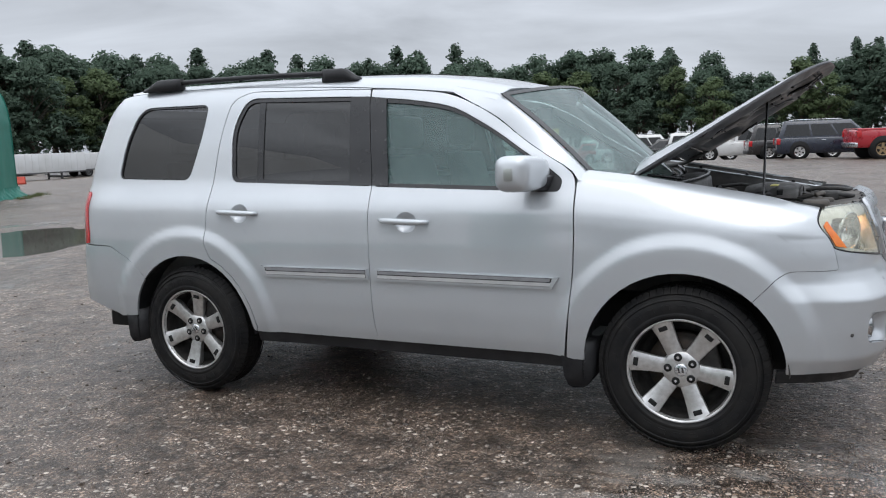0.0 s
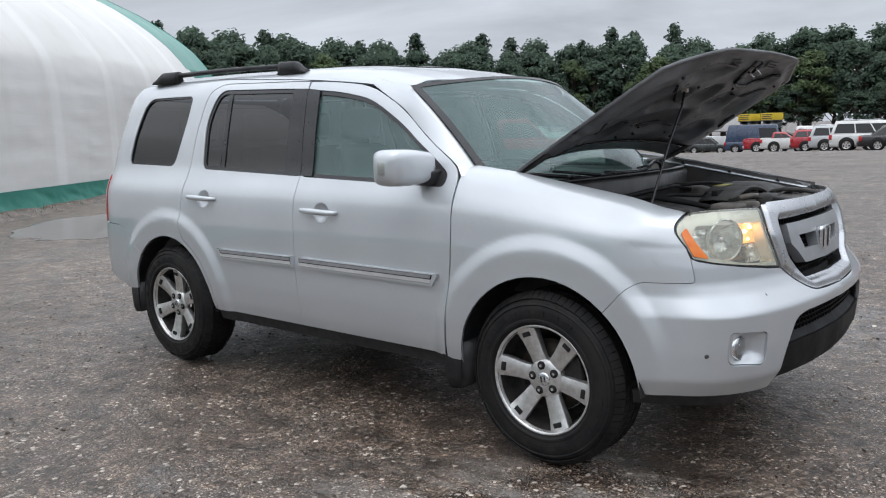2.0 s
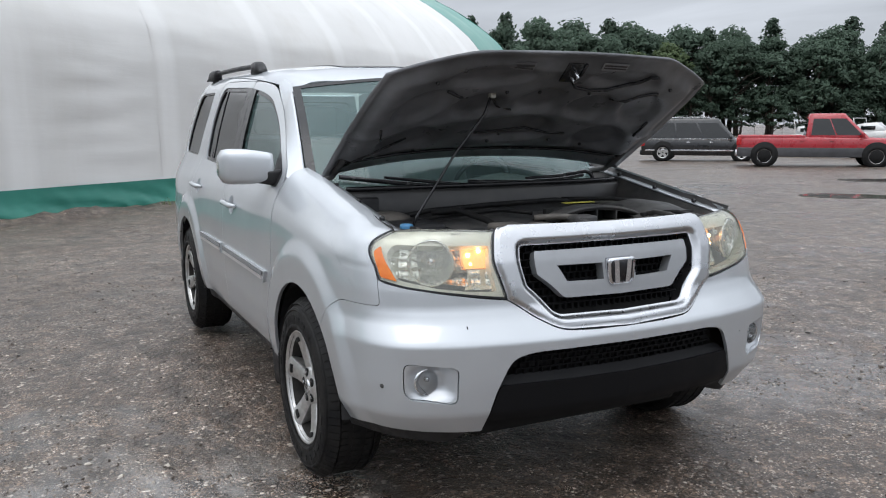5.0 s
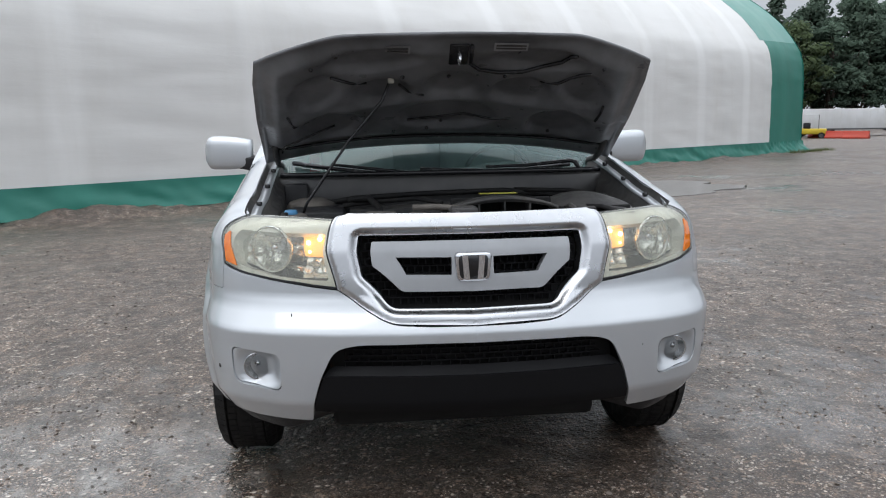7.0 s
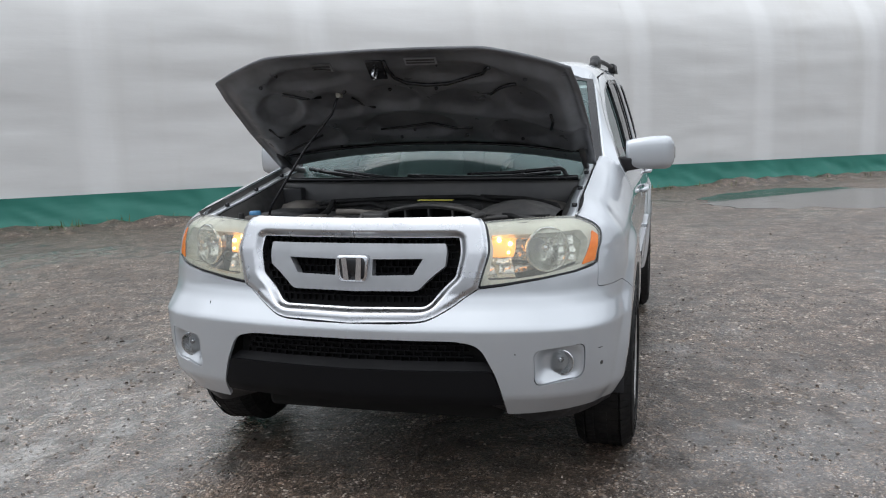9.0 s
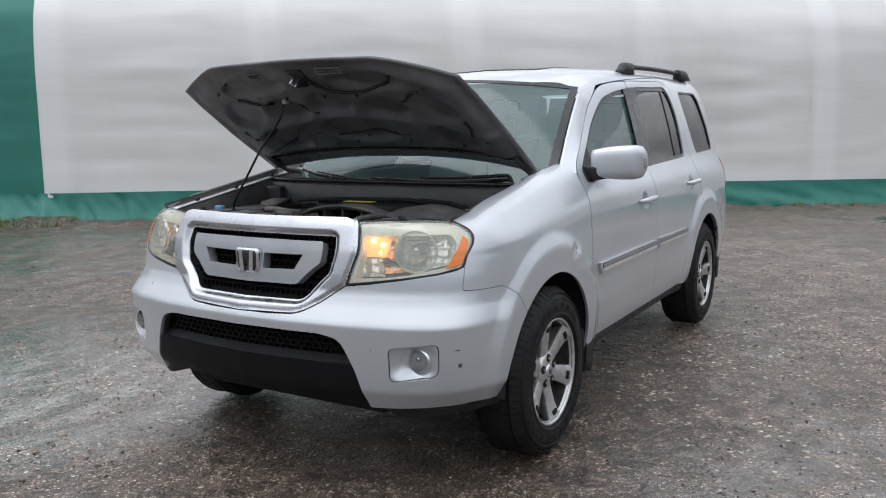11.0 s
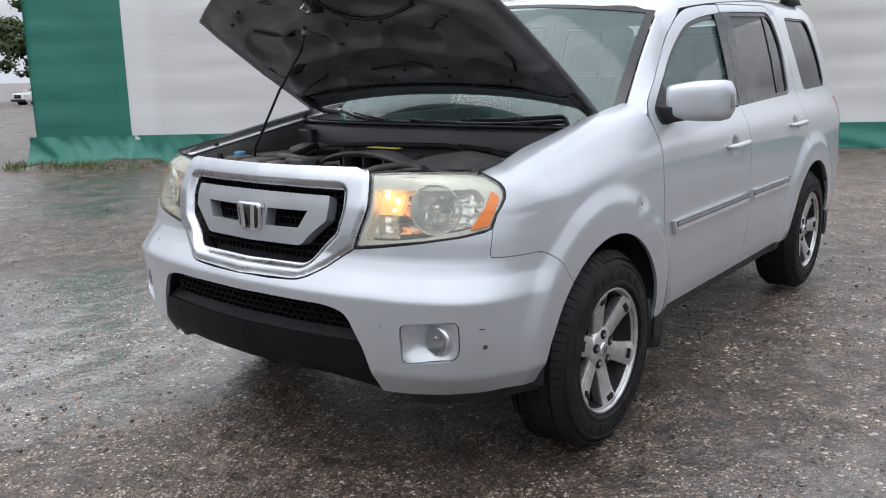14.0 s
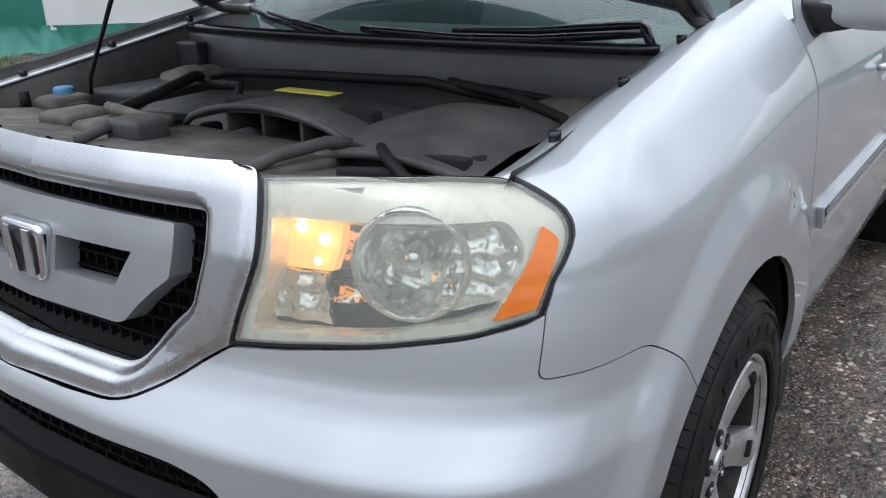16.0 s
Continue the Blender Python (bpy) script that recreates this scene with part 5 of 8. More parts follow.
    loft(bm, [[(-0.60, hand * 0.862, 1.140), (-0.66, hand * 0.875, 1.140), (-0.66, hand * 0.865, 1.215), (-0.585, hand * 0.85, 1.225)],
              [(-0.615, hand * 0.93, 1.150), (-0.70, hand * 0.94, 1.150), (-0.70, hand * 0.94, 1.225), (-0.60, hand * 0.93, 1.215)],
              [(-0.64, hand * 0.98, 1.158), (-0.70, hand * 0.98, 1.158), (-0.70, hand * 0.98, 1.2), (-0.64, hand * 0.98, 1.2)]])
    soft(part("mirror_foot", fix_normals(bm), black_plastic, mirror_ob), 0.012)
    bm = bmesh.new()
    box(bm, -0.742, -0.700, min(hand * 1.128, hand * 1.142), max(hand * 1.128, hand * 1.142), 1.205, 1.262, 0.004)
    part("mirror_turn_lamp", bm, lens_clear, mirror_ob)

# near-black inner shell, added to close and darken the gaps between the panels
bm = bmesh.new()
for hand in (-1, 1):
    rows = []
    for s in np.linspace(-3.45, 0.30, 60):
        col = []
        for v in np.linspace(0.42, 1.13, 12):
            x, y, z = body(s, v, -0.04)
            low = min(math.hypot(x, z - HUB), math.hypot(x + WB, z - HUB))
            col.append(None if low < 0.47 else bm.verts.new((x, y if hand < 0 else -y, z)))
        rows.append(col)
    for a, b in zip(rows, rows[1:]):
        for k in range(len(a) - 1):
            q = (a[k], b[k], b[k + 1], a[k + 1])
            if None not in q:
                bm.faces.new(q)
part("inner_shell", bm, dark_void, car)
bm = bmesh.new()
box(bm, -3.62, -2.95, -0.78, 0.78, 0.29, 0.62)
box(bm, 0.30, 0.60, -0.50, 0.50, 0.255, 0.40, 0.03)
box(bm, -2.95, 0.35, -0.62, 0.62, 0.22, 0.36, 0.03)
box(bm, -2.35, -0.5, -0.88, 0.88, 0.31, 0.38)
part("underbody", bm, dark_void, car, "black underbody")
for cx in (0.0, -WB):                                # wheel housings
    for hand in (-1, 1):
        bm = bmesh.new()
        rings = []
        for y, r in ((0.955, 0.442), (0.93, 0.447), (0.80, 0.45), (0.66, 0.45), (0.655, 0.1)):
            rings.append([(cx + r * math.cos(a), hand * y, max(HUB - 0.12, HUB + r * math.sin(a))) for a in np.linspace(radians(0), radians(190), 26)])
        loft(bm, rings, closed=False)
        part("wheel_housing", fix_normals(bm), black_plastic, car, "black wheel arch liner")

# ---- wheels ----
def build_wheel():
    hub_ob = new("wheel")
    prof = [(0.222, -0.105), (0.232, -0.112), (0.262, -0.124), (0.31, -0.122), (0.338, -0.108), (0.354, -0.088), (0.362, -0.06), (TYRE, -0.03), (TYRE, 0.03), (0.362, 0.06), (0.354, 0.088), (0.338, 0.108), (0.31, 0.122), (0.262, 0.124), (0.232, 0.112), (0.222, 0.105)]
    bm = bmesh.new()
    lathe(bm, prof, "y", 72)
    tyre = part("tyre", fix_normals(bm), rubber, hub_ob, "worn black all-season tyre")
    bm = bmesh.new()                                 # tread blocks
    for k in range(72):
        a = 2 * math.pi * k / 72
        for y, ly, sh in ((-0.092, 0.022, 0.02), (-0.050, 0.015, 0.0), (0.0, 0.019, 0.3), (0.050, 0.015, 0.6), (0.092, 0.022, 0.5)):
            r = TYRE + 0.0002 if abs(y) < 0.08 else 0.3578
            t = Matrix.Rotation(a + sh * 0.087, 4, "Y") @ Matrix.Translation((0, y, r)) @ Matrix.Rotation(0.0 if abs(y) < 0.08 else math.copysign(0.62, -y), 4, "X") @ Matrix.Diagonal((0.0142, ly, 0.0022, 1))
            bmesh.ops.create_cube(bm, size=2.0, matrix=t)
    part("tread", bm, rubber, tyre, smooth=False)
    bm = bmesh.new()                                 # raised band and bead on the side wall
    lathe(bm, [(0.243, 0.1205), (0.250, 0.1262), (0.258, 0.1262), (0.264, 0.1238)], "y", 72)
    lathe(bm, [(0.318, 0.1195), (0.322, 0.1225), (0.330, 0.1185), (0.333, 0.1125)], "y", 72)
    for k in range(26):
        if 6 <= k % 13 <= 9:
            continue
        a = 2 * math.pi * k / 26
        t = Matrix.Rotation(a, 4, "Y") @ Matrix.Translation((0, 0.1235, 0.289)) @ Matrix.Diagonal((0.017, 0.0022, 0.011, 1))
        bmesh.ops.create_cube(bm, size=2.0, matrix=t)
    part("sidewall_relief", fix_normals(bm), rubber, tyre, smooth=False)
    bm = bmesh.new()
    lathe(bm, [(0.214, -0.10), (0.214, 0.05), (0.2205, 0.098), (0.226, 0.112), (0.233, 0.117), (0.236, 0.113), (0.226, 0.096)], "y", 72)
    part("rim", fix_normals(bm), alloy, hub_ob, "machined alloy rim")
    # Near-black barrel behind the spokes, darker than the rim lip.
    bm = bmesh.new()
    lathe(bm, [(0.16, -0.02), (0.20, -0.06), (0.2135, 0.05), (0.219, 0.094)], "y", 48)
    part("rim_barrel", fix_normals(bm), alloy_dark, hub_ob)
    bm = bmesh.new()
    lathe(bm, [(0.06, -0.02), (0.155, -0.02), (0.155, 0.022), (0.06, 0.022)], "y", 40)
    part("brake_disc", fix_normals(bm), rotor_iron, hub_ob)
    bm = bmesh.new()
    box(bm, -0.17, -0.07, 0.0, 0.05, -0.09, 0.09, 0.015)
    part("brake_caliper", bm, alloy_dark, hub_ob)
    for k in range(6):                               # broad spokes with a slot near the rim
        bm = bmesh.new()
        rot = Matrix.Rotation(2 * math.pi * k / 6 + 0.18, 4, "Y")
        rings = []
        for r, w, y, d in ((0.055, 0.040, 0.072, 0.03), (0.085, 0.037, 0.078, 0.035), (0.13, 0.039, 0.084, 0.04), (0.17, 0.043, 0.090, 0.045), (0.20, 0.047, 0.097, 0.05), (0.226, 0.050, 0.108, 0.04)):
            rings.append([rot @ Vector(p) for p in ((-w, y - 0.012, r), (-w * 0.93, y - 0.004, r), (-w * 0.55, y + 0.002, r), (0.0, y + 0.004, r), (w * 0.55, y + 0.002, r), (w * 0.93, y - 0.004, r), (w, y - 0.012, r), (w * 0.8, y - d, r), (-w * 0.8, y - d, r))])
        loft(bm, rings)
        spoke = part("spoke", fix_normals(bm), alloy, hub_ob)
        spoke.data.set_sharp_from_angle(angle=radians(38))
        # Black box on the spoke: the slot's shade, not an opening.
        bm = bmesh.new()
        box(bm, -0.019, 0.019, 0.088, 0.1065, 0.188, 0.209, 0.003, rot)
        part("spoke_slot", bm, dark_void, spoke)
    bm = bmesh.new()
    lathe(bm, [(0.0005, 0.088), (0.05, 0.087), (0.075, 0.082), (0.084, 0.074), (0.086, 0.05)], "y", 40)
    part("hub_plate", fix_normals(bm), alloy, hub_ob)
    for k in range(5):
        a = 2 * math.pi * k / 5 + 0.3
        # Black disc on the hub paints the shade of the lug well.
        bm = bmesh.new()
        cylinder(bm, (0.057 * math.cos(a), 0.080, 0.057 * math.sin(a)), (0.057 * math.cos(a), 0.0885, 0.057 * math.sin(a)), 0.018, n=20)
        nut_shade = part("lug_well", bm, dark_void, hub_ob)
        bm = bmesh.new()
        cylinder(bm, (0.057 * math.cos(a), 0.080, 0.057 * math.sin(a)), (0.057 * math.cos(a), 0.092, 0.057 * math.sin(a)), 0.0085, 0.007, n=6)
        part("lug_nut", bm, chrome, nut_shade, smooth=False)
    bm = bmesh.new()
    lathe(bm, [(0.0005, 0.0945), (0.022, 0.094), (0.029, 0.090), (0.030, 0.08)], "y", 32)
    cap = part("centre_cap", fix_normals(bm), satin, hub_ob)
    bm = bmesh.new()
    for sgn in (-1, 1):
        box(bm, sgn * 0.0085 - 0.003, sgn * 0.0085 + 0.003, 0.0935, 0.0955, -0.012, 0.012)
    part("cap_mark", bm, gloss_black, cap, smooth=False)
    return hub_ob


wheel = build_wheel()
wheel.parent = car
wheel.matrix_basis = pose(0, 0.862, HUB, 0, 0, 0)
for x, hand, spin in ((0.0, -1, 12), (-WB, -1, 40), (-WB, 1, 20)):
    w = copy_thing(wheel, pose(x, hand * (0.862 if x == 0 else 0.852), HUB, 0, 0, 180 if hand < 0 else 0) @ pose(0, 0, 0, 0, spin, 0))
    w.parent = car
# ---- hood, hinged up on its prop ----
HINGE, HOOD_TURN = Vector((-0.23, 0, 1.205)), 41.0


def hood_shape(x, y, off=0.0):
    """A point of the closed hood."""
    e = 0.80
    side_z = np.interp(x, [-0.36, -0.21, 0.127, 0.53, 0.75], [1.222, 1.208, 1.148, 1.078, 1.03])
    crown = (0.062 + 0.024 * float(smooth(0.15, -0.2, x))) * (1 - (abs(y) / e) ** 2.4) * (1 - 0.45 * float(smooth(0.1, 0.75, x)))
    nose_fall = -0.035 * float(smooth(0.5, 0.78, x)) * (1 - (abs(y) / e) ** 2)
    return Vector((x, y, side_z + crown + nose_fall + off))


turn_up = Matrix.Translation(HINGE) @ Matrix.Rotation(radians(-HOOD_TURN), 4, "Y") @ Matrix.Translation(-HINGE)


def hood_map(u, v, off=0.0):
    """u from the right edge (-1) over the middle to the left edge (1), v from the back edge (0) to the front edge (1)."""
    back = -0.23 + 0.02 * (1 - u * u)
    a = abs(u)
    front = float(np.interp(a, [0.0, 0.25, 0.57, 0.62, 0.70, 0.85, 0.95, 1.0], [0.705, 0.700, 0.686, 0.676, 0.648, 0.59, 0.548, 0.525]))
    x = back + (front - back) * v
    wide = float(np.interp(x, [-0.35, -0.23, 0.13, 0.40, 0.53, 0.8], [0.78, 0.792, 0.788, 0.770, 0.750, 0.74]))
    return turn_up @ hood_shape(x, wide * u, off)


def pressed(u, v):
    """Relief of the inner panel: a rim, ribs and shallow wells."""
    a = abs(u)
    d = 0.0
    d += 0.034 * float(smooth(0.07, 0.20, v) * smooth(0.97, 0.86, v) * smooth(0.97, 0.88, a))
    for cu, cv, ru, rv, dep in ((0.62, 0.30, 0.17, 0.13, 0.022), (0.0, 0.36, 0.26, 0.12, 0.018), (0.36, 0.58, 0.15, 0.10, 0.016), (0.70, 0.62, 0.13, 0.13, 0.016), (0.0, 0.62, 0.14, 0.10, 0.014), (0.42, 0.83, 0.24, 0.07, 0.012)):
        q = ((a - cu) / ru) ** 2 + ((v - cv) / rv) ** 2
        d -= 1.8 * dep * float(smooth(1.2, 0.7, q))
    d -= 0.012 * float(smooth(0.035, 0.0, abs(v - 0.15))) - 0.010 * float(smooth(0.05, 0.0, abs(v - 0.47 - 0.05 * math.cos(a * 4))))
    return d


hood = new("hood")
hood.parent = car
tagged(hood, "raised hood with a bare dark inner panel")
NU, NV = 90, 56
for name, mat, inner in (("outer_sheet", silver, False), ("inner_panel", hood_lining, True)):
    bm = bmesh.new()
    rows = []
    for j in range(NV + 1):
        row = []
        for i in range(NU + 1):
            u, v = -1 + 2 * i / NU, j / NV
            off = 0.0
            if inner:
                u, v = u * 0.988, 0.006 + v * 0.986
                off = -0.010 - pressed(u, v)
            row.append(bm.verts.new(hood_map(u, v, off)))
        rows.append(row)
    for a, b in zip(rows, rows[1:]):
        for k in range(NU):
            q = (a[k], a[k + 1], b[k + 1], b[k])
            bm.faces.new(q if inner else q[::-1])
    sheet = part(name, bm, mat, hood)
bm = bmesh.new()                                     # folded rim all round
edge = [(-1 + 2 * i / 60, 0.0) for i in range(61)] + [(1, j / 30) for j in range(1, 31)] + [(1 - 2 * i / 60, 1.0) for i in range(1, 61)] + [(-1, 1 - j / 30) for j in range(1, 30)]
ring0 = [bm.verts.new(hood_map(u, v, 0.0005)) for u, v in edge]
ring1 = [bm.verts.new(hood_map(u, v, -0.012)) for u, v in edge]
ring2 = [bm.verts.new(hood_map(u * 0.965, 0.5 + (v - 0.5) * 0.965, -0.0125)) for u, v in edge]
for a, b in ((ring0, ring1), (ring1, ring2)):
    for k in range(len(a)):
        bm.faces.new((a[k], a[(k + 1) % len(a)], b[(k + 1) % len(a)], b[k]))
part("folded_rim", fix_normals(bm), hood_lining, hood)


def on_hood(u, v, off):
    return hood_map(u, v, -0.012 - pressed(u, v) - off)


bm = bmesh.new()                                     # washer hose clipped to the inner panel
tube(bm, [on_hood(u, v, 0.006) for u, v in ((0.06, 0.93), (0.065, 0.87), (0.07, 0.80), (0.12, 0.755), (0.22, 0.735), (0.34, 0.745), (0.46, 0.77), (0.54, 0.80), (0.58, 0.85), (0.60, 0.88))], 0.007, 8)
part("washer_hose", fix_normals(bm), gloss_black, hood)
# Black tubes laid on the inner panel, drawing the shade in creases and slots.
bm = bmesh.new()
tube(bm, [on_hood(u, v, 0.004) for u, v in ((0.46, 0.64), (0.54, 0.66), (0.60, 0.71), (0.66, 0.76), (0.70, 0.78))], 0.006, 8)
part("panel_crease", fix_normals(bm), gloss_black, hood)
bm = bmesh.new()
tube(bm, [on_hood(u, v, 0.004) for u, v in ((0.80, 0.42), (0.82, 0.48), (0.82, 0.55))], 0.006, 8)
part("panel_crease", fix_normals(bm), gloss_black, hood)
bm = bmesh.new()
tube(bm, [on_hood(u, v, 0.004) for u, v in ((-0.62, 0.74), (-0.52, 0.68), (-0.44, 0.63))], 0.006, 8)
part("panel_crease", fix_normals(bm), gloss_black, hood)
# More black lines for shaded creases.
for line in (((-0.84, 0.49), (-0.81, 0.39), (-0.74, 0.345), (-0.66, 0.385)), ((-0.27, 0.60), (-0.22, 0.555), (-0.14, 0.55)), ((-0.21, 0.30), (-0.05, 0.30), (0.10, 0.33), (0.25, 0.32), (0.35, 0.34)),
             ((-0.60, 0.26), (-0.78, 0.24), (-0.88, 0.20), (-0.90, 0.08))):
    bm = bmesh.new()
    tube(bm, [on_hood(u, v, 0.002) for u, v in line], 0.005, 6)
    part("panel_crease", fix_normals(bm), gloss_black, hood)
bm = bmesh.new()
tube(bm, [on_hood(-1 + 0.06 + 1.88 * k / 24, 0.115 + 0.03 * abs(k / 12 - 1) ** 4, 0.004) for k in range(25)], 0.007, 8)
part("rubber_seal", fix_normals(bm), gloss_black, hood)
for u, v in ((-0.60, 0.87), (-0.52, 0.16), (-0.28, 0.22), (-0.02, 0.26), (0.30, 0.26), (0.60, 0.18), (-0.02, 0.66), (0.26, 0.70), (-0.26, 0.70), (0.76, 0.84), (-0.10, 0.24), (-0.72, 0.84)):
    p = on_hood(u, v, 0.001)
    bm = bmesh.new()
    bmesh.ops.create_uvsphere(bm, u_segments=10, v_segments=6, radius=0.008, matrix=Matrix.Translation(p))
    part("clip", bm, gloss_black, hood)
bm = bmesh.new()                                     # latch loop
p = on_hood(0.0, 0.875, 0.0)
n = (on_hood(0.0, 0.875, 0.03) - p).normalized()
box(bm, -0.035, 0.035, -0.05, 0.05, -0.004, 0.006, 0.004, Matrix.Translation(p) @ n.to_track_quat("Z", "Y").to_matrix().to_4x4())
part("latch_plate", bm, gloss_black, hood)
bm = bmesh.new()
tube(bm, [on_hood(0.0, 0.86, 0.0), on_hood(0.0, 0.862, 0.045), on_hood(0.0, 0.895, 0.045), on_hood(0.0, 0.90, 0.0)], 0.005, 8)
part("latch_loop", fix_normals(bm), satin, hood)
for u0, u1, v0, v1 in ((-0.36, -0.24, 0.88, 0.93), (0.17, 0.34, 0.90, 0.94)):
    bm = bmesh.new()
    q = [on_hood(u, v, 0.0025) for u, v in ((u0, v0), (u1, v0), (u1, v1), (u0, v1))]
    loft(bm, [[tuple(p) for p in q], [tuple(p + (on_hood(0, 0.9, 0.002) - on_hood(0, 0.9, 0))) for p in q]])
    label = part("sticker", fix_normals(bm), label_grey, hood, smooth=False)
    for k in range(2):                               # unreadable lines
        bm = bmesh.new()
        w0, w1 = v0 + (v1 - v0) * (0.25 + 0.35 * k), v0 + (v1 - v0) * (0.45 + 0.35 * k)
        q = [on_hood(u, v, 0.0052) for u, v in ((u0 + 0.01, w0), (u1 - 0.01, w0), (u1 - 0.01, w1), (u0 + 0.01, w1))]
        loft(bm, [[tuple(p) for p in q], [tuple(p + (on_hood(0, 0.9, 0.001) - on_hood(0, 0.9, 0))) for p in q]])
        part("print_bar", fix_normals(bm), dusty_plastic, label, smooth=False)
for hand in (-1, 1):                                 # hinge arms
    bm = bmesh.new()
    tube(bm, [(-0.40, hand * 0.735, 1.13), (-0.36, hand * 0.735, 1.185), (-0.26, hand * 0.74, 1.20), (-0.18, hand * 0.74, 1.235), (-0.10, hand * 0.735, 1.285)], 0.014, 8)
    part("hinge", fix_normals(bm), dusty_plastic, hood)
# prop rod
top = on_hood(-0.315, 0.665, 0.004)
bm = bmesh.new()
tube(bm, [(0.30, -0.60, 1.03), (0.305, -0.585, 1.07), tuple(Vector((0.305, -0.585, 1.07)).lerp(top, 0.5)), tuple(Vector((0.305, -0.585, 1.07)).lerp(top, 0.86) + Vector((0.0, 0.012, -0.02))), tuple(top)], [0.0055, 0.0055, 0.0055, 0.0058, 0.005], 8)
prop = part("prop_rod", fix_normals(bm), gloss_black, car, "thin black hood prop rod")
bm = bmesh.new()
box(bm, top.x - 0.014, top.x + 0.014, top.y - 0.012, top.y + 0.012, top.z - 0.022, top.z + 0.016, 0.004)
part("prop_clip", bm, bottle_white, prop)

# ---- engine bay ----
bay = new("engine_bay")
bay.parent = car
tagged(bay, "open engine bay with dusty black plastic covers and ducts")
bm = bmesh.new()
box(bm, -0.55, 0.60, -0.70, 0.70, 0.60, 0.64)
part("bay_floor", bm, dark_void, bay)
for hand in (-1, 1):                                 # fender inner rails and aprons
    bm = bmesh.new()
    rows = []
    for x in np.linspace(-0.44, 0.56, 24):
        s = x
        a = body(s, 1.302, 0)
        top_z = a[2] - 0.004
        y = -a[1]
        prof = [(y + 0.004, top_z), (y - 0.010, top_z - 0.030), (y - 0.052, top_z - 0.034), (y - 0.060, top_z - 0.06), (y - 0.085, top_z - 0.075), (y - 0.095, top_z - 0.16), (y - 0.10, 0.65)]
        rows.append([(x, hand * p, q) for p, q in prof])
    loft(bm, rows, closed=False)
    apron = part("inner_apron", fix_normals(bm), dusty_plastic, bay)
    bm = bmesh.new()
    rows = []
    for x in np.linspace(-0.42, 0.53, 20):
        a = body(x, 1.302, 0)
        rows.append([(x, hand * (-a[1] - 0.014), a[2] - 0.030), (x, hand * (-a[1] - 0.050), a[2] - 0.034), (x, hand * (-a[1] - 0.050), a[2] - 0.030), (x, hand * (-a[1] - 0.014), a[2] - 0.026)])
    loft(bm, rows)
    part("fender_flange", fix_normals(bm), silver, bay)
    for x in (-0.15, 0.12, 0.38):
        a = body(x, 1.302, 0)
        bm = bmesh.new()
        cylinder(bm, (x, hand * (-a[1] - 0.032), a[2] - 0.03), (x, hand * (-a[1] - 0.032), a[2] - 0.014), 0.011, n=6)
        part("flange_bolt", bm, gloss_black, bay)
    bm = bmesh.new()                                 # strut tower
    lathe(bm, [(0.001, 1.06), (0.05, 1.06), (0.10, 1.045), (0.125, 1.0), (0.13, 0.7)], "z", 28, (-0.02, hand * 0.58, 0.0))
    part("strut_tower", fix_normals(bm), bay_dirt, bay)
# bulkhead cover with its rubber seal, cowl, wipers
bm = bmesh.new()
rows = []
for k in range(41):
    y = -0.735 + 1.47 * k / 40
    bow = 0.10 * (1 - (y / 0.735) ** 2)
    z = 1.142 + 0.006 * (1 - (y / 0.735) ** 2)
    rows.append([(-0.10 + bow, y, 0.95), (-0.105 + bow, y, 1.05), (-0.115 + bow, y, z - 0.012), (-0.125 + bow, y, z), (-0.165 + bow, y, z + 0.004), (-0.30 + bow, y, z - 0.012), (-0.42 + bow, y, z - 0.02)])
loft(bm, rows, closed=False)
part("bulkhead_cover", fix_normals(bm), bay_black, bay, "black plastic bulkhead cover")
bm = bmesh.new()
tube(bm, [(-0.128 + 0.10 * (1 - (y / 0.735) ** 2), y, 1.153 + 0.006 * (1 - (y / 0.735) ** 2)) for y in np.linspace(-0.72, 0.72, 30)], 0.011, 8)
part("bulkhead_seal", fix_normals(bm), gloss_black, bay)
bm = bmesh.new()
rows = []
for k in range(31):
    y = -0.72 + 1.44 * k / 30
    u = 1 - abs(y) / 0.802
    p = screen(u, -0.2)
    rows.append([(p[0] + 0.005, y, p[2] + 0.004), (p[0] + 0.03, y, p[2] - 0.012), (p[0] + 0.06, y, p[2] - 0.032), (p[0] + 0.08, y, p[2] - 0.07)])
loft(bm, rows, closed=False)
part("cowl_panel", fix_normals(bm), black_plastic, bay, "black cowl below the windscreen")
for pts, r in (([(0.62, 0.06), (0.40, 0.07), (0.20, 0.085), (-0.02, 0.105), (-0.10, 0.11)], 0.0105), ([(-0.12, 0.05), (-0.30, 0.075), (-0.50, 0.09), (-0.68, 0.10)], 0.0105)):
    bm = bmesh.new()
    line = []
    for y, v in pts:
        p = screen(1 - abs(y) / 0.802, v - 0.12)
        line.append((p[0] + 0.022, y, p[2] + 0.014))
    tube(bm, line, r, 8)
    wiper = part("wiper", fix_normals(bm), gloss_black, car, "black windscreen wiper")
    bm = bmesh.new()
    arm = [(x + 0.02, y, z + 0.020) for x, y, z in line[:3]]
    arm = [(line[0][0] + 0.045, line[0][1] + (0.05 if line[0][1] > 0 else 0.03), line[0][2] - 0.045), (line[0][0] + 0.04, line[0][1] + 0.02, line[0][2] + 0.012)] + arm
    tube(bm, arm, [0.010, 0.011, 0.010, 0.008, 0.006], 8)
    part("wiper_arm", fix_normals(bm), gloss_black, wiper)
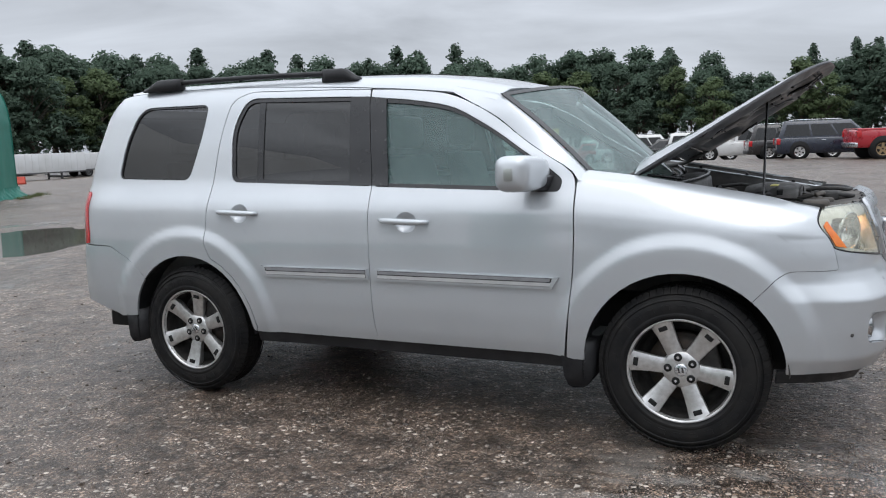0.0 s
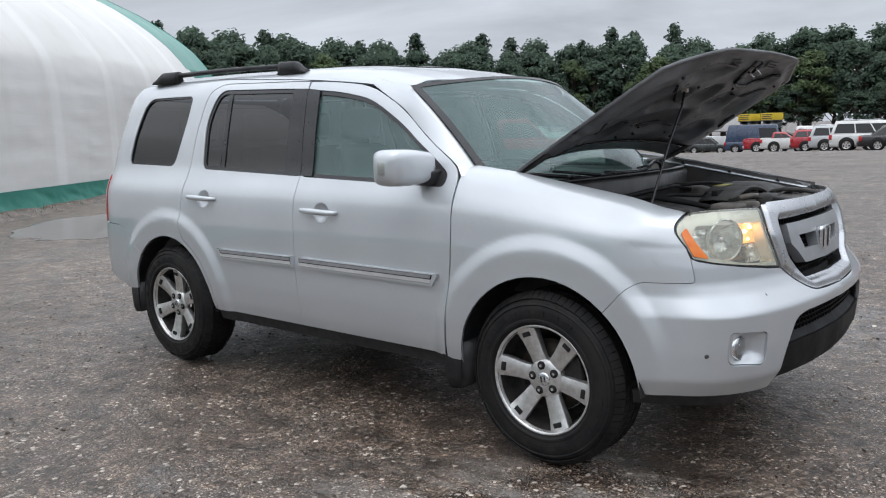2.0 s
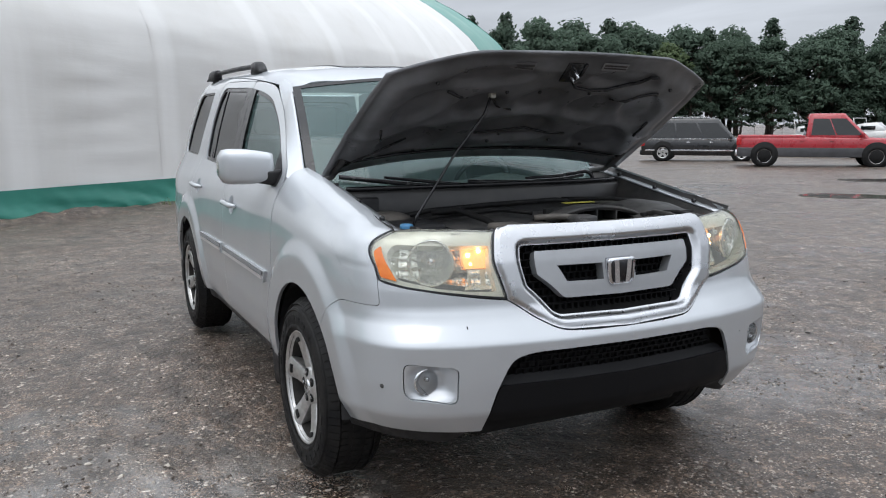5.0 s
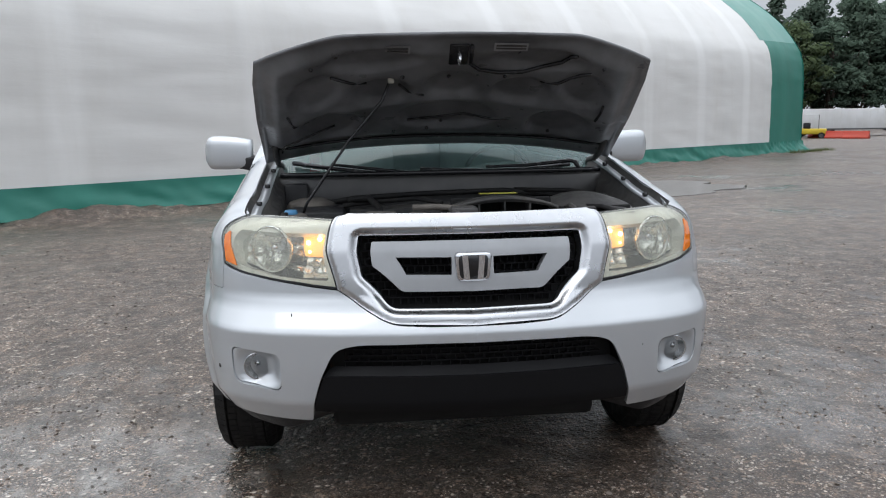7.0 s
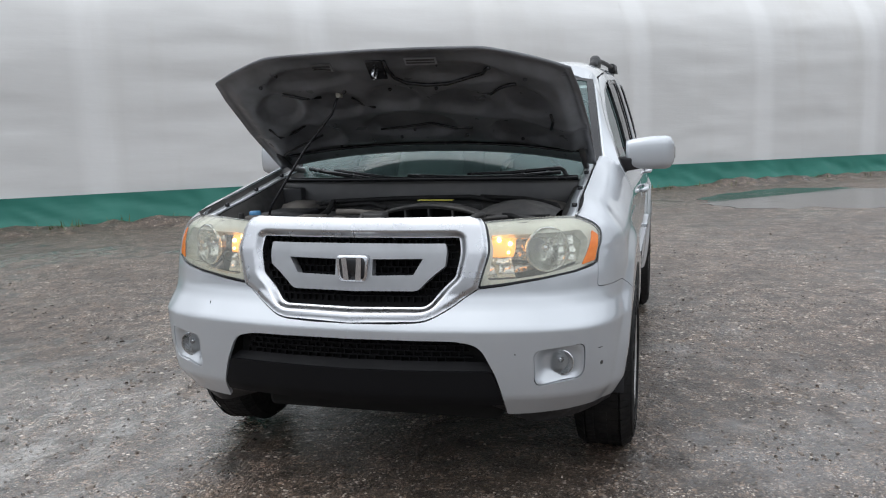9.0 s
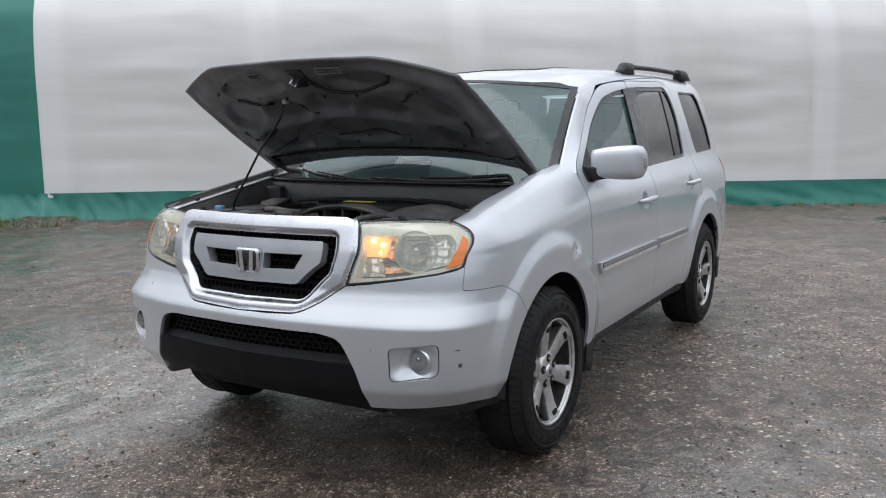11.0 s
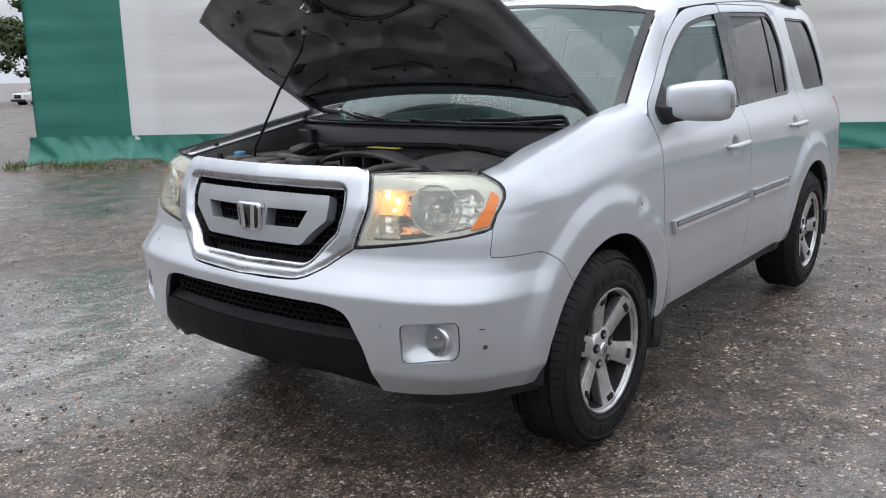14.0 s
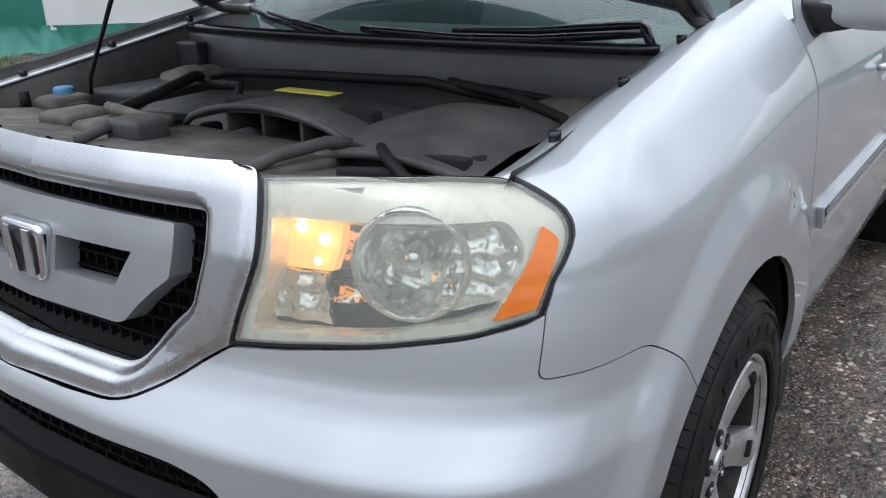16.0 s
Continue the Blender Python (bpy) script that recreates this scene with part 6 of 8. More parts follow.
# engine cover, ducts, radiator cover, battery, bottles
bm = bmesh.new()
rows = []
for k in range(25):
    y = -0.42 + 0.84 * k / 24
    t = k / 24
    lift = 0.02 * math.sin(math.pi * t)
    rows.append([(0.00, y, 0.94), (0.01, y, 1.00 + lift), (0.08, y, 1.02 + lift), (0.26, y, 1.015 + lift), (0.32, y, 0.99 + lift), (0.325, y, 0.90)])
loft(bm, rows, closed=False)
part("engine_cover", fix_normals(bm), dusty_plastic, bay, "dusty black engine cover")
bm = bmesh.new()                                     # hooded intake duct, open to the front
rows = []
for k in range(25):
    t = k / 24
    y = -0.04 + 0.44 * t
    h = 0.050 * math.sin(math.pi * t) ** 0.6
    rows.append([(0.26, y, 1.015), (0.28, y, 1.030 + h * 0.8), (0.34, y, 1.040 + h), (0.42, y, 1.040 + h), (0.445, y, 1.036 + h * 0.95), (0.44, y, 1.030 + h * 0.85)])
loft(bm, rows, closed=False)
part("intake_duct", fix_normals(bm), dusty_plastic, bay, "hooded black intake duct")
bm = bmesh.new()
tube(bm, [(0.445, -0.04 + 0.44 * t, 1.036 + 0.050 * math.sin(math.pi * t) ** 0.6) for t in np.linspace(0, 1, 24)], 0.007, 8)
part("duct_lip", fix_normals(bm), dusty_plastic, bay)
# Black block in the duct mouth: its inner shade given as colour.
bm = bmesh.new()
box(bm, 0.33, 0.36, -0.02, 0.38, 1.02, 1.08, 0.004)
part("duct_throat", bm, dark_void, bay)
for y in (0.08, 0.18, 0.28):
    bm = bmesh.new()
    box(bm, 0.35, 0.44, y - 0.004, y + 0.004, 1.03, 1.078, 0.002)
    part("duct_fin", bm, dusty_plastic, bay)
bm = bmesh.new()                                     # sloping lead-in plate of the duct
loft(bm, [[(0.44, y0, 1.032), (0.68, y0 * 0.9 + 0.03, 1.046), (0.68, y0 * 0.9 + 0.03, 1.02), (0.44, y0, 1.0)] for y0 in (-0.05, 0.05, 0.15, 0.25, 0.35, 0.43)])
part("lead_in_plate", fix_normals(bm), bay_dirt, bay)
for y in (-0.06, 0.42):
    bm = bmesh.new()
    tube(bm, [(0.43, y, 1.04), (0.52, y * 0.97 + 0.01, 1.062), (0.62, y * 0.92 + 0.02, 1.060), (0.69, y * 0.9 + 0.03, 1.050)], 0.011, 8)
    part("plate_rib", fix_normals(bm), dusty_plastic, bay)
bm = bmesh.new()                                     # domed air box on the left, hollow in front
rows = []
for k in range(21):
    t = k / 20
    y = 0.36 + 0.33 * t
    h = 0.060 * math.sin(math.pi * (0.06 + 0.88 * t)) ** 0.7
    rows.append([(0.10, y, 0.98), (0.14, y, 1.02 + h * 0.8), (0.24, y, 1.03 + h), (0.38, y, 1.03 + h), (0.46, y, 1.02 + h * 0.85), (0.50, y, 1.015 + h * 0.55)])
loft(bm, rows, closed=False)
part("air_box", fix_normals(bm), dusty_plastic, bay, "rounded black air box")
bm = bmesh.new()
tube(bm, [(0.505, 0.36 + 0.33 * t, 1.015 + 0.034 * math.sin(math.pi * (0.06 + 0.88 * t)) ** 0.7) for t in np.linspace(0, 1, 20)], 0.008, 8)
part("air_box_rim", fix_normals(bm), dusty_plastic, bay)
# Black slab behind the air box rim, in place of the shade inside.
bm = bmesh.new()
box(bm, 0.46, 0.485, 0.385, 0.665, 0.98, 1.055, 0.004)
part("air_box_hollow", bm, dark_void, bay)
bm = bmesh.new()
rows = []                                            # radiator cover plate behind the grille
for k in range(31):
    y = -0.62 + 1.24 * k / 30
    sx = body(*nose(min(abs(y), 0.6), 1.05), 0)[0]
    wav = 0.008 * math.sin(9 * y) * math.sin(4 * y)
    rows.append([(sx - 0.012, y, 1.048), (sx - 0.035, y, 1.054 + wav * 0.4), (sx - 0.10, y, 1.040 + wav), (sx - 0.18, y, 1.028 + wav), (sx - 0.24, y, 1.018), (sx - 0.25, y, 0.92)])
loft(bm, rows, closed=False)
part("radiator_cover", fix_normals(bm), bay_dirt, bay, "dusty plastic radiator cover")
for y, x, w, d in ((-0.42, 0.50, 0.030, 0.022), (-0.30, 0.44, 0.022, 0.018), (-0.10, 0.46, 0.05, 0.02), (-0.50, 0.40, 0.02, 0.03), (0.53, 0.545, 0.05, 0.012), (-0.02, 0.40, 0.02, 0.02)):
    bm = bmesh.new()                                 # black discs on the cover, painted shade of its cut-outs
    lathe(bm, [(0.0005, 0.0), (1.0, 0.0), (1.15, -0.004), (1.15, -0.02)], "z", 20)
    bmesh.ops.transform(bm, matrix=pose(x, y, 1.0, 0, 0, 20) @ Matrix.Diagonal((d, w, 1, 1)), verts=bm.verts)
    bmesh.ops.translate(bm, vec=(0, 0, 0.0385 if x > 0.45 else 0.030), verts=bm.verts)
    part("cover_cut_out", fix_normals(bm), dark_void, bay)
for y in (-0.46, -0.26, -0.06, 0.10, 0.32):           # push clips
    bm = bmesh.new()
    sx = body(*nose(abs(y), 1.05), 0)[0]
    lathe(bm, [(0.0005, 1.062), (0.007, 1.061), (0.011, 1.056), (0.011, 1.03)], "z", 12, (sx - 0.04, y, 0.0))
    part("push_clip", fix_normals(bm), gloss_black, bay)
for y0, y1, x0, x1, z1 in ((-0.36, -0.24, 0.46, 0.58, 1.053), (-0.20, -0.13, 0.50, 0.60, 1.052)):
    bm = bmesh.new()
    box(bm, x0, x1, y0, y1, 1.02, z1, 0.012)
    part("cover_boss", bm, bay_dirt, bay)
bm = bmesh.new()
tube(bm, [(0.52, -0.18, 1.068), (0.545, -0.10, 1.072), (0.55, -0.03, 1.066), (0.52, 0.02, 1.060)], 0.012, 8)
part("latch_cable", fix_normals(bm), bay_dirt, bay)
bm = bmesh.new()
box(bm, 0.545, 0.62, -0.05, 0.05, 1.03, 1.075, 0.01)
part("hood_latch", bm, dusty_plastic, bay)
bm = bmesh.new()
box(bm, -0.02, 0.28, -0.66, -0.44, 0.90, 1.035, 0.012)
part("fuse_box", bm, black_plastic, bay)
bm = bmesh.new()
box(bm, 0.30, 0.42, -0.68, -0.58, 0.90, 1.035, 0.02)
bottle = part("washer_bottle", bm, bay_dirt, bay, "dusty plastic washer bottle")
bm = bmesh.new()
lathe(bm, [(0.0005, 1.052), (0.021, 1.051), (0.026, 1.046), (0.026, 1.034)], "z", 24, (0.345, -0.645, 0.0))
part("washer_cap", fix_normals(bm), cap_blue, bottle, "blue washer cap")
for pts, r in (([(-0.02, -0.62, 1.02), (0.02, -0.40, 1.06), (0.04, -0.10, 1.075), (0.02, 0.25, 1.08), (0.0, 0.62, 1.03)], 0.016), ([(0.06, -0.66, 0.99), (0.12, -0.40, 1.045), (0.20, -0.15, 1.07), (0.30, -0.05, 1.06)], 0.013),
               ([(0.10, -0.42, 1.06), (0.18, -0.34, 1.075), (0.34, -0.30, 1.05), (0.46, -0.30, 1.03)], 0.018), ([(0.0, 0.30, 1.08), (0.10, 0.52, 1.08), (0.16, 0.66, 1.06), (0.2, 0.70, 1.0)], 0.014), ([(0.44, 0.46, 1.05), (0.52, 0.54, 1.055), (0.56, 0.62, 1.03)], 0.014), ([(-0.05, -0.3, 1.06), (-0.02, 0.0, 1.085), (-0.03, 0.3, 1.075), (-0.05, 0.55, 1.05)], 0.010)):
    bm = bmesh.new()
    fine = [Vector(p) for p in pts]
    tube(bm, [tuple(fine[min(i, len(fine) - 2)].lerp(fine[min(i, len(fine) - 2) + 1], j / 4)) for i in range(len(fine) - 1) for j in range(4)] + [pts[-1]], r * 0.72, 9)
    part("hose", fix_normals(bm), rubber, bay)
bm = bmesh.new()
box(bm, 0.29, 0.33, 0.10, 0.25, 1.0935, 1.096, 0.001, pose(0, 0, 0, 0, 0, 0))
part("sticker", bm, label_yellow, bay, "yellow paper sticker")
bm = bmesh.new()
box(bm, -0.10, -0.04, -0.70, -0.60, 0.95, 1.12, 0.008)
part("relay_box", bm, black_plastic, bay)
for hand in (-1, 1):
    bm = bmesh.new()
    cylinder(bm, (0.44, hand * 0.66, 1.0), (0.44, hand * 0.66, 1.052), 0.013, n=14)
    part("hood_stop", bm, rubber, bay)

# ---- cabin seen through the glass ----
cabin = new("cabin")
cabin.parent = car
bm = bmesh.new()
box(bm, -3.6, -0.4, -0.80, 0.80, 0.42, 0.46)
part("cabin_floor", bm, cabin_plastic, cabin)
bm = bmesh.new()
rows = []
for k in range(21):
    y = -0.76 + 1.52 * k / 20
    hump = 0.035 * math.exp(-((y - 0.38) / 0.16) ** 2)
    rows.append([(-0.30, y, 1.10), (-0.45, y, 1.14), (-0.70, y, 1.13 + hump), (-0.80, y, 1.10 + hump), (-0.84, y, 1.02), (-0.80, y, 0.75)])
loft(bm, rows, closed=False)
part("dashboard", fix_normals(bm), cabin_plastic, cabin)
bm = bmesh.new()
lathe(bm, [(0.175 + 0.014 * math.cos(a), 0.014 * math.sin(a)) for a in np.linspace(0, 2 * math.pi, 9)], "x", 32)
box(bm, -0.012, 0.012, -0.17, 0.17, -0.025, 0.025, 0.01)
box(bm, -0.03, 0.03, -0.06, 0.06, -0.06, 0.06, 0.02)
bmesh.ops.transform(bm, matrix=pose(-0.93, 0.38, 1.08, 0, 24, 0), verts=bm.verts)
part("steering_wheel", fix_normals(bm), black_plastic, cabin)


def build_seat(name, y, x, parent):
    """A padded seat: cushion, back, head rest."""
    seat_ob = new(name)
    seat_ob.parent = parent
    bm = bmesh.new()
    box(bm, x - 0.26, x + 0.26, y - 0.26, y + 0.26, 0.62, 0.78, 0.06, segments=3)
    part("cushion", bm, seat_leather, seat_ob)
    bm = bmesh.new()
    rings = []
    for k in range(9):
        t = k / 8
        w = 0.25 - 0.05 * t * t
        cx = x - 0.24 - 0.16 * t
        rings.append([(cx + dx, y + dy * w, 0.70 + 0.62 * t) for dx, dy in ((0.07, -0.75), (0.05, 0.0), (0.07, 0.75), (0.02, 1.0), (-0.06, 0.85), (-0.07, 0), (-0.06, -0.85), (0.02, -1.0))])
    loft(bm, rings)
    soft(part("backrest", fix_normals(bm), seat_leather, seat_ob), 0.02)
    bm = bmesh.new()
    box(bm, x - 0.47, x - 0.36, y - 0.13, y + 0.13, 1.36, 1.54, 0.04, segments=3)
    part("head_rest", bm, seat_leather, seat_ob)


for x, y in ((-1.20, -0.38), (-1.20, 0.38), (-2.05, -0.42), (-2.05, 0.0), (-2.05, 0.42), (-2.85, -0.36), (-2.85, 0.36)):
    build_seat("seat", y, x, cabin)
bm = bmesh.new()
box(bm, -0.93, -0.90, -0.11, 0.11, 1.49, 1.56, 0.012)
part("rear_view_mirror", bm, black_plastic, cabin)
bm = bmesh.new()                                     # roof lining
rows = []
for x in np.linspace(-3.4, -0.95, 18):
    rows.append([(x, y, 1.70 + float(ROOF(x)) * 0.9 - 0.02 * abs(y)) for y in np.linspace(-0.68, 0.68, 9)])
loft(bm, rows, closed=False)
part("roof_lining", bm, headliner, cabin)
for hand in (-1, 1):
    bm = bmesh.new()                                 # inner trim below the windows
    box(bm, -3.4, -0.5, hand * 0.80 - 0.02, hand * 0.80 + 0.02, 0.45, 1.15)
    part("door_trim", bm, cabin_plastic, cabin)
# ---- trees round the yard ----
bark = worn("bark", (0.075, 0.06, 0.048), (0.13, 0.11, 0.09), (0.75, 0.95), 6.0, relief=0.02, fine=14.0)


def leaf_material(name, dark, light):
    m = material(name, dark, 0.55)
    info = node(m, "ShaderNodeObjectInfo").outputs["Random"]
    leaf = node(m, "ShaderNodeNewGeometry").outputs["Random Per Island"]
    a = mix(m, leaf, dark, light)
    link(m, mix(m, ramp(m, info, 0.0, 1.0, 0.0, 0.55), a, tuple(0.5 * (p + q) * 0.62 for p, q in zip(dark, light))), bsdf(m).inputs["Base Color"])
    bsdf(m).inputs["Specular IOR Level"].default_value = 0.12
    glow = node(m, "ShaderNodeBsdfTranslucent")
    link(m, bsdf(m).inputs["Base Color"].links[0].from_socket, glow.inputs[0])
    thin = node(m, "ShaderNodeMixShader")
    thin.inputs[0].default_value = 0.45
    link(m, bsdf(m).outputs[0], thin.inputs[1])
    link(m, glow.outputs[0], thin.inputs[2])
    link(m, thin.outputs[0], m.node_tree.nodes["Material Output"].inputs["Surface"])
    return m


leaf_green = leaf_material("leaf_green", (0.082, 0.126, 0.092), (0.128, 0.182, 0.132))
leaf_light = leaf_material("leaf_light", (0.108, 0.152, 0.078), (0.155, 0.205, 0.10))
needle = leaf_material("pine_needle", (0.070, 0.106, 0.080), (0.098, 0.138, 0.10))


def crown_mesh(rng, lobes, leaves, size, flat=0.75):
    """Many small leaf sprays on the shells of uneven lobes."""
    verts, faces, turned = [], [], []
    weights = np.array([r * r for *_, r in lobes])
    share = np.maximum(1, (leaves * weights / weights.sum()).astype(int))
    for (cx, cy, cz, r), k in zip(lobes, share):
        for _ in range(k):
            d = rng.normal(0, 1, 3)
            d /= np.linalg.norm(d)
            rr = r * (0.45 + 0.75 * rng.random() ** 0.7)
            p = np.array((cx, cy, cz)) + d * rr * np.array((1, 1, flat))
            nrm = d * 0.8 + rng.normal(0, 0.45, 3) + np.array((0, 0, 0.25))
            nrm /= np.linalg.norm(nrm)
            u = np.cross(nrm, rng.normal(0, 1, 3))
            u /= np.linalg.norm(u)
            w = np.cross(nrm, u)
            a, b = size * rng.uniform(0.6, 1.3), size * rng.uniform(0.45, 0.9)
            base = len(verts)
            droop = np.array((0, 0, -0.25 * a))
            for q in (-u * a, -w * b + u * a * 0.15, u * a + droop, w * b - u * a * 0.1):
                verts.append(tuple(p + q))
            faces.append((base, base + 1, base + 2, base + 3))
            axis = np.array((cx, cy, 0.0)) / max(0.4, math.hypot(cx, cy))
            soft_n = Vector(d * 0.25 + nrm * 0.30 + axis * 0.45 + np.array((0, 0, 0.6))).normalized()
            turned += [tuple(soft_n)] * 4
    return verts, faces, turned


def build_tree(kind, seed, height):
    rng = np.random.default_rng(seed)
    tree = thing("tree", "tall leafy green tree at the yard's edge" if kind != "pine" else "tall dark green pine at the yard's edge", "tree", "trees round the yard")
    bm = bmesh.new()
    lobes = []
    if kind == "pine":
        tube(bm, [(0.1 * math.sin(k), 0.1 * math.cos(k * 1.3), height * k / 8) for k in range(9)], [0.20 * (1 - k / 8.6) for k in range(9)], 8)
        for k in range(46):
            t = rng.random() ** 0.8
            z = height * (0.30 + 0.66 * t)
            reach = 2.0 * (1 - t) ** 0.8 * rng.uniform(0.45, 1.1) + 0.12
            a = rng.uniform(0, 2 * math.pi)
            tip = (reach * math.cos(a), reach * math.sin(a), z + rng.uniform(-0.25, 0.15))
            tube(bm, [(0, 0, z - 0.1), tip], [0.04, 0.012], 5)
            lobes.append((tip[0] * 0.7, tip[1] * 0.7, tip[2], 0.34 + 0.26 * reach))
        lobes.append((0, 0, height * 0.985, 0.30))
        verts, faces, turned = crown_mesh(rng, lobes, 2200, 0.18, 0.55)
        mat = needle
    else:
        top = height * 0.86
        tube(bm, [(0.15 * math.sin(k * 1.1), 0.15 * math.cos(k * 0.9), top * k / 7) for k in range(8)], [0.22 * (1 - k / 8.2) for k in range(8)], 8)
        spread = height * rng.uniform(0.20, 0.27)
        for k in range(64):
            t = rng.uniform(0.0, 1.0)
            z = height * (0.20 + 0.70 * t)
            a = rng.uniform(0, 2 * math.pi)
            reach = spread * math.sqrt(max(0.08, 1 - (2 * t - 0.85) ** 2 * 0.75)) * rng.uniform(0.45, 0.95)
            tip = (reach * math.cos(a), reach * math.sin(a), z)
            if k % 2:
                lobes.append((*tip, height * rng.uniform(0.03, 0.075)))
                continue
            tube(bm, [(0, 0, max(0.6, z - reach * 0.9)), (tip[0] * 0.5, tip[1] * 0.5, z - reach * 0.3), tip], [0.06, 0.035, 0.015], 4)
            lobes.append((*tip, height * rng.uniform(0.03, 0.075)))
        lobes.append((rng.uniform(-0.3, 0.3), rng.uniform(-0.3, 0.3), height * 0.91, height * 0.085))
        verts, faces, turned = crown_mesh(rng, lobes, 4300, 0.165)
        mat = leaf_light if kind == "light" else leaf_green
    part("trunk", fix_normals(bm), bark, tree)
    data = bpy.data.meshes.new("crown")
    data.from_pydata(verts, [], faces)
    data.update()
    data.polygons.foreach_set("use_smooth", [True] * len(data.polygons))
    data.normals_split_custom_set_from_vertices(turned)
    finish("crown", data, mat, tree, smooth=False)
    return tree


kinds = [("leaf", 1), ("leaf", 2), ("pine", 3), ("leaf", 4), ("light", 5), ("leaf", 6), ("pine", 7)]
models = [build_tree(k, s, 10.0) for k, s in kinds]
rng = np.random.default_rng(21)


def edge_at(az):
    """Distance of the wood's edge at a bearing (degrees from +x)."""
    return float(np.interp(az % 360, [0, 60, 85, 100, 112, 120, 140, 150, 165, 200, 240, 262, 300, 360], [62, 110, 160, 170, 188, 196, 180, 140, 85, 70, 78, 84, 70, 62]))


first = [True] * len(models)


def plant(i, x, y, size, squash=1.0):
    m = pose(x, y, slope(x, y) - 0.05, 0, 0, rng.uniform(0, 360)) @ Matrix.Diagonal((size * squash, size * squash, size, 1))
    if first[i]:
        models[i].matrix_basis = m
        first[i] = False
    else:
        c = copy_thing(models[i], Matrix())
        c.matrix_basis = m


az = 74.0
while az < 172:
    d = edge_at(az)
    high = (1.4 - slope(d * math.cos(radians(az)), d * math.sin(radians(az))) + d * math.tan(radians(float(np.interp(az, [74, 88, 92, 94, 95.5, 98, 104, 111, 120, 130, 140, 147, 172], [5.8, 5.8, 5.0, 3.8, 4.2, 6.0, 6.5, 6.4, 6.6, 6.9, 7.5, 7.9, 8.0]))))) / 10.0
    for row, (back, scale, pick) in enumerate(((14.0, 1.0, (0, 2, 3, 5, 1, 1, 6, 1, 0)), (7.0, 0.95, (0, 1, 3, 5, 5, 0)), (0.0, 0.80, (0, 1, 3, 5, 4, 3)))):
        a = radians(az + rng.uniform(-0.8, 0.8))
        r = d + back + rng.uniform(-1.2, 1.2)
        i = pick[int(rng.integers(len(pick)))]
        tall = 1.06 if i in (2, 6) and row == 0 else 1.0
        plant(i, r * math.cos(a), r * math.sin(a), high * scale * tall * rng.uniform(0.87, 1.04), rng.uniform(1.05, 1.35))
    for _ in range(1):                               # low growth at the foot of the wood
        a = radians(az + rng.uniform(-1, 1))
        back = rng.uniform(1.0, 5.0)
        plant(int(rng.choice([3, 0, 1, 5])), (d - back) * math.cos(a), (d - back) * math.sin(a), high * rng.uniform(0.3, 0.48), 1.6)
    az += 2.15
for az, size in ((115.5, 0.78), (97.0, 0.62), (117.2, 0.55), (112.0, 0.5), (91.5, 0.75), (90.0, 0.6), (121, 0.45)):
    a = radians(az)
    d = edge_at(az) - 6.0
    plant(4, d * math.cos(a), d * math.sin(a), size * 0.0128 * d, 1.2)
for az, size in ((120.6, 1.3), (90.9, 1.16), (88.4, 1.2), (99.6, 1.15), (147.0, 1.3)):
    a = radians(az)
    d = edge_at(az) + 2
    plant(2 if az != 88.0 else 6, d * math.cos(a), d * math.sin(a), size * 0.0092 * d, 0.9)
az = 176.0
while az < 430:
    a = radians(az)
    d = edge_at(az) + rng.uniform(-2, 6)
    plant(4 if 236 < az < 266 else int(rng.choice([0, 1, 3, 5, 2])), d * math.cos(a), d * math.sin(a), rng.uniform(1.0, 1.4), 1.25)
    az += 3.6
# ---- parked vehicles and trailers across the yard ----
paints = {}


def paint(name, color):
    if name not in paints:
        paints[name] = worn(name, color, tuple(c * 0.86 for c in color), (0.22, 0.36), 1.2, 0.0, 0.8)
    return paints[name]


white_paint, red_paint = paint("white_car_paint", (0.72, 0.72, 0.71)), paint("red_car_paint", (0.42, 0.018, 0.03))
black_paint, navy_paint = paint("black_car_paint", (0.012, 0.012, 0.014)), paint("navy_car_paint", (0.016, 0.022, 0.04))
brown_paint, blue_paint = paint("dark_brown_car_paint", (0.022, 0.018, 0.018)), paint("blue_van_paint", (0.028, 0.05, 0.105))
forest_paint, silver_far = paint("dark_green_car_paint", (0.02, 0.028, 0.026)), paint("pale_silver_car_paint", (0.50, 0.51, 0.53))
car_glass = glass_of("parked_car_glass", (0.05, 0.055, 0.06), 0.5)
tan_rim = worn("tan_rim", (0.34, 0.24, 0.13), (0.28, 0.2, 0.11), (0.4, 0.6), 8.0, 0.3)
white_sheet = worn("white_sheet_metal", (0.68, 0.69, 0.70), (0.58, 0.585, 0.58), (0.4, 0.6), 0.7)
grey_steel = worn("grey_steel", (0.16, 0.16, 0.165), (0.1, 0.1, 0.1), (0.4, 0.6), 3.0, 0.6)
yellow_sheet = worn("yellow_sheet", (0.62, 0.46, 0.03), (0.55, 0.4, 0.03), (0.4, 0.6), 1.0)
red_sheet = worn("red_orange_sheet", (0.50, 0.05, 0.025), (0.42, 0.045, 0.02), (0.4, 0.6), 1.0)
tan_sheet = worn("tan_sheet", (0.42, 0.38, 0.29), (0.36, 0.33, 0.25), (0.5, 0.7), 0.8)


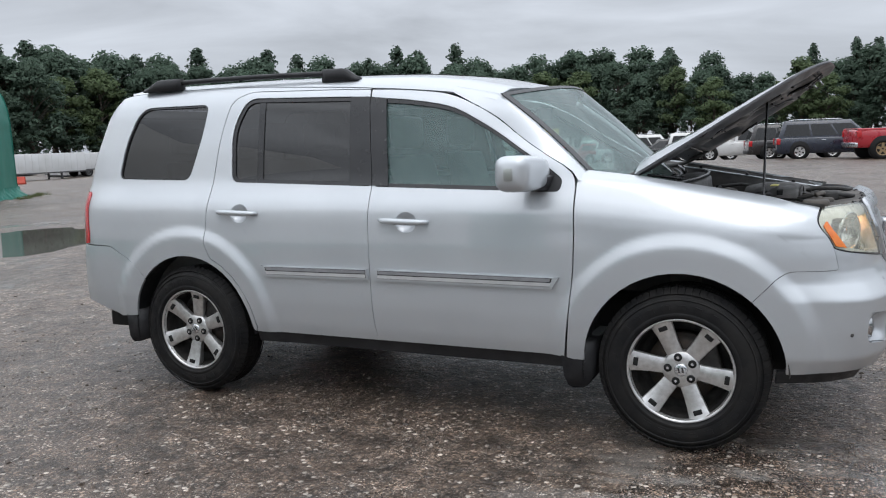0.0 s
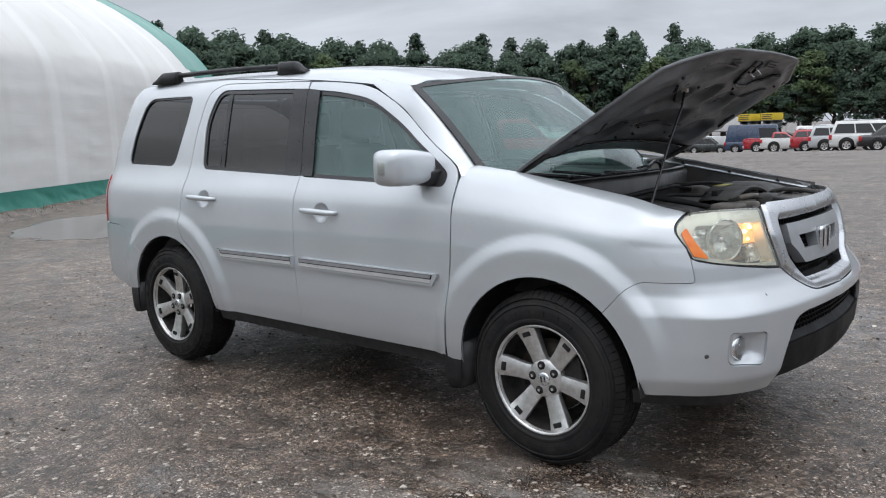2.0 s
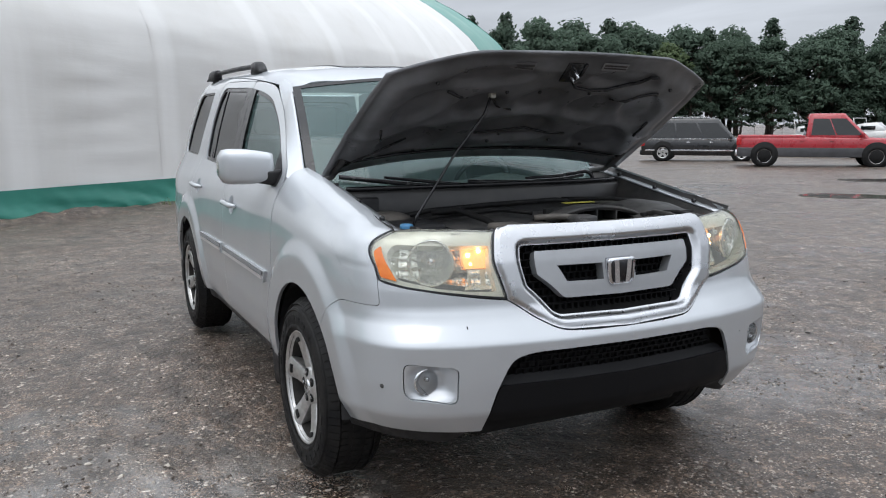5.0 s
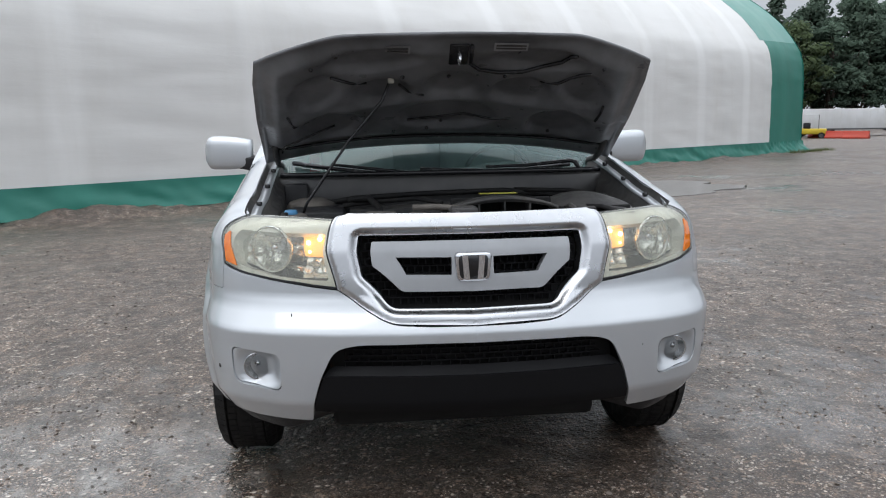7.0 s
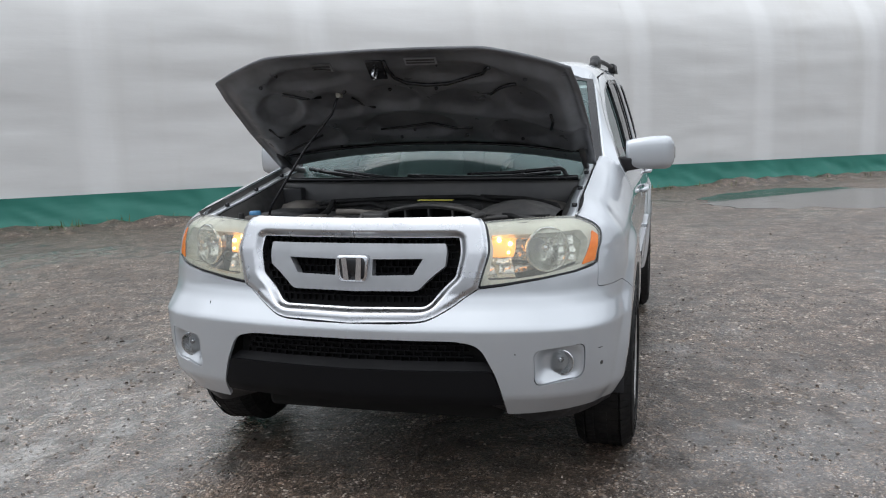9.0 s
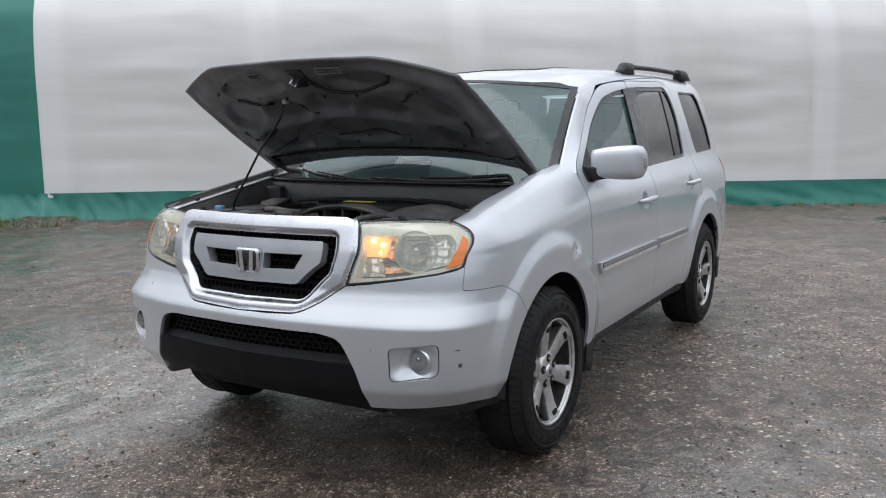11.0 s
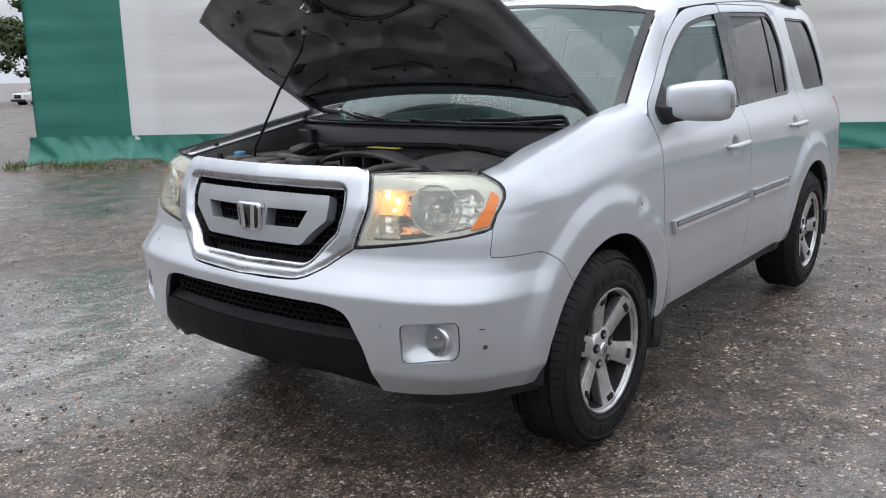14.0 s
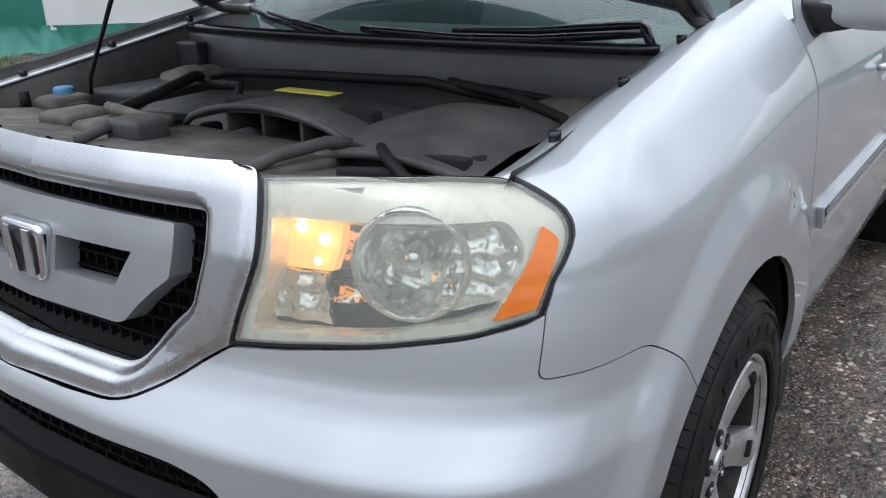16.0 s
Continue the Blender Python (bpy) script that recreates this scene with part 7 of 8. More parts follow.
def far_wheel(parent, x, y, r, rim_mat):
    side_sign = 1 if y > 0 else -1
    w = new("wheel")
    w.parent = parent
    bm = bmesh.new()
    lathe(bm, [(r * 0.62, -0.11), (r * 0.9, -0.115), (r, -0.07), (r, 0.07), (r * 0.9, 0.115), (r * 0.62, 0.11), (r * 0.60, 0.03), (0.01, 0.03)], "y", 28)
    part("tyre", fix_normals(bm), rubber, w)
    bm = bmesh.new()
    lathe(bm, [(r * 0.63, 0.112), (r * 0.55, 0.095), (r * 0.54, 0.05)], "y", 28)
    for k in range(5):
        rot = Matrix.Rotation(2 * math.pi * k / 5, 4, "Y")
        box(bm, -0.055, 0.055, 0.07, 0.100, 0.03, r * 0.58, 0.0, rot)
    lathe(bm, [(0.001, 0.095), (0.06, 0.092), (0.07, 0.06)], "y", 16)
    part("rim", fix_normals(bm), rim_mat, w, smooth=False)
    w.matrix_basis = pose(x, y, r - 0.01, 0, 0, 0 if side_sign > 0 else 180)


def build_vehicle(name, label, color, heading, x, y, kind="suv", length=4.7, width=1.86, height=1.75, wheel=0.36, rim=None, lower=None, lift=0.0):
    """A parked vehicle: x and y of its middle, heading in degrees. Nose towards its own +x."""
    v = thing(name, label, "van" if kind == "van" else "pickup" if kind == "pickup" else "car", "vehicles parked across the yard", pose(x, y, slope(x, y), 0, 0, heading))
    L, W = length, width / 2
    clear = 0.26 + lift
    belt = clear + (0.74 if kind != "sedan" else 0.62)
    hood_z = belt - 0.04
    roof = height + lift
    axle = (L / 2 - 0.92, -L / 2 + 0.98)
    ws0 = L / 2 - 1.15                               # foot of the windscreen
    if kind == "van":
        ws0, hood_z = L / 2 - 0.75, belt
    tail = -L / 2
    # lower body as a loft of sections along x
    stations = [(L / 2, 0.80, 0.72), (L / 2 - 0.10, 0.94, 0.90), (L / 2 - 0.45, 1.0, 0.97), (ws0, 1.0, 1.0), (0.0, 1.0, 1.0), (tail + 0.35, 1.0, 1.0), (tail + 0.06, 0.97, 0.98), (tail, 0.90, 0.9)]
    rings = []
    for sx, sw, sh in stations:
        top = clear + (hood_z - clear) * sh if sx >= ws0 else clear + (belt - clear) * sh
        w = W * sw
        rings.append([(sx, w * 0.93, clear), (sx, w, clear + 0.18), (sx, w, top - 0.22), (sx, w * 0.965, top - 0.05), (sx, w * 0.90, top), (sx, 0, top + 0.02), (sx, -w * 0.90, top), (sx, -w * 0.965, top - 0.05), (sx, -w, top - 0.22), (sx, -w, clear + 0.18), (sx, -w * 0.93, clear)])
    bm = bmesh.new()
    loft(bm, rings)
    shell = soft(part("body", fix_normals(bm), color, v), 0.02)
    # cabin
    if kind == "pickup":
        back_base, back_top = -0.45, -0.35
    elif kind == "sedan":
        back_base, back_top = tail + 0.55, tail + 1.25
    else:
        back_base, back_top = tail + 0.06, tail + 0.30
    front_top = ws0 - 0.78 if kind != "van" else ws0 - 0.55
    lo, hi = W * 0.94, W * 0.76
    bm = bmesh.new()
    rings = []
    for t in (0.0, 0.5, 0.92, 1.0):
        q = min(t / 0.92, 1.0)
        w = lo + (hi - lo) * q - (0.06 if t == 1.0 else 0)
        z = belt - 0.05 + (roof - belt + 0.05) * (t if t < 1 else 1.0)
        x0 = back_base + (back_top - back_base) * q + (0.05 if t == 1.0 else 0)
        x1 = ws0 + (front_top - ws0) * q - (0.05 if t == 1.0 else 0)
        rings.append([(x0, -w * 0.95, z), (x0 + 0.12, -w, z), (x1 - 0.12, -w, z), (x1, -w * 0.9, z), (x1, w * 0.9, z), (x1 - 0.12, w, z), (x0 + 0.12, w, z), (x0, w * 0.95, z)])
    loft(bm, rings)
    cab = soft(part("cabin", fix_normals(bm), color, v), 0.02)

    def at_t(t, end):
        return (back_base + (back_top - back_base) * t) if end == 0 else (ws0 + (front_top - ws0) * t)
    t0, t1 = 0.13, 0.86
    zed = lambda t: belt - 0.05 + (roof - belt + 0.05) * t * 0.92
    wid = lambda t: lo + (hi - lo) * t
    cuts_x = [0.0, 0.36, 0.68, 1.0] if kind in ("suv",) else [0.0, 0.5, 1.0] if kind in ("sedan", "pickup") else [0.62, 1.0]
    for sgn in (-1, 1):
        for ca, cb in zip(cuts_x, cuts_x[1:]):
            q = []
            for t, c in ((t0, ca), (t0, cb), (t1, cb), (t1, ca)):
                a, b = at_t(t, 0) + 0.14, at_t(t, 1) - 0.13
                c2 = c + (0.012 if c == ca else -0.012)
                q.append(Vector((a + (b - a) * c2, sgn * (wid(t) + 0.004), zed(t))))
            bm = bmesh.new()
            loft(bm, [[tuple(p) for p in q], [(p.x, p.y - sgn * 0.02, p.z) for p in q]])
            part("side_window", fix_normals(bm), car_glass, cab, smooth=False)
    for end, sgn in ((1, 1), (0, -1)):
        if kind == "van" and end == 0:
            continue
        q = [Vector((at_t(t, end) + sgn * 0.006, s * wid(t) * 0.84, zed(t))) for t, s in ((t0, -1), (t0, 1), (t1, 1), (t1, -1))]
        bm = bmesh.new()
        loft(bm, [[tuple(p) for p in q], [(p.x - sgn * 0.02, p.y, p.z) for p in q]])
        part("windscreen" if end else "rear_window", fix_normals(bm), car_glass, cab, smooth=False)
    if kind == "pickup":                             # open load bed
        bm = bmesh.new()
        box(bm, tail + 0.08, back_base - 0.06, -W * 0.80, W * 0.80, belt - 0.42, belt + 0.026, 0.0)
        part("load_bed", bm, dark_void, v)
        for sgn in (-1, 1):
            bm = bmesh.new()
            box(bm, tail + 0.02, back_base - 0.03, min(sgn * W * 0.80, sgn * W * 0.955), max(sgn * W * 0.80, sgn * W * 0.955), belt - 0.10, belt + 0.05, 0.02)
            part("bed_rail", bm, color, v)
    if lower:
        for sgn in (-1, 1):
            bm = bmesh.new()
            box(bm, tail + 0.02, L / 2 - 0.12, min(sgn * (W - 0.03), sgn * (W + 0.012)), max(sgn * (W - 0.03), sgn * (W + 0.012)), clear, clear + 0.34, 0.02)
            part("lower_cladding", bm, lower, v)
    for ax in axle:
        for sgn in (-1, 1):
            bm = bmesh.new()
            cylinder(bm, (ax, sgn * (W - 0.25), wheel + 0.03), (ax, sgn * (W + (0.018 if lower else 0.006)), wheel + 0.03), wheel * 1.2, n=28)
            part("wheel_arch", bm, dark_void, v)
            far_wheel(v, ax, sgn * (W - 0.09), wheel, rim or alloy)
    for sgn in (-1, 1):
        bm = bmesh.new()
        box(bm, L / 2 - 0.24, L / 2 - 0.03, min(sgn * W * 0.52, sgn * W * 0.90), max(sgn * W * 0.52, sgn * W * 0.90), hood_z - 0.30, hood_z - 0.12, 0.03)
        part("head_lamp", bm, reflector, v)
        bm = bmesh.new()
        box(bm, tail - 0.012, tail + 0.16, min(sgn * W * 0.80, sgn * (W + 0.003)), max(sgn * W * 0.80, sgn * (W + 0.003)), belt - 0.32, belt - 0.04, 0.02)
        part("tail_lamp", bm, red_lens, v)
        bm = bmesh.new()
        box(bm, ws0 - 0.32, ws0 - 0.20, min(sgn * (W - 0.02), sgn * (W + 0.19)), max(sgn * (W - 0.02), sgn * (W + 0.19)), belt + 0.0, belt + 0.15, 0.03)
        part("door_mirror", bm, color, v)
        for hx in (0.35, -0.65):
            bm = bmesh.new()
            box(bm, hx, hx + 0.17, min(sgn * (W - 0.01), sgn * (W + 0.02)), max(sgn * (W - 0.01), sgn * (W + 0.02)), belt - 0.16, belt - 0.125, 0.006)
            part("handle", bm, satin if color is black_paint or color is navy_paint else color, v)
    bm = bmesh.new()
    box(bm, L / 2 - 0.10, L / 2 + 0.05, -W * 0.9, W * 0.9, clear, clear + 0.20, 0.04)
    part("front_bumper", bm, black_plastic, v)
    bm = bmesh.new()
    box(bm, L / 2 - 0.06, L / 2 + 0.012, -W * 0.45, W * 0.45, clear + 0.26, hood_z - 0.16, 0.02)
    part("grille", bm, gloss_black, v)
    bm = bmesh.new()
    box(bm, tail - 0.06, tail + 0.08, -W * 0.92, W * 0.92, clear + 0.02, clear + 0.22, 0.04)
    part("rear_bumper", bm, black_plastic if kind != "pickup" else satin, v)
    if kind == "suv":
        for sgn in (-1, 1):
            bm = bmesh.new()
            tube(bm, [(back_top + 0.3, sgn * hi * 0.86, roof + 0.005), (back_top + 0.42, sgn * hi * 0.86, roof + 0.05), (front_top - 0.5, sgn * hi * 0.86, roof + 0.05), (front_top - 0.38, sgn * hi * 0.86, roof)], 0.018, 6)
            part("roof_rail", fix_normals(bm), satin, v)
    return v


def afar(x, y, most=1.45):
    """Where the line of sight over x, y on the level yard meets the falling ground beyond it."""
    flat_z = slope(x, y) + falls_north(x, y)
    for k in np.linspace(1.0, most, 300):
        qx, qy = 1.8 + (x - 1.8) * k, -4.0 + (y + 4.0) * k
        if 1.4 + (flat_z - 1.4) * k <= slope(qx, qy):
            break
    return qx, qy


def from_wheel(x, y, heading, length):
    """Middle of a vehicle whose right rear wheel stands at x, y."""
    a = radians(heading)
    d, w = length / 2 - 0.98, 0.8
    return x + d * math.cos(a) - w * math.sin(a), y + d * math.sin(a) + w * math.cos(a)


H = 12
row = [
    ("pickup_truck", "lifted red pickup truck with tan wheels", red_paint, 2.5, 34.1, 1.00, dict(kind="pickup", length=5.6, width=1.95, height=1.85, wheel=0.42, rim=tan_rim, lift=0.22)),
    ("minivan", "dark navy minivan with bright trim", navy_paint, -0.7, 36.7, 1.00, dict(kind="suv", length=5.1, width=1.95, height=1.74)),
    ("suv", "dark brown sport utility car with a red tail lamp", brown_paint, -1.95, 37.3, 1.08, dict(kind="suv", length=4.9, height=1.76)),
    ("pickup_truck", "battered white pickup truck without its tailgate", white_paint, -4.5, 36.8, 1.14, dict(kind="pickup", length=5.4, width=1.95, height=1.82)),
    ("suv", "white sport utility car in the parked row", white_paint, -5.9, 38.2, 1.23, dict(kind="suv", length=4.7)),
    ("sedan", "black sedan in the parked row", black_paint, -7.4, 38.6, 1.24, dict(kind="sedan", length=4.8, height=1.45, wheel=0.33)),
    ("suv", "white sport utility car with roof rails", white_paint, -8.8, 38.9, 1.25, dict(kind="suv", length=5.0, height=1.78)),
    ("suv", "pale silver sport utility car in the parked row", silver_far, -9.7, 38.5, 1.36, dict(kind="suv", length=4.6, height=1.68)),
    ("hatchback", "small red hatchback in the parked row", red_paint, -10.25, 37.4, 1.45, dict(kind="suv", length=4.1, height=1.5, wheel=0.33)),
    ("pickup_truck", "white pickup truck with a dark bed", white_paint, -11.6, 37.0, 1.55, dict(kind="pickup", length=5.7, width=1.98, height=1.9)),
    ("pickup_truck", "low red pickup truck beside a van", red_paint, -12.25, 36.5, 1.57, dict(kind="pickup", length=4.9, width=1.75, height=1.5)),
    ("cargo_van", "dark blue cargo van with blank sides", blue_paint, -13.1, 36.0, 1.86, dict(kind="van", length=5.7, width=2.05, height=2.5)),
    ("suv", "dark green sport utility car by the van", forest_paint, -15.8, 37.4, 2.00, dict(kind="suv", length=4.5, height=1.68)),
    ("suv", "black sport utility car by the van", black_paint, -16.9, 37.9, 2.10, dict(kind="suv", length=4.6, height=1.70)),
    ("suv", "white sport utility car with dark windows", white_paint, -20.9, 43.8, 2.00, dict(kind="suv", length=4.9, height=1.82)),
]
for name, label, color, x, y, k, more in row:
    h = H + 5 * math.sin(x * 3.1)
    x, y = 1.8 + (x - 1.8) * k, -4.0 + (y + 4.0) * k
    cx, cy = from_wheel(x, y, h, more.get("length", 4.7))
    build_vehicle(name, label, color, h, cx, cy, **more)
build_vehicle("pickup_truck", "red crew-cab pickup truck with grey lower cladding", red_paint, 44, -18.4, 24.4, "pickup", 5.65, 1.95, 1.84, 0.40, alloy, worn("grey_cladding", (0.05, 0.05, 0.055), (0.08, 0.08, 0.085), (0.5, 0.7), 3.0), 0.10)
big = build_vehicle("suv", "large black sport utility car with chrome wheels and roof rack", black_paint, 44, -25.6, 25.6, "suv", 5.3, 1.98, 1.92, 0.40)
for sgn in (-1, 1):
    for z0, z1 in ((0.46, 0.52), (0.985, 1.015)):
        bm = bmesh.new()
        box(bm, -2.45, 2.0, min(sgn * 0.975, sgn * 1.002), max(sgn * 0.975, sgn * 1.002), z0, z1, 0.004)
        part("trim_strip", bm, bright_trim, big)
for k in range(3):
    bm = bmesh.new()
    box(bm, -1.9 + k * 0.9, -1.84 + k * 0.9, -0.68, 0.68, 1.96, 2.0, 0.008)
    part("rack_bar", bm, white_sheet, big)
build_vehicle("hatchback", "white hatchback beyond the building's end", white_paint, 10, -29.5, -62.0, "suv", 4.4, 1.8, 1.5, 0.33)
build_vehicle("sedan", "white sedan beyond the building's end", white_paint, 14, -27.0, -70.0, "suv", 4.6, 1.8, 1.6, 0.33)


def build_trailer(label, x, y, turn, length, width, z0, z1, mat, legs=True, ribs=True):
    if y > 55 and x > -60:
        x, y = afar(x, y)
    t = thing("box_trailer", label, "trailer", "box trailers at the yard's edge", pose(x, y, slope(x, y), 0, 0, turn))
    bm = bmesh.new()
    box(bm, -length / 2, length / 2, -width / 2, width / 2, z0, z1, 0.03)
    part("box", bm, mat, t)
    if ribs:
        for k in range(int(length / 0.6)):
            for sgn in (-1, 1):
                bm = bmesh.new()
                rx = -length / 2 + 0.3 + 0.6 * k
                box(bm, rx - 0.02, rx + 0.02, min(sgn * width / 2, sgn * (width / 2 + 0.015)), max(sgn * width / 2, sgn * (width / 2 + 0.015)), z0 + 0.1, z1 - 0.1)
                part("side_rib", bm, mat, t, smooth=False)
    bm = bmesh.new()
    box(bm, -length / 2 - 0.01, length / 2 + 0.01, -width / 2 - 0.012, width / 2 + 0.012, z0, z0 + 0.12, 0.01)
    part("bottom_rail", bm, grey_steel, t)
    if legs:
        for lx in (length / 2 - 2.2,):
            for sgn in (-1, 1):
                bm = bmesh.new()
                box(bm, lx - 0.07, lx + 0.07, sgn * width * 0.38 - 0.07, sgn * width * 0.38 + 0.07, 0.0, z0 + 0.02, 0.01)
                part("landing_leg", bm, grey_steel, t)
        for lx in (-length / 2 + 1.2, -length / 2 + 2.4):
            for sgn in (-1, 1):
                far_wheel(t, lx, sgn * (width / 2 - 0.16), 0.48, grey_steel)
    else:
        for lx in (-length * 0.3, length * 0.3):
            bm = bmesh.new()
            box(bm, lx - 0.15, lx + 0.15, -width * 0.45, width * 0.45, 0.0, z0 + 0.01)
            part("skid", bm, grey_steel, t)
    return t


build_trailer("long white box trailer on landing legs", -61.2, 42.0, 84, 12.5, 2.5, 0.55, 2.25, white_sheet)
build_trailer("long white box trailer behind another", -62.5, 55.5, 84, 12.0, 2.5, 0.6, 2.2, white_sheet)
build_trailer("white storage container on the ground", -69.5, 54.5, -30, 9.5, 2.4, 0.12, 1.75, white_sheet, False, False)
build_trailer("white storage container on skids", -87.5, 62.8, -12, 4.2, 2.4, 0.12, 2.4, white_sheet, False)
build_trailer("small white box trailer near the trees", -56.4, 105.6, 30, 3.4, 2.4, 0.4, 3.6, white_sheet, False, False)
build_trailer("long white box trailer parked by the trees", -46.0, 101.0, -20, 13.0, 2.5, 1.1, 3.8, white_sheet)
build_trailer("long white box trailer by a truck", -39.0, 98.0, -25, 12.0, 2.5, 1.1, 3.7, white_sheet)
build_trailer("tan storage container behind the parked row", -9.5, 60.0, -20, 6.0, 2.4, 0.15, 1.7, tan_sheet, False)
build_trailer("white box trailer behind the parked row", -14.5, 58.0, -25, 7.0, 2.5, 0.5, 1.65, white_sheet)
build_trailer("white box trailer behind the parked row", -25.0, 60.0, -25, 6.0, 2.5, 0.5, 1.7, white_sheet)
for x, y in ((-32.4, 91.5), (-29.6, 90.8)):          # yellow sign boxes with unreadable lettering
    t = build_trailer("yellow box body with dark lettering", x, y, -22, 2.7, 2.2, 2.7, 3.95, yellow_sheet, False, False)
    for k in range(3):
        bm = bmesh.new()
        box(bm, -1.0, 1.0 - 0.3 * (k % 2), -1.118, -1.10, 3.62 - 0.30 * k, 3.75 - 0.30 * k)
        part("lettering_bar", bm, dusty_plastic, t, smooth=False)


def build_semi(x, y, turn):
    x, y = afar(x, y)
    t = thing("truck_tractor", "white long-nosed truck tractor near the trees", "truck", "", pose(x, y, slope(x, y), 0, 0, turn))
    bm = bmesh.new()
    loft(bm, [[(a, -1.2, 0.8), (b, -1.2, 3.4), (b, 1.2, 3.4), (a, 1.2, 0.8)] for a, b in ((-1.6, -1.5), (1.0, 0.5))])
    soft(part("cab", fix_normals(bm), white_paint, t), 0.12)
    bm = bmesh.new()
    box(bm, 0.8, 2.7, -0.95, 0.95, 0.7, 1.95, 0.15)
    part("hood", bm, white_paint, t)
    bm = bmesh.new()
    box(bm, 2.62, 2.75, -0.55, 0.55, 0.9, 1.8, 0.03)
    part("grille", bm, chrome, t)
    bm = bmesh.new()
    box(bm, 0.62, 0.86, -1.02, 1.02, 2.1, 2.85, 0.03)
    part("windscreen", bm, car_glass, t)
    for lx in (2.0, -1.2, -2.4):
        for sgn in (-1, 1):
            far_wheel(t, lx, sgn * 1.0, 0.5, alloy)


build_semi(-43.0, 95.0, -72)
build_semi(-35.0, 83.6, -72)


def build_boat(label, x, y, turn, length, z0, scale=1.0):
    x, y = afar(x, y)
    b = thing("motor_boat", label, "boat", "boats on trailers", pose(x, y, slope(x, y), 0, 0, turn) @ Matrix.Scale(scale, 4))
    bm = bmesh.new()
    rings = []
    for k in range(13):
        t = k / 12
        sx = -length / 2 + length * t
        w = 1.15 * (1 - max(0.0, (t - 0.45) / 0.55) ** 2.2)
        keel = z0 + 0.7 * max(0.0, (t - 0.6) / 0.4) ** 2
        deck = z0 + 0.95 + 0.35 * t
        rings.append([(sx, -w, deck), (sx, -w * 0.88, (deck + keel) / 2), (sx, -0.02, keel), (sx, 0.02, keel), (sx, w * 0.88, (deck + keel) / 2), (sx, w, deck)])
    loft(bm, rings)
    part("hull", fix_normals(bm), white_paint, b)
    bm = bmesh.new()
    loft(bm, [[(-length * 0.12 + dx, -0.75 * k, z0 + 1.0 + dz), (length * 0.22 + dx2, -0.65 * k, z0 + 1.1 + dz), (length * 0.22 + dx2, 0.65 * k, z0 + 1.1 + dz), (-length * 0.12 + dx, 0.75 * k, z0 + 1.0 + dz)] for dz, k, dx, dx2 in ((0.0, 1.0, 0.0, 0.0), (0.62, 0.8, 0.1, -0.7))])
    part("cuddy", fix_normals(bm), white_paint, b)
    bm = bmesh.new()
    box(bm, -length * 0.05, length * 0.12, -0.72, 0.72, z0 + 1.25, z0 + 1.5, 0.03)
    part("cuddy_window", bm, car_glass, b)
    bm = bmesh.new()
    tube(bm, [(-length * 0.1, -0.8, z0 + 1.1), (-length * 0.14, -0.8, z0 + 2.0), (-length * 0.14, 0.8, z0 + 2.0), (-length * 0.1, 0.8, z0 + 1.1)], 0.035, 6)
    part("radar_arch", fix_normals(bm), white_paint, b)
    bm = bmesh.new()
    box(bm, -length * 0.45, length * 0.3, -0.9, -0.8, 0.45, 0.55)
    part("trailer_beam", bm, white_sheet, b)
    bm = bmesh.new()
    box(bm, -length * 0.45, length * 0.3, 0.8, 0.9, 0.45, 0.55)
    part("trailer_beam", bm, white_sheet, b)
    bm = bmesh.new()
    tube(bm, [(length * 0.3, 0.0, 0.5), (length * 0.75, 0.0, 0.5)], 0.06, 6)
    part("draw_bar", fix_normals(bm), white_sheet, b)
    bm = bmesh.new()
    box(bm, -0.1, 0.1, -0.8, 0.8, 0.42, z0 + 0.3)
    part("cradle", bm, grey_steel, b)
    bm = bmesh.new()
    cylinder(bm, (length * 0.68, 0.0, 0.0), (length * 0.68, 0.0, 0.5), 0.05, n=10)
    part("jack_stand", bm, grey_steel, b)
    for sgn in (-1, 1):
        far_wheel(b, -length * 0.1, sgn * 0.95, 0.33, alloy)


build_boat("white motor boat on a trailer beside a red pickup", -23.1, 33.7, 10, 5.2, 0.55, 0.74)
build_boat("white cabin cruiser on a trailer near the trees", -57.0, 97.5, -40, 8.0, 1.0)
build_boat("white motor boat on a trailer with red trim", -26.4, 33.5, 10, 4.6, 0.45, 0.74)


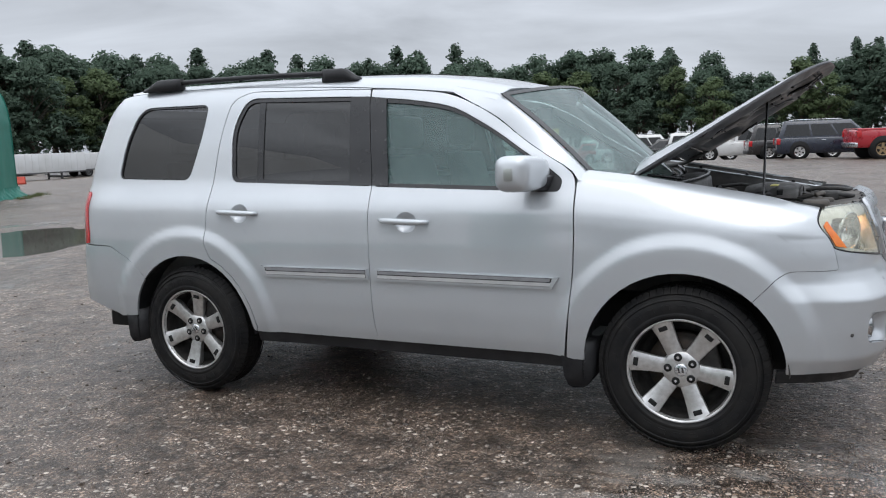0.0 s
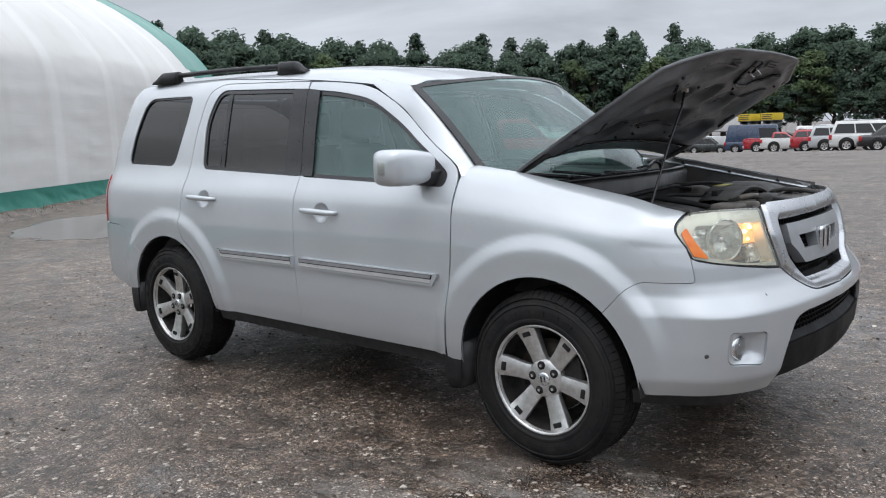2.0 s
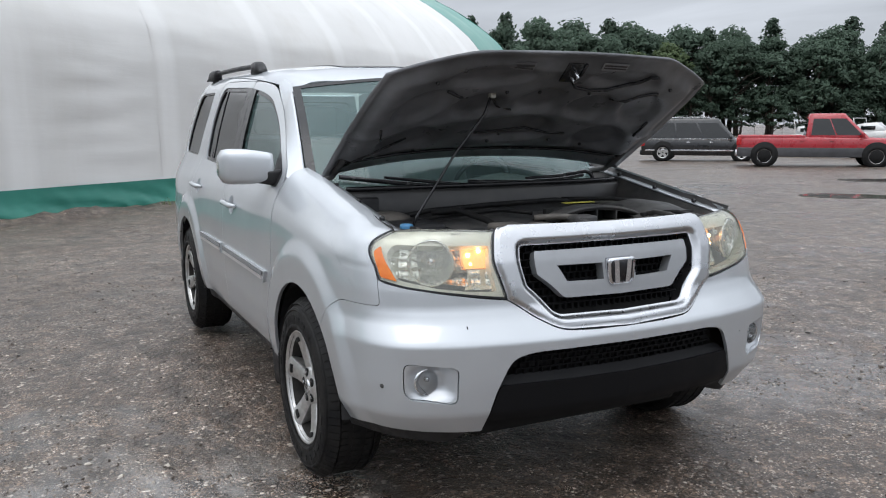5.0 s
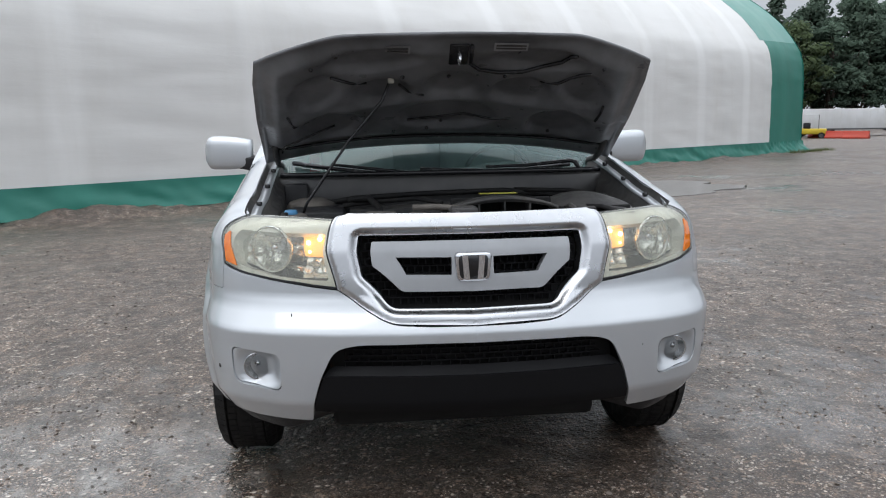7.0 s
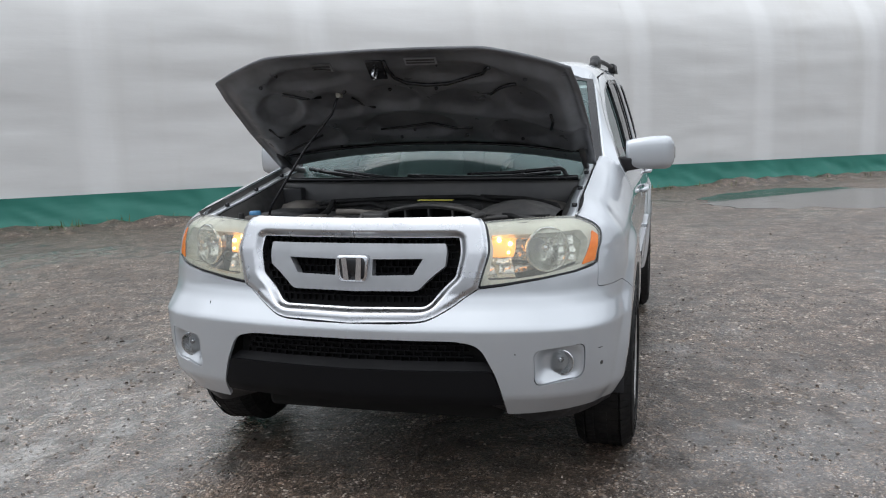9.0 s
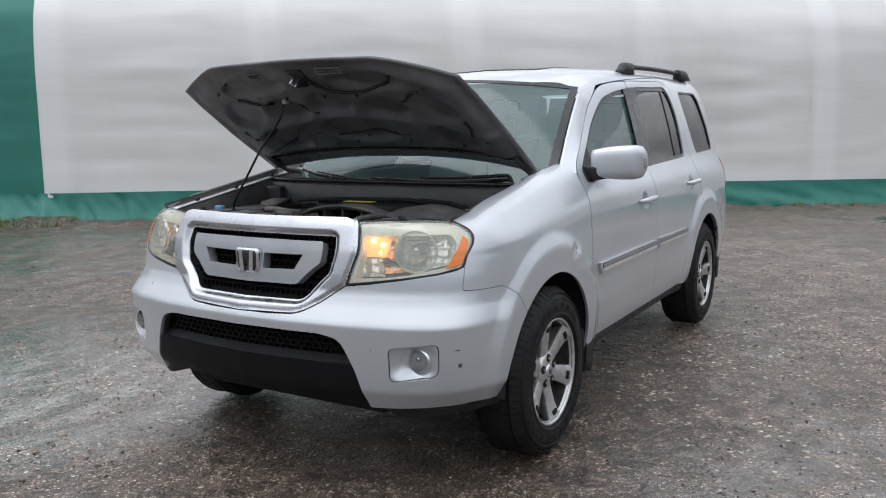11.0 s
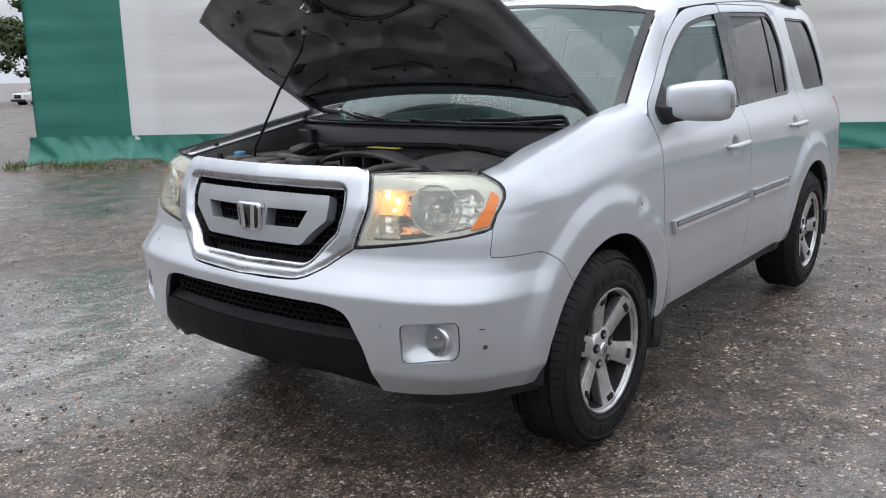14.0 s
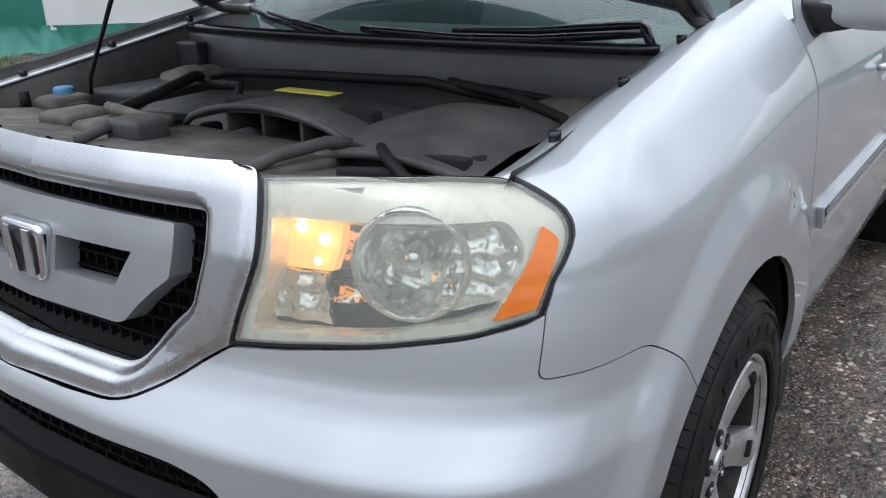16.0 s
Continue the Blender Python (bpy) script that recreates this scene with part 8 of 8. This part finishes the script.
def build_cart(x, y, turn):
    c = thing("golf_cart", "small yellow utility cart with a roof", "cart", "", pose(x, y, slope(x, y), 0, 0, turn))
    bm = bmesh.new()
    box(bm, -1.1, 1.1, -0.55, 0.55, 0.3, 0.72, 0.08)
    part("body", bm, yellow_sheet, c)
    bm = bmesh.new()
    box(bm, -0.7, 0.6, -0.58, 0.58, 1.72, 1.78, 0.02)
    part("roof", bm, white_sheet, c)
    for px_, py_ in ((-0.65, -0.52), (-0.65, 0.52), (0.55, -0.52), (0.55, 0.52)):
        bm = bmesh.new()
        cylinder(bm, (px_, py_, 0.7), (px_, py_, 1.73), 0.02, n=8)
        part("roof_post", bm, grey_steel, c)
    bm = bmesh.new()
    box(bm, -0.5, 0.0, -0.5, 0.5, 0.72, 1.15, 0.06)
    part("seat", bm, black_plastic, c)
    for px_ in (-0.75, 0.75):
        for sgn in (-1, 1):
            far_wheel(c, px_, sgn * 0.5, 0.23, grey_steel)


build_cart(-54.6, 33.1, 60)
for k, (x, y) in enumerate(((-54.6, 33.9), (-53.0, 34.3), (-51.4, 34.7))):
    blk = thing("barrier_block", "red-orange plastic road barrier block", "barrier", "red barriers by the trailers", pose(x, y, slope(x, y), 0, 0, 30 + 6 * k))
    bm = bmesh.new()
    loft(bm, [[(-0.85, -w, z), (0.85, -w, z), (0.85, w, z), (-0.85, w, z)] for z, w in ((0.0, 0.3), (0.12, 0.3), (0.3, 0.14), (0.5, 0.11))])
    soft(part("block", fix_normals(bm), red_sheet, blk), 0.03)
    bm = bmesh.new()
    box(bm, -0.86, 0.86, -0.06, 0.06, 0.499, 0.54, 0.01)
    part("top_rim", bm, red_sheet, blk)
# chain-link fence posts and rails along the wood
fence = thing("fence", "low dark chain-link fence before the trees", "fence", "")
for k in range(34):
    a = radians(92 + k * 1.7)
    d = edge_at(92 + k * 1.7) - 5.2
    bm = bmesh.new()
    cylinder(bm, (d * math.cos(a), d * math.sin(a), slope(d * math.cos(a), d * math.sin(a)) - 0.05), (d * math.cos(a), d * math.sin(a), slope(d * math.cos(a), d * math.sin(a)) + 1.75), 0.035, n=8)
    part("post", bm, grey_steel, fence)
for k in range(33):
    for z in (0.5, 1.1, 1.7):
        p, q = [((edge_at(92 + i * 1.7) - 5.2) * math.cos(radians(92 + i * 1.7)), (edge_at(92 + i * 1.7) - 5.2) * math.sin(radians(92 + i * 1.7)), z + slope((edge_at(92 + i * 1.7) - 5.2) * math.cos(radians(92 + i * 1.7)), 60)) for i in (k, k + 1)]
        bm = bmesh.new()
        cylinder(bm, p, q, 0.016, n=5)
        part("rail", bm, grey_steel, fence)
